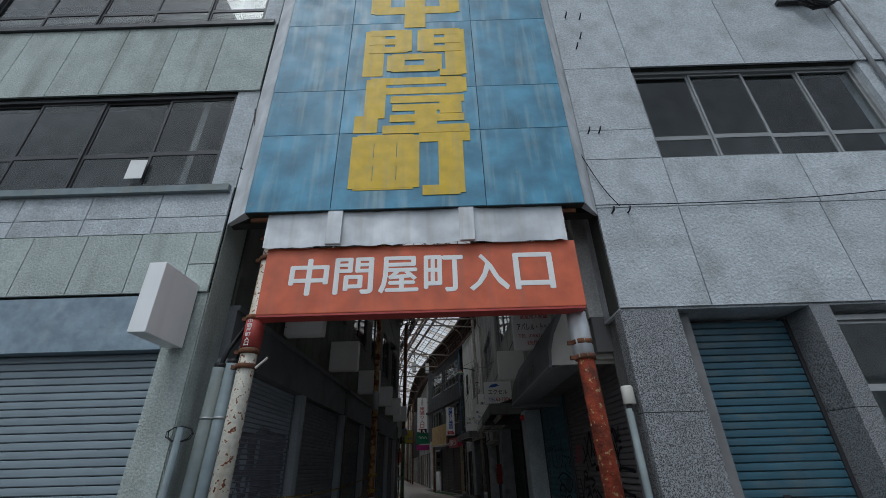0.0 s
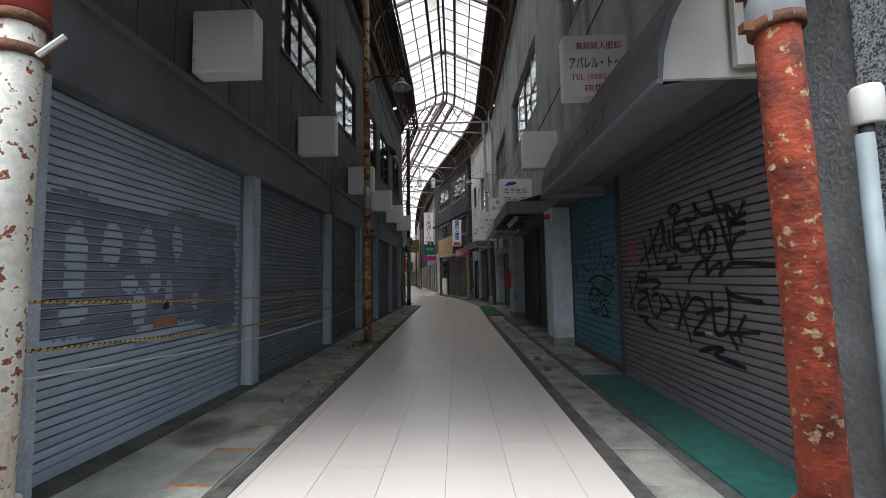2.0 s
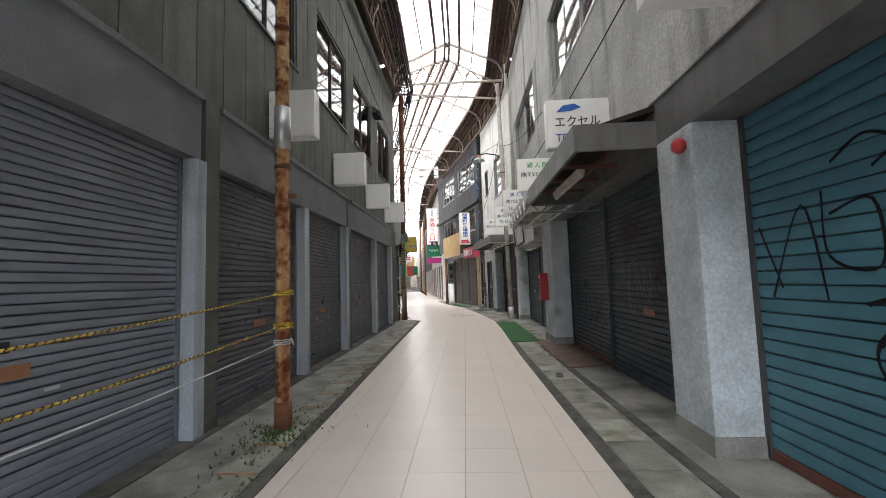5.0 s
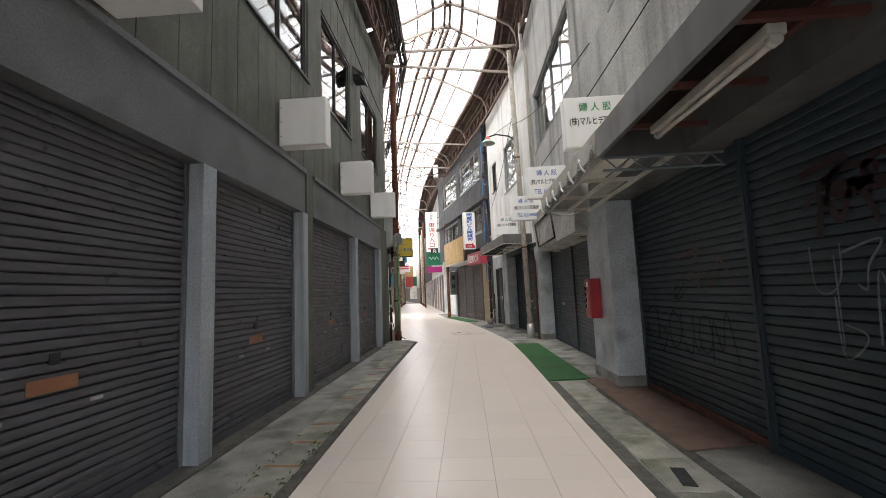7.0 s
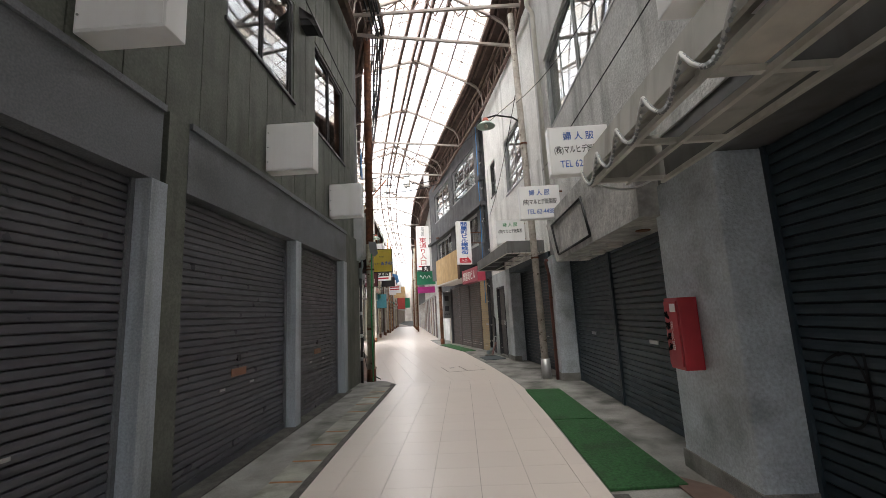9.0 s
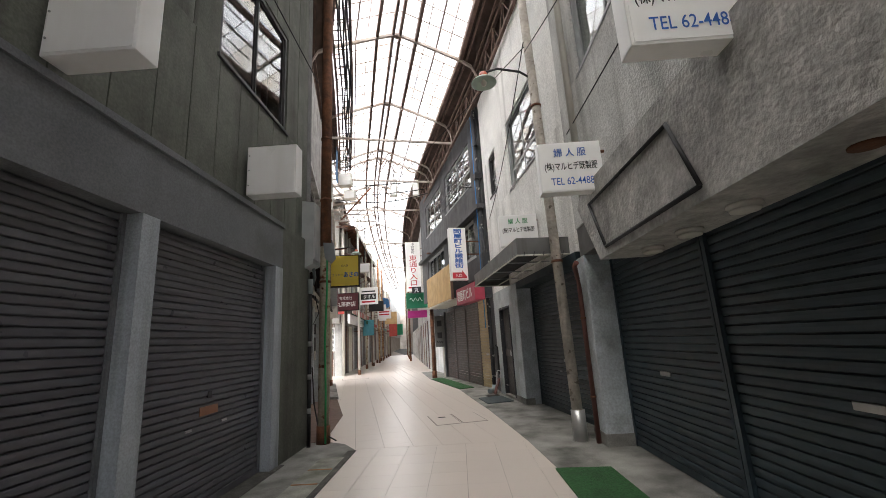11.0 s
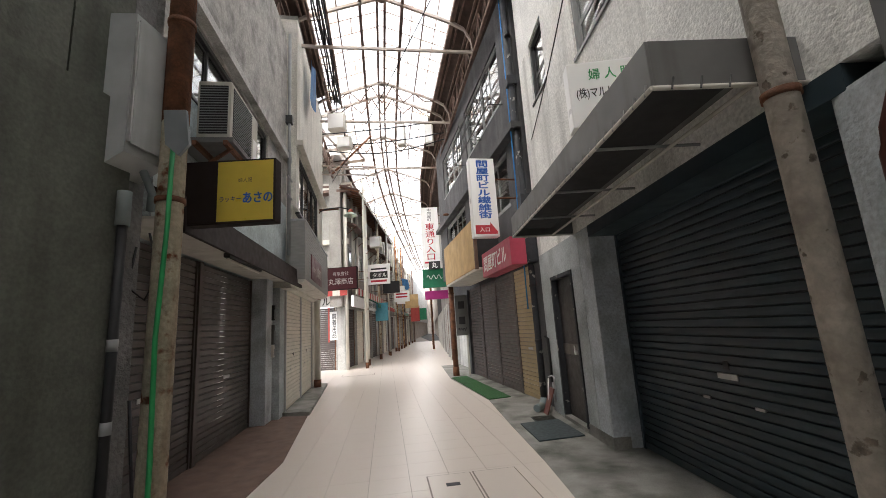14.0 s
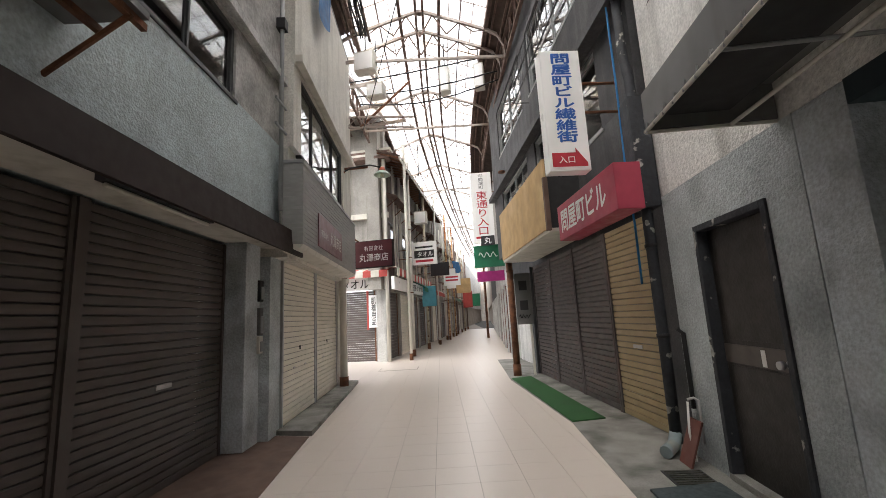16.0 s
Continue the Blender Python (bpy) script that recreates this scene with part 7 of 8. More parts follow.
for i in range(0, 6, 2):
    part("tape_band", cyl(bm_new(), (0, 0, 0.5 + i * 0.26), (0, 0, 0.58 + i * 0.26), 0.034, n=10), "frame_grey", t)
solid("cable", tube(bm_new(), [(-2.6, 22.9, 2.4), (-2.55, 22.95, 2.1), (-2.65, 22.95, 1.9), (-2.75, 22.9, 2.0), (-2.7, 22.9, 2.3)], 0.009, 5), "black", "loose black cable on the wall", "cable", kind="")
solid("cable", tube(bm_new(), [(-2.62, 22.85, 1.2), (-2.6, 22.9, 0.6), (-2.5, 22.85, 0.2), (-2.2, 22.8, 0.05)], 0.012, 5), "black", "loose black cable on the wall", "cable", kind="")
t = thing("air_conditioner", "dusty outdoor air conditioner unit on a bracket", "air conditioner", L2.m(0.85, 0.84, 3.66))
part("case", box(bm_new(), -0.46, 0.46, -0.17, 0.17, 0.0, 0.66, 0.025), "offwhite", t)
part("side_grille", box(bm_new(), -0.472, -0.461, -0.14, 0.14, 0.05, 0.6), "black", t)
for i in range(18):
    part("grille_bar", box(bm_new(), -0.48, -0.472, -0.14, 0.14, 0.06 + i * 0.03, 0.068 + i * 0.03), "frame_grey", t)
part("fan_panel", box(bm_new(), -0.4, 0.2, -0.176, -0.171, 0.05, 0.61), "black", t)
for i in range(19):
    part("fan_bar", box(bm_new(), -0.4, 0.2, -0.182, -0.176, 0.06 + i * 0.03, 0.067 + i * 0.03), "frame_grey", t)
part("label_plate", box(bm_new(), 0.27, 0.4, -0.176, -0.17, 0.1, 0.34), "letter", t, "pale label plate")
part("base_tray", box(bm_new(), -0.52, 0.52, -0.22, 0.5, -0.07, -0.02), "fascia", t)
for y in (-0.16, 0.14):
    part("tray_rail", box(bm_new(), -0.56, 0.56, y - 0.02, y + 0.02, -0.12, -0.07), "rust", t)
for x in (-0.42, 0.42):
    part("bracket_arm", cyl(bm_new(), (x, -0.18, -0.1), (x, 0.36, -0.5), 0.02, n=6), "rust", t)
t = sign_box(Matrix.Translation((-2.82, 23.52, 2.93)) @ pose(0, 0, 0, 0, 0, 6), 0.84, 0.62, 0.14, "yellow clothing shop sign in a brown frame", face="yellowsign", edge="brown")
part("front_frame", box(bm_new(), 0.0, 0.3, -0.01, -0.002, -0.3, 0.3), "brown", t)
text("婦人服", "sh_brown", t, 0.56, -0.009, 0.1, 0.13, 0.045)
text("ラッキー", "navy", t, 0.425, -0.009, -0.08, 0.2, 0.05, bold=0.008)
heavy("あさの", "blue", t, 0.68, -0.009, -0.075, 0.27, 0.10, 0.004)
t = thing("awning", "dark brown sheet canopy with an unlit tube lamp", "awning", L2.m(2.6, 0.0))
part("canopy", prism(bm_new(), [(-0.5, 3.0), (-0.78, 2.9), (-0.8, 2.56), (-0.76, 2.56), (-0.74, 2.86), (-0.5, 2.94)], -2.6, 2.6), "brown", t)
part("soffit", box(bm_new(), -2.6, 2.6, -0.70, -0.02, 2.69, 2.716), "offwhite", t)
part("tube_housing", box(bm_new(), -0.9, 0.5, -0.58, -0.5, 2.63, 2.69, 0.008), "frame_dark", t)
part("tube_lamp", cyl(bm_new(), (-0.85, -0.54, 2.61), (0.45, -0.54, 2.61), 0.018, n=10), "tube", t, "unlit fluorescent tube")
for i, (z, mt, hh) in enumerate(((2.05, "black", 0.3), (1.62, "fascia", 0.38), (1.3, "offwhite", 0.24))):
    t = thing("electric_meter", "weathered electric meter box on the pillar", "meter", L2.m(4.86, 0.22, z - hh / 2))
    part("case", box(bm_new(), -0.09, 0.09, -0.12, 0.02, 0, hh, 0.012), mt, t)
    part("cover", box(bm_new(), -0.07, 0.07, -0.135, -0.121, 0.03, hh * 0.7, 0.01), "frame_grey", t)
t = thing("downpipe", "dark rain pipe beside the meters", "pipe", L2.m(4.95, 0.12))
part("pipe", tube(bm_new(), [(0, 0, 0), (0, 0, 2.7)], 0.05, 8), "black", t)
part("pipe_foot", tube(bm_new(), [(0, 0, 0.08), (0.02, -0.1, 0.03), (0.03, -0.18, 0.02)], 0.04, 8), "black", t)
t = thing("downpipe", "tall grey rain pipe with brackets", "pipe", L2.m(4.75, 0.62))
part("pipe", tube(bm_new(), [(0, 0, 3.2), (0, 0, 8.3)], 0.035, 8), "frame_grey", t)
part("hopper", box(bm_new(), -0.07, 0.07, -0.07, 0.07, 6.1, 6.28, 0.01), "black", t)
for z in (4.4, 4.8):
    part("bracket_arm", box(bm_new(), -0.3, 0.1, -0.05, -0.02, z, z + 0.03), "frame_grey", t)
bt = bm_new()
for i in range(10):
    q = i / 9
    v0, v1 = bt.verts.new((0.9 * q, 0.04 * math.sin(9 * q), 0.0)), bt.verts.new((0.9 * q, 0.05 * math.cos(7 * q), -1.1 - 0.2 * math.sin(5 * q)))
    if i:
        bt.faces.new((last[0], v0, v1, last[1]))
    last = (v0, v1)
t = thing("blue_tarpaulin", "blue tarpaulin hanging under the roof edge", "tarpaulin", L3.m(0.6, 0.5, 8.5))
part("sheet", bt, "bluetarp", t)

# fascia of the cream-shutter shop
t = thing("shop_fascia", "grey ribbed shop fascia with brown sign panel", "fascia", L3.m(1.65, 0.2))
part("body", box(bm_new(), -2.2, 2.2, -0.3, 0.0, 2.70, 3.92, 0.012), "tilebox", t)
part("top_cap", box(bm_new(), -2.22, 2.22, -0.32, 0.0, 3.92, 3.97, 0.008), "frame_grey", t)
rib_me = mesh_of(box(bm_new(), -2.205, 2.205, -0.306, -0.0, 0.004, 0.05), "cladding_strip", "tilebox")
for i in range(17):
    part("cladding_strip", rib_me, "", t, m=Matrix.Translation((0, 0, 2.74 + i * 0.067)))
part("soffit", prism(bm_new(), [(-0.3, 2.698), (-0.26, 2.64), (0.0, 2.60), (0.0, 2.698)], -2.18, 2.18), "offwhite", t)
part("sign_panel", box(bm_new(), -1.38, 0.46, -0.325, -0.307, 2.80, 3.36, 0.005), "maroon", t)
text("丸澤商店", "offwhite", t, -0.1, -0.327, 3.08, 0.95, 0.26, bold=0.008)
text("有限會社", "offwhite", t, -0.98, -0.327, 3.06, 0.5, 0.12)

# signs over the side street
t = sign_box(Matrix.Translation((-5.5, 33.5, 3.37)), 1.12, 0.76, 0.15, "maroon company sign with white lettering", face="maroon", edge="brown")
bracket(t, 0.0, 0.1, 0.15, 0.26, "rust")
part("hanger", cyl(bm_new(), (0.1, 0.07, 0.38), (0.1, -1.0, 0.5), 0.02, n=6), "rust", t)
text("有限會社", "letter", t, 0.56, -0.007, 0.16, 0.55, 0.14)
text("丸澤商店", "letter", t, 0.56, -0.007, -0.1, 0.86, 0.22, bold=0.01)
t = thing("shop_sign", "white towel shop sign on the corner", "sign", corner @ Matrix.Translation((-1.4, -0.08, 2.98)))
part("board", box(bm_new(), -1.0, 1.45, 0, 0.08, -0.24, 0.24, 0.01), "white", t)
text("タオル", "ink", t, 0.1, -0.006, 0.0, 1.15, 0.36, bold=0.01)
part("dark_plate", box(bm_new(), 1.0, 1.3, -0.012, 0, -0.22, 0.22), "ink", t)
t = thing("shop_banner", "white vertical banner with black characters", "sign", corner @ Matrix.Translation((-0.42, -0.07, 1.9)))
part("board", box(bm_new(), -0.34, 0.34, 0, 0.05, -0.62, 0.62, 0.008), "white", t)
text("肌着用品", "ink", t, -0.14, -0.004, 0, 0.2, 1.05, bold=0.01, vertical=True)
text("寝装品", "ink", t, 0.14, -0.004, 0.1, 0.2, 0.85, bold=0.01, vertical=True)
part("red_edge", box(bm_new(), -0.42, -0.35, 0, 0.05, -0.7, 0.8), "redstripe", t)
t = thing("awning", "red and white striped corner awning", "awning", L4.m(3.5, 0.0))
for i in range(22):
    part("stripe", prism(bm_new(), [(0, 3.75), (-0.75, 3.45), (-0.75, 3.15), (-0.73, 3.15), (-0.73, 3.43), (0, 3.72)], -3.9 + i * 0.35, -3.9 + (i + 1) * 0.35), "redstripe" if i % 2 else "offwhite", t)
part("name_board", box(bm_new(), -3.9, 3.5, -0.62, -0.5, 2.65, 3.12, 0.01), "white", t, "white name board with black lettering")
text("安藤タオル", "ink", t, 0.4, -0.63, 2.9, 2.6, 0.3, bold=0.008)
t = thing("awning", "red and white striped awning on the corner's side", "awning", corner)
for i in range(9):
    part("stripe", prism(bm_new(), [(0, 3.55), (-0.6, 3.4), (-0.6, 3.16), (-0.58, 3.16), (-0.58, 3.38), (0, 3.52)], -2.7 + i * 0.32, -2.7 + (i + 1) * 0.32), "offwhite" if i % 2 else "redstripe", t)
t = thing("drain_pipe", "cream drain pipe down the corner wall", "pipe", corner @ Matrix.Translation((0.08, -0.3, 0)))
part("pipe", tube(bm_new(), [(0, 0, 0.0), (0, 0, 8.2)], 0.07, 10), "offwhite", t)
for z in (4.4, 5.6, 7.0):
    part("pipe_clip", cyl(bm_new(), (0, 0, z), (0, 0, z + 0.04), 0.055, n=8), "rust", t)
t = thing("roof_eave", "rusty corrugated eave with close rafters on the corner house", "eave", L4.m(6.0, 0.0, 7.75))
cor = bm_new()
line = [(x, 0.02 * math.cos(i * math.pi)) for i, x in enumerate([-6.2 + 0.1 * j for j in range(124)])]
for (xa, za), (xb, zb) in zip(line, line[1:]):
    cor.faces.new([cor.verts.new(p) for p in ((xa, -0.95, za + 0.1), (xb, -0.95, zb + 0.1), (xb, 0.0, zb + 0.42), (xa, 0.0, za + 0.42))])
part("corrugated_sheet", cor, "roofsteel", t, "brown corrugated sheet")
for i in range(31):
    part("rafter", prism(bm_new(), [(-0.92, 0.0), (0.0, 0.3), (0.0, 0.36), (-0.92, 0.06)], -6.1 + i * 0.4, -6.05 + i * 0.4), "rust", t)
part("fascia_board", box(bm_new(), -6.2, 6.1, -0.94, -0.9, -0.06, 0.06), "offwhite", t, "pale eave board")
t = thing("roof_eave", "pale layered eave over the side street", "eave", corner @ Matrix.Translation((0, 0, 7.9)))
for j in range(4):
    part("eave_board", box(bm_new(), -6.0, 0.35, -0.5 + 0.1 * j, 0.0, 0.14 * j, 0.14 * j + 0.12), "offwhite" if j % 2 else "roofsteel", t)
t = thing("lattice_beam", "pale steel lattice beam between arcade posts", "beam", Matrix.Translation((-6.8, 32.35, 6.85)) @ pose(0, 0, 0, 0, 0, 18))
for z in (0.0, 0.3):
    part("chord", box(bm_new(), 0.0, 3.4, -0.025, 0.025, z - 0.02, z + 0.02), "ribsteel", t)
for i in range(11):
    x = 0.02 + i * 0.3
    part("web", cyl(bm_new(), (x, 0, 0.0 if i % 2 else 0.3), (x + 0.3, 0, 0.3 if i % 2 else 0.0), 0.014, n=5), "ribsteel", t)
part("brace", cyl(bm_new(), (1.9, 0, 0.0), (3.3, 0.9, 1.9), 0.04, n=6), "rust", t, "rusty diagonal brace")
t = thing("cloth_banner", "blue cloth hanging by a far post", "banner", Matrix.Translation((-6.7, 52.0, 5.0)))
part("cloth", prism(bm_new(), [(0, 0.5), (0.5, 0.35), (0.62, -0.3), (0.4, -0.45), (0.1, -0.3)], -0.02, 0.02, 1), "bluetarp", t)
for u, w_ in ((0.5, 0.95), (8.6, 0.9), (13.0, 0.95), (17.5, 0.9)):
    t = thing("shop_pole", "yellowed rusty pole by a far shop front", "post", L4.m(u, w_))
    part("shaft", cyl(bm_new(), (0, 0, 0), (0, 0, 8.6), 0.06, n=10), "rustorange" if u > 10 else "offwhite", t)
    part("foot", cyl(bm_new(), (0, 0, 0), (0, 0, 0.25), 0.075, n=10), "rust", t)
for u, zz in ((2.2, 6.4), (6.6, 6.2), (11.0, 6.5), (15.5, 6.3), (20.0, 6.4)):
    t = thing("lean_to", "rusty brown sheet eave on a far wall", "eave", L4.m(u, 0.0, zz))
    part("sheet", prism(bm_new(), [(0, 0.3), (-0.6, 0.06), (-0.6, 0.02), (0, 0.24)], -1.7, 1.7), "roofsteel", t)
    for x in (-1.4, 0.0, 1.4):
        part("strut", cyl(bm_new(), (x, -0.55, 0.04), (x, 0.0, -0.4), 0.02, n=5), "rust", t)
t = sign_box(Matrix.Translation((-5.95, 40.2, 4.35)), 1.1, 1.0, 0.15, "white shop sign with black band")
part("black_band", box(bm_new(), 0.1, 1.0, -0.008, -0.003, -0.22, 0.12), "ink", t)
text("タオル", "letter", t, 0.6, -0.012, -0.05, 0.7, 0.22, bold=0.008)
bracket(t, 0.05, 0, 0.15, -1.0)
part("text_bar", box(bm_new(), 0.15, 0.95, -0.008, -0.003, 0.22, 0.3), "ink", t)
part("text_bar", box(bm_new(), 0.15, 0.95, -0.008, -0.003, -0.4, -0.3), "red", t)
rnd = random.Random(11)
far = [(-6.3, 44.5, 4.1, 1.0, 0.7, "ink", "dark blank far sign"), (-6.2, 47, 3.7, 1.0, 0.7, "white", "white far sign with red bars"), (-6.6, 49.5, 4.0, 0.6, 1.3, "white", "white upright far sign"), (-6.4, 43.0, 2.6, 0.7, 1.0, "cyan", "pale blue far banner"), (-6.9, 54, 3.8, 1.1, 1.1, "ply", "ochre round far sign"), (-7.2, 58, 2.9, 0.8, 1.4, "redstripe", "plain red banner by a far shop"), (-7.4, 63, 3.0, 0.9, 1.2, "greensign", "plain green banner by a far shop")]
for x, y, z, w, h, mt, lab in far:
    t = sign_box(Matrix.Translation((x, y, z)), w, h, 0.15, lab, face=mt, edge="brown" if mt == "ink" else mt)
    bracket(t, 0.05, 0, 0.15, -1.3)
    if mt == "white":
        for dz in (0.15, -0.12):
            part("text_bar", box(bm_new(), 0.12, w - 0.12, -0.008, -0.003, dz * h, dz * h + 0.1), "red", t)
for i in range(9):
    u = 2.0 + i * 3.7
    t = street_post(*(L4.frame @ Vector((u, -0.75, 0)))[:2], 8.4, 0.07, ("offwhite", "pipe_green", "roofsteel")[i % 3], "weathered arcade post by a far shop")
    t["group"] = "arcade posts along the far shops"
for i in range(5):
    u = 13.6 + i * 4.2
    t = street_post(*(R4.frame @ Vector((-u, -0.75, 0)))[:2], 8.4, 0.07, ("rust", "pipe_green", "offwhite")[i % 3], "weathered arcade post by a far shop")
    t["group"] = "arcade posts along the far shops"
for i in range(8):
    u = 6.0 + i * 4.0
    t = thing("awning", ("faded green", "faded red", "cream", "grey")[i % 4] + " shop awning far down the arcade", "awning", L4.m(u, 0.0))
    part("canvas", prism(bm_new(), [(0, 3.5), (-0.9, 3.0), (-0.9, 2.8), (-0.87, 2.8), (-0.87, 2.98), (0, 3.45)], -1.6, 1.6), ("greensign", "redstripe", "offwhite", "fascia")[i % 4], t)
    t = thing("air_conditioner", "outdoor air conditioner on a far wall", "air conditioner", L4.m(u + 1.6, 0.25, 4.4))
    part("case", box(bm_new(), -0.4, 0.4, -0.15, 0.15, 0, 0.55, 0.02), "offwhite", t)
    part("fan_grille", lathe(bm_new(), [(0.2, 0.0), (0.2, 0.012), (0.02, 0.012)], 16), "frame_grey", t, m=pose(-0.1, -0.152, 0.28, 90, 0, 0))
pw = bm_new()
for i in range(26):
    u = rnd.uniform(0.3, 30)
    p = L4.frame @ Vector((u, -rnd.uniform(0.06, 0.2), 0))
    tube(pw, [(p.x, p.y, rnd.uniform(2.7, 3.4)), (p.x, p.y, rnd.uniform(6.5, 9))], rnd.uniform(0.025, 0.06), 6)
solid("far_pipes", pw, "offwhite", "clutter of pipes on the far left walls", "pipe", kind="stuff")
# Solid wall added to close the view where the street ends in daylight.
solid("backdrop", box(bm_new(), -40, 20, 128, 129, -0.1, 14), "farbright", "brownish backdrop wall in place of the bright street end", "backdrop")

# ---- right side at the bend ----
t = thing("steel_door", "closed dark brown steel door in a rough frame", "door", R2.m(4.88, -0.08))
part("door_leaf", box(bm_new(), -0.46, 0.46, 0.0, 0.04, 0.06, 2.22, 0.004), "doorbrown", t)
part("lower_panel", box(bm_new(), -0.38, 0.38, -0.012, 0.0, 0.16, 1.0, 0.006), "doorbrown", t)
part("upper_panel", box(bm_new(), -0.38, 0.38, -0.012, 0.0, 1.22, 2.12, 0.006), "doorbrown", t)
part("mid_rail", box(bm_new(), -0.44, 0.44, -0.016, 0.0, 1.02, 1.18, 0.005), "railbrown", t, "worn brown lock rail")
part("door_handle", lathe(bm_new(), [(0.03, 0.0), (0.03, 0.02), (0.014, 0.03), (0.014, 0.05), (0.032, 0.06), (0.03, 0.09)], 16), "alu", t, "round metal door knob", m=pose(0.38, -0.016, 1.08, 90, 0, 0))
part("tape", box(bm_new(), 0.06, 0.11, -0.019, -0.016, 1.03, 1.16), "letter", t, "white sticker")
part("door_sill", box(bm_new(), -0.52, 0.52, -0.1, 0.05, 0.0, 0.06, 0.008), "concrete", t)
for x0, x1, z0, z1 in ((-0.52, -0.46, 0.06, 2.28), (0.46, 0.52, 0.06, 2.28), (-0.46, 0.46, 2.22, 2.28)):
    part("door_frame", box(bm_new(), x0, x1, -0.1, 0.05, z0, z1, 0.008), "peel", t, "rough dark peeling frame")
t = thing("water_tap", "outdoor tap and pipe on the wall", "tap", R2.m(5.75, 0.03))
part("pipe", tube(bm_new(), [(0, 0, 0.2), (0, 0, 0.6), (-0.03, -0.03, 0.62), (-0.06, -0.08, 0.6)], 0.014, 6), "alu", t)
part("vent_pipe", tube(bm_new(), [(-0.12, 0, 0.5), (-0.12, 0, 1.25), (-0.12, -0.06, 1.3)], 0.025, 6), "black", t, "dark vent pipe")
part("hose", tube(bm_new(), [(-0.06, -0.08, 0.58), (-0.02, -0.12, 0.3), (0.05, -0.12, 0.05)], 0.012, 6), "whiterope", t)
t = thing("leaning_board", "brick-red board leaning on the pipe", "board", R2.m(5.75, 0.12))
part("sheet", prism(bm_new(), [(-0.12, 0.01), (-0.1, 0.01), (0.05, 0.42), (0.03, 0.42)], -0.12, 0.12), "brownpipe", t)
t = thing("drain_grating", "dark steel drain grating", "grating", R2.m(5.25, 0.35))
part("frame", box(bm_new(), -0.36, 0.36, -0.18, 0.18, 0.004, 0.012), "black", t)
for i in range(14):
    part("bar", box(bm_new(), -0.33 + i * 0.05, -0.318 + i * 0.05, -0.16, 0.16, 0.012, 0.02), "kerb", t)
t = thing("downpipe", "dark drainpipe with peeling paint and blue hose", "pipe", R2.m(6.12, 0.14))
part("pipe", tube(bm_new(), [(0, 0, 0.1), (0.02, 0, 1.4), (0.03, 0, 2.5), (0.03, 0, 4.3), (0.0, 0, 4.4), (-0.06, 0, 4.6), (-0.06, 0, 8.8)], 0.06, 10), "peel", t)
part("pipe_box", box(bm_new(), -0.14, 0.16, -0.1, 0.12, 2.65, 4.0, 0.02), "peel", t, "peeling boxed pipe")
part("pipe_foot", tube(bm_new(), [(0, 0, 0.2), (0.05, -0.05, 0.1), (0.2, -0.2, 0.07)], 0.065, 10), "galv", t)
part("hopper", box(bm_new(), -0.16, 0.04, -0.1, 0.1, 6.4, 6.6, 0.01), "peel", t)
part("blue_hose", tube(bm_new(), [(-0.12, -0.1, 1.8), (-0.1, -0.1, 2.5), (-0.16, -0.1, 3.2), (-0.12, -0.1, 4.2), (-0.18, -0.08, 5.5), (-0.14, -0.08, 8.6)], 0.014, 6), "bluecord", t, "bright blue hose")
for z in (1.2, 2.2, 5.4, 7.5):
    part("pipe_clip", cyl(bm_new(), (0.02, 0, z), (0.02, 0, z + 0.04), 0.07, n=10), "black", t)
t = sign_box(R3.facing(0.15, 1.30, 4.05), 0.52, 1.62, 0.2, "white upright building sign with blue lettering")
heavy("問屋町ビル繊維街", "blue", t, 0.26, -0.007, 0.16, 0.26, 1.2, 0.007, vertical=True)
part("red_arrow", prism(bm_new(), [(0.04, -0.76), (0.48, -0.76), (0.48, -0.71), (0.34, -0.52), (0.34, -0.58), (0.04, -0.58)], -0.008, -0.004, 1), "red", t, "red arrow shape")
text("入口", "letter", t, 0.22, -0.011, -0.67, 0.2, 0.09, bold=0.008)
bracket(t, 0.5, 0.2, 0.2, 0.5)
t = thing("building_sign", "faded crimson box sign with white lettering", "sign", R3.m(0.48, 0.52))
part("case", box(bm_new(), -0.95, 0.95, -0.30, 0.0, 2.58, 3.1, 0.012), "crimson", t)
heavy("問屋町ビル", "letter", t, -0.05, -0.304, 2.84, 1.5, 0.32, 0.009)
t = thing("plywood_canopy", "yellow plywood canopy front with a white soffit", "canopy", R3.m(3.95, 0.0))
part("front_panel", box(bm_new(), -2.0, 2.0, -0.82, -0.78, 2.9, 4.1, 0.006), "ply", t)
part("soffit", box(bm_new(), -2.0, 2.0, -0.8, -0.0, 2.84, 2.9), "offwhite", t)
# One end near-black, the other end and the front in plywood.
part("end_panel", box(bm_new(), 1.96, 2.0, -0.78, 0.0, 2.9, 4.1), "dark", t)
part("end_panel", box(bm_new(), -2.0, -1.96, -0.78, 0.0, 2.9, 4.1), "ply", t)
part("wood_batten", box(bm_new(), 2.01, 2.08, -0.86, -0.78, 2.85, 3.75, 0.008), "board", t, "brown batten")
t = thing("balcony_rail", "dark steel balcony rail under upper windows", "rail", R3.m(2.6, 0.22))
for z in (6.45, 6.85, 7.2):
    part("bar", cyl(bm_new(), (-1.8, -0.35, z), (1.8, -0.35, z), 0.016, n=6), "frame_dark", t)
for i in range(13):
    part("baluster", cyl(bm_new(), (-1.8 + i * 0.3, -0.35, 6.45), (-1.8 + i * 0.3, -0.35, 7.2), 0.01, n=5), "frame_dark", t)
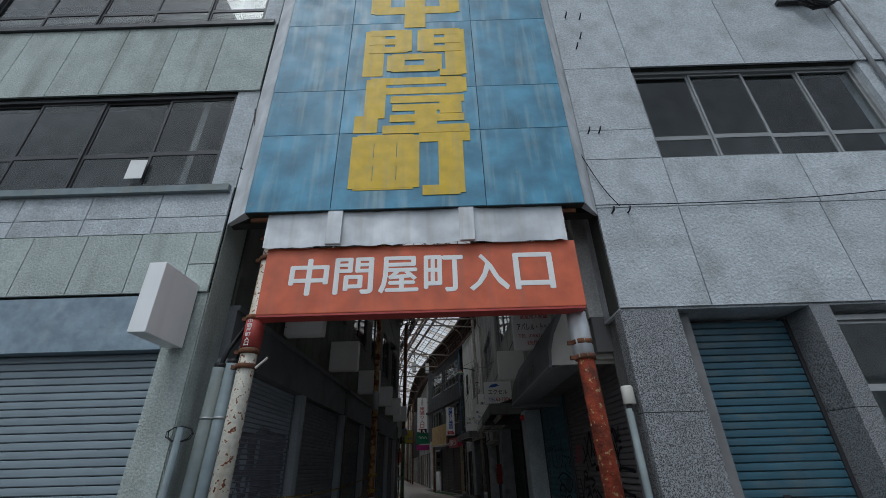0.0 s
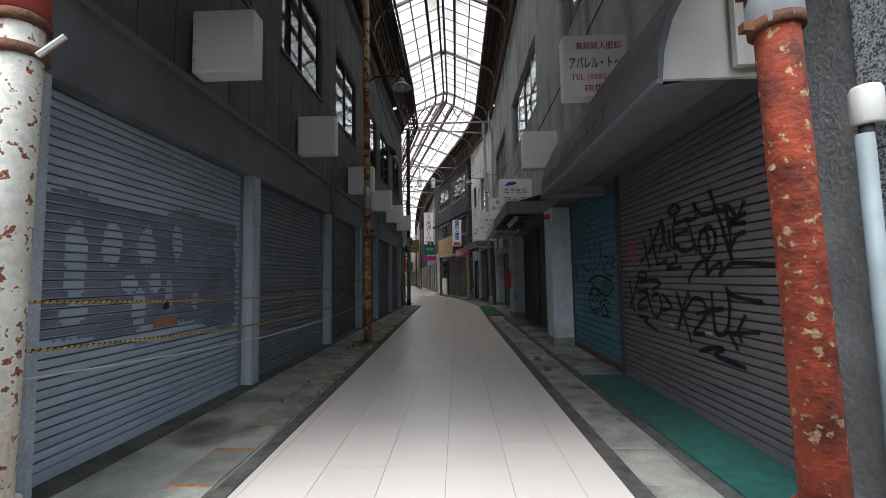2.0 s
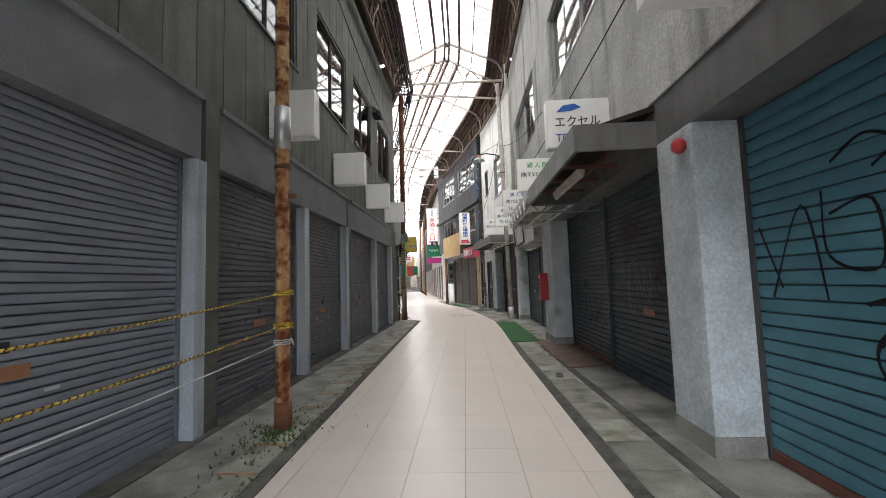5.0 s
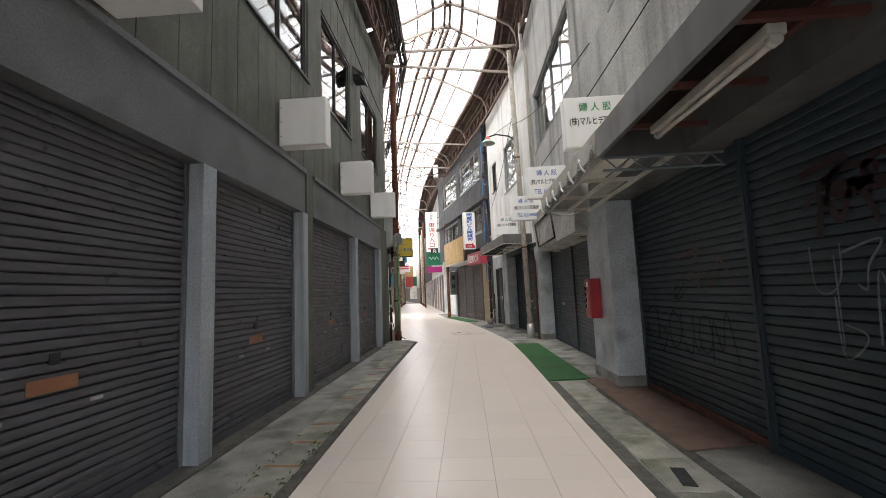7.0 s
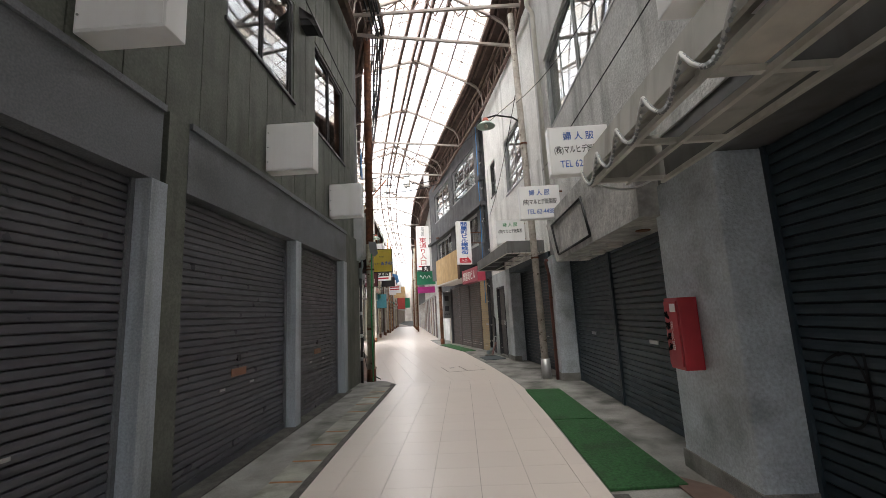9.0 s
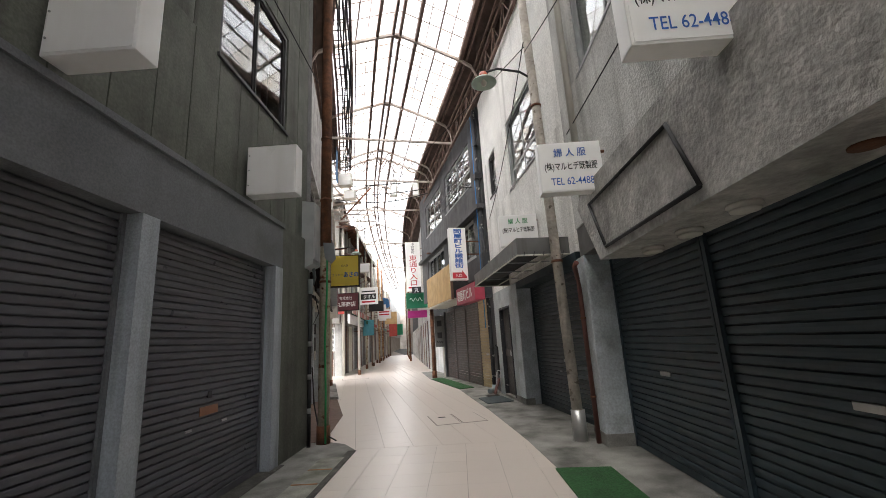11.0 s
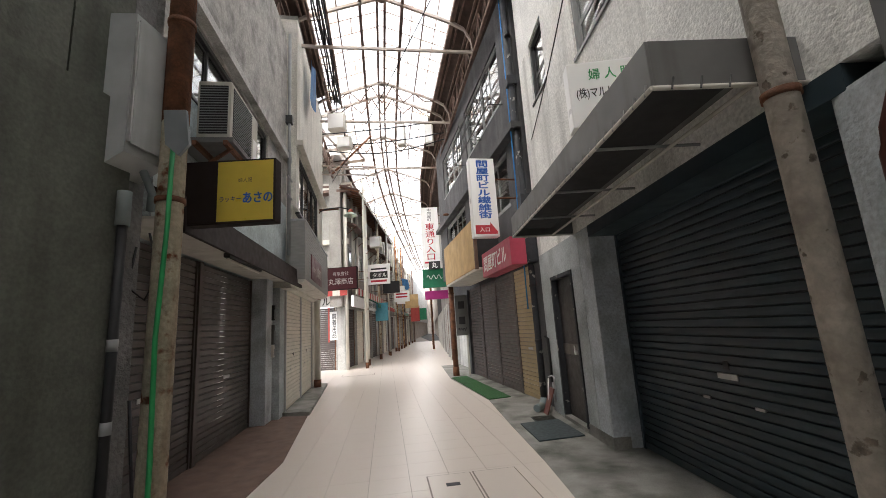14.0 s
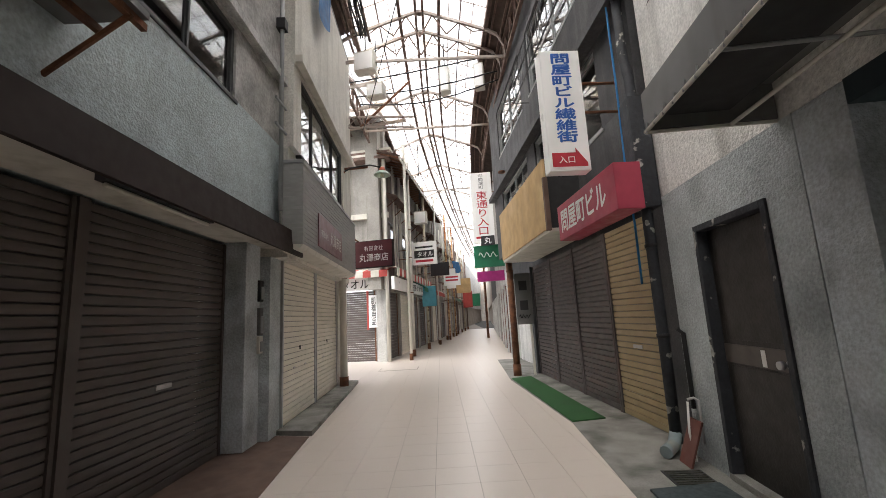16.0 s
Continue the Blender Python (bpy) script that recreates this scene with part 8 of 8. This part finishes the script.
for x in (-1.8, 0, 1.8):
    part("bracket_arm", cyl(bm_new(), (x, -0.35, 6.45), (x, 0.0, 6.45), 0.014, n=5), "frame_dark", t)
t = street_post(-1.28, 33.75, 2.9, 0.085, "rust", "orange-brown rusty post with meter box")
part("meter_case", box(bm_new(), 0.1, 0.5, 0.0, 0.12, 1.25, 2.55, 0.012), "fascia", t, "grey meter case with black tags")
for z in (1.75, 2.25):
    part("meter_window", box(bm_new(), 0.2, 0.4, -0.006, 0.0, z - 0.14, z + 0.1), "black", t)
part("scribble", tube(bm_new(), [(0.16 + 0.025 * i, -0.006, 1.45 + 0.05 * math.sin(1.9 * i)) for i in range(12)], 0.01, 4), "spray", t)
part("case_leg", box(bm_new(), 0.4, 0.46, 0.03, 0.09, 0.0, 1.25), "offwhite", t)
t = sign_box(Matrix.Translation((-2.85, 38.2, 5.6)) @ pose(0, 0, 0, 0, 0, 8), 0.8, 2.75, 0.18, "white upright street entrance sign with red lettering")
bracket(t, 0.75, 0.8, 0.18, 1.1)
text("中問屋町", "ink", t, 0.4, -0.007, 1.02, 0.18, 0.6, vertical=True)
text("東通り入口", "red", t, 0.4, -0.007, -0.22, 0.42, 1.7, bold=0.008, vertical=True)
part("red_underline", box(bm_new(), 0.1, 0.7, -0.008, -0.003, -1.22, -1.14), "red", t)
t = sign_box(Matrix.Translation((-2.95, 38.6, 3.75)), 1.15, 0.85, 0.15, "deep green sign with a white script mark", face="greensign", edge="greensign")
bracket(t, 1.1, 0, 0.15, 0.4)
part("script_mark", tube(bm_new(), [(0.2 + 0.05 * i, -0.008, 0.05 + 0.1 * math.sin(1.3 * i)) for i in range(15)], 0.018, 4), "letter", t, "white script strokes")
t = sign_box(Matrix.Translation((-3.0, 39.4, 3.05)), 1.1, 0.4, 0.15, "blank magenta projecting shop sign", face="magenta", edge="magenta")
t = sign_box(Matrix.Translation((-2.55, 38.0, 4.25)), 0.5, 0.35, 0.1, "small black sign with white character", face="ink", edge="ink")
text("丸", "letter", t, 0.25, -0.008, 0, 0.26, 0.26, bold=0.008)

# ---- cable ladder, cables and boxes under the roof ----
path = [(-1.78, 6.0, 8.75), (-1.8, 12, 8.75), (-1.85, 18.0, 8.7), (-2.05, 22.4, 8.7), (-2.9, 26.0, 8.75), (-3.85, 29.6, 8.8), (-4.6, 32.3, 8.9)]
RAILS, RUNGS, CABLES = [], [], []
P = [Vector(p) for p in path]
for dx in (-0.22, 0.22):
    RAILS.append(tube(bm_new(), [p + Vector((dx, 0, 0)) for p in P], 0.034, 4))
for a, b in zip(P, P[1:]):
    n = int((b - a).length / 0.33)
    for i in range(n):
        c = a.lerp(b, i / n)
        RUNGS.append(c)
for k, (dx, dz) in enumerate(((0.05, 0.05), (0.12, 0.04), (0.0, -0.05), (0.17, -0.03), (0.09, -0.06), (0.2, 0.03), (-0.08, 0.04))):
    pts = []
    for a, b in zip(P, P[1:]):
        for i in range(8):
            q = i / 8
            pts.append(a.lerp(b, q) + Vector((dx + 0.02 * math.sin(7 * q + k), 0, dz - 0.05 * math.sin(math.pi * ((q * 3) % 1)))))
    CABLES.append(tube(bm_new(), pts, 0.024, 5))
t = thing("cable_ladder", "dark cable ladder with black cables under the roof", "cable tray", Matrix.Identity(4))
for r in RAILS:
    part("rail", r, "roofsteel", t)
rung = mesh_of(cyl(bm_new(), (-0.22, 0, 0), (0.22, 0, 0), 0.018, n=4), "rung", "roofsteel")
for c in RUNGS:
    part("rung", rung, "", t, m=Matrix.Translation(c))
for c in CABLES:
    part("cable", c, "black", t, "black cable")

for x, y, z, w, h in ((-5.0, 32.6, 8.62, 0.58, 0.58), (-4.98, 33.4, 8.22, 0.5, 0.42), (-3.02, 34.5, 8.85, 0.3, 0.85), (-1.95, 34.5, 8.75, 0.3, 0.78), (-6.2, 41.5, 6.3, 0.6, 0.6)):
    t = thing("junction_box", "pale metal junction box hanging under the roof", "electric box", Matrix.Translation((x, y, z)))
    part("case", box(bm_new(), 0, w, 0, 0.3, -h / 2, h / 2, 0.012), "offwhite", t)
    part("lid", box(bm_new(), 0.03, w - 0.03, -0.008, 0.0, -h / 2 + 0.04, h / 2 - 0.04), "white", t)
    part("hanger_rod", cyl(bm_new(), (w / 2, 0.15, h / 2), (w / 2, 0.15, 10.22 - z), 0.022, n=6), "black", t)
for z, sag, y in ((8.5, 0.12, 34.1), (8.35, 0.3, 34.3), (8.7, 0.05, 33.6)):
    solid("hanging_cable", tube(bm_new(), [(-5.6 + 4.4 * i / 14, y, z - sag * math.sin(math.pi * i / 14) + 0.008 * math.sin(3 * i)) for i in range(15)], 0.022, 5), "black", "black cable slung across the street", "cable", kind="", group="cables under the roof")
for y0, y1, x0, x1, z0, z1 in ((11.1, 22.1, -1.9, -2.3, 6.2, 6.0), (5.0, 21.5, 1.7, 1.65, 4.6, 4.4), (16.0, 22.1, 1.7, 1.3, 5.0, 6.3), (22.1, 27.9, 1.3, 0.95, 6.5, 4.9), (22.1, 33.0, 1.3, -5.0, 6.4, 6.6)):
    solid("hanging_cable", tube(bm_new(), [(x0 + (x1 - x0) * i / 14, y0 + (y1 - y0) * i / 14, z0 + (z1 - z0) * i / 14 - 0.25 * math.sin(math.pi * i / 14)) for i in range(15)], 0.009, 4), "black", "thin black cable slung along the street", "cable", kind="", group="cables under the roof")

# ---- floor tiles ----
TW, TL, X0 = 0.425, 0.43, -1.845
tme = mesh_of(box(bm_new(), 0.002, TW - 0.002, 0.0009, TL - 0.0009, -0.005, 0.0), "tile", "tile")
for c in range(7):
    for r in range(42):
        part("tile", tme, "", floor, m=Matrix.Translation((X0 + c * TW, 4.3 + r * TL, 0.0)))
rest = bm_new()
y_end = 4.3 + 42 * TL
for c in range(7):
    sheet(rest, [(X0 + c * TW + 0.002, y_end), (X0 + (c + 1) * TW - 0.002, y_end), (X0 + (c + 1) * TW - 0.002, 22.4), (X0 + c * TW + 0.002, 22.4)], -0.005, 0.0)
ca, sa = math.cos(radians(14.0)), math.sin(radians(14.0))
for c in range(-14, 26):
    for r in range(-4, 110):
        x0, y0 = (c - 0.3) * TW, r * TL
        q = [(x0 + dx, y0 + dy) for dx, dy in ((0.002, 0.0009), (TW - 0.002, 0.0009), (TW - 0.002, TL - 0.0009), (0.002, TL - 0.0009))]
        q = [(ca * x - sa * y - 0.35, sa * x + ca * y + 22.4) for x, y in q]
        q = clip(q, 0, 1, -22.405)
        if len(q) < 3:
            continue
        mx, my = sum(p[0] for p in q) / len(q), sum(p[1] for p in q) / len(q)
        if -2.5 - (my - 22) * 0.3 - 3.5 < mx < 1.9 - (my - 24) * 0.1 and not (my < 26 and mx < -3.3):
            sheet(rest, q, -0.005, 0.0)
part("tile_field", rest, "tile", floor)["kind"] = "stuff"
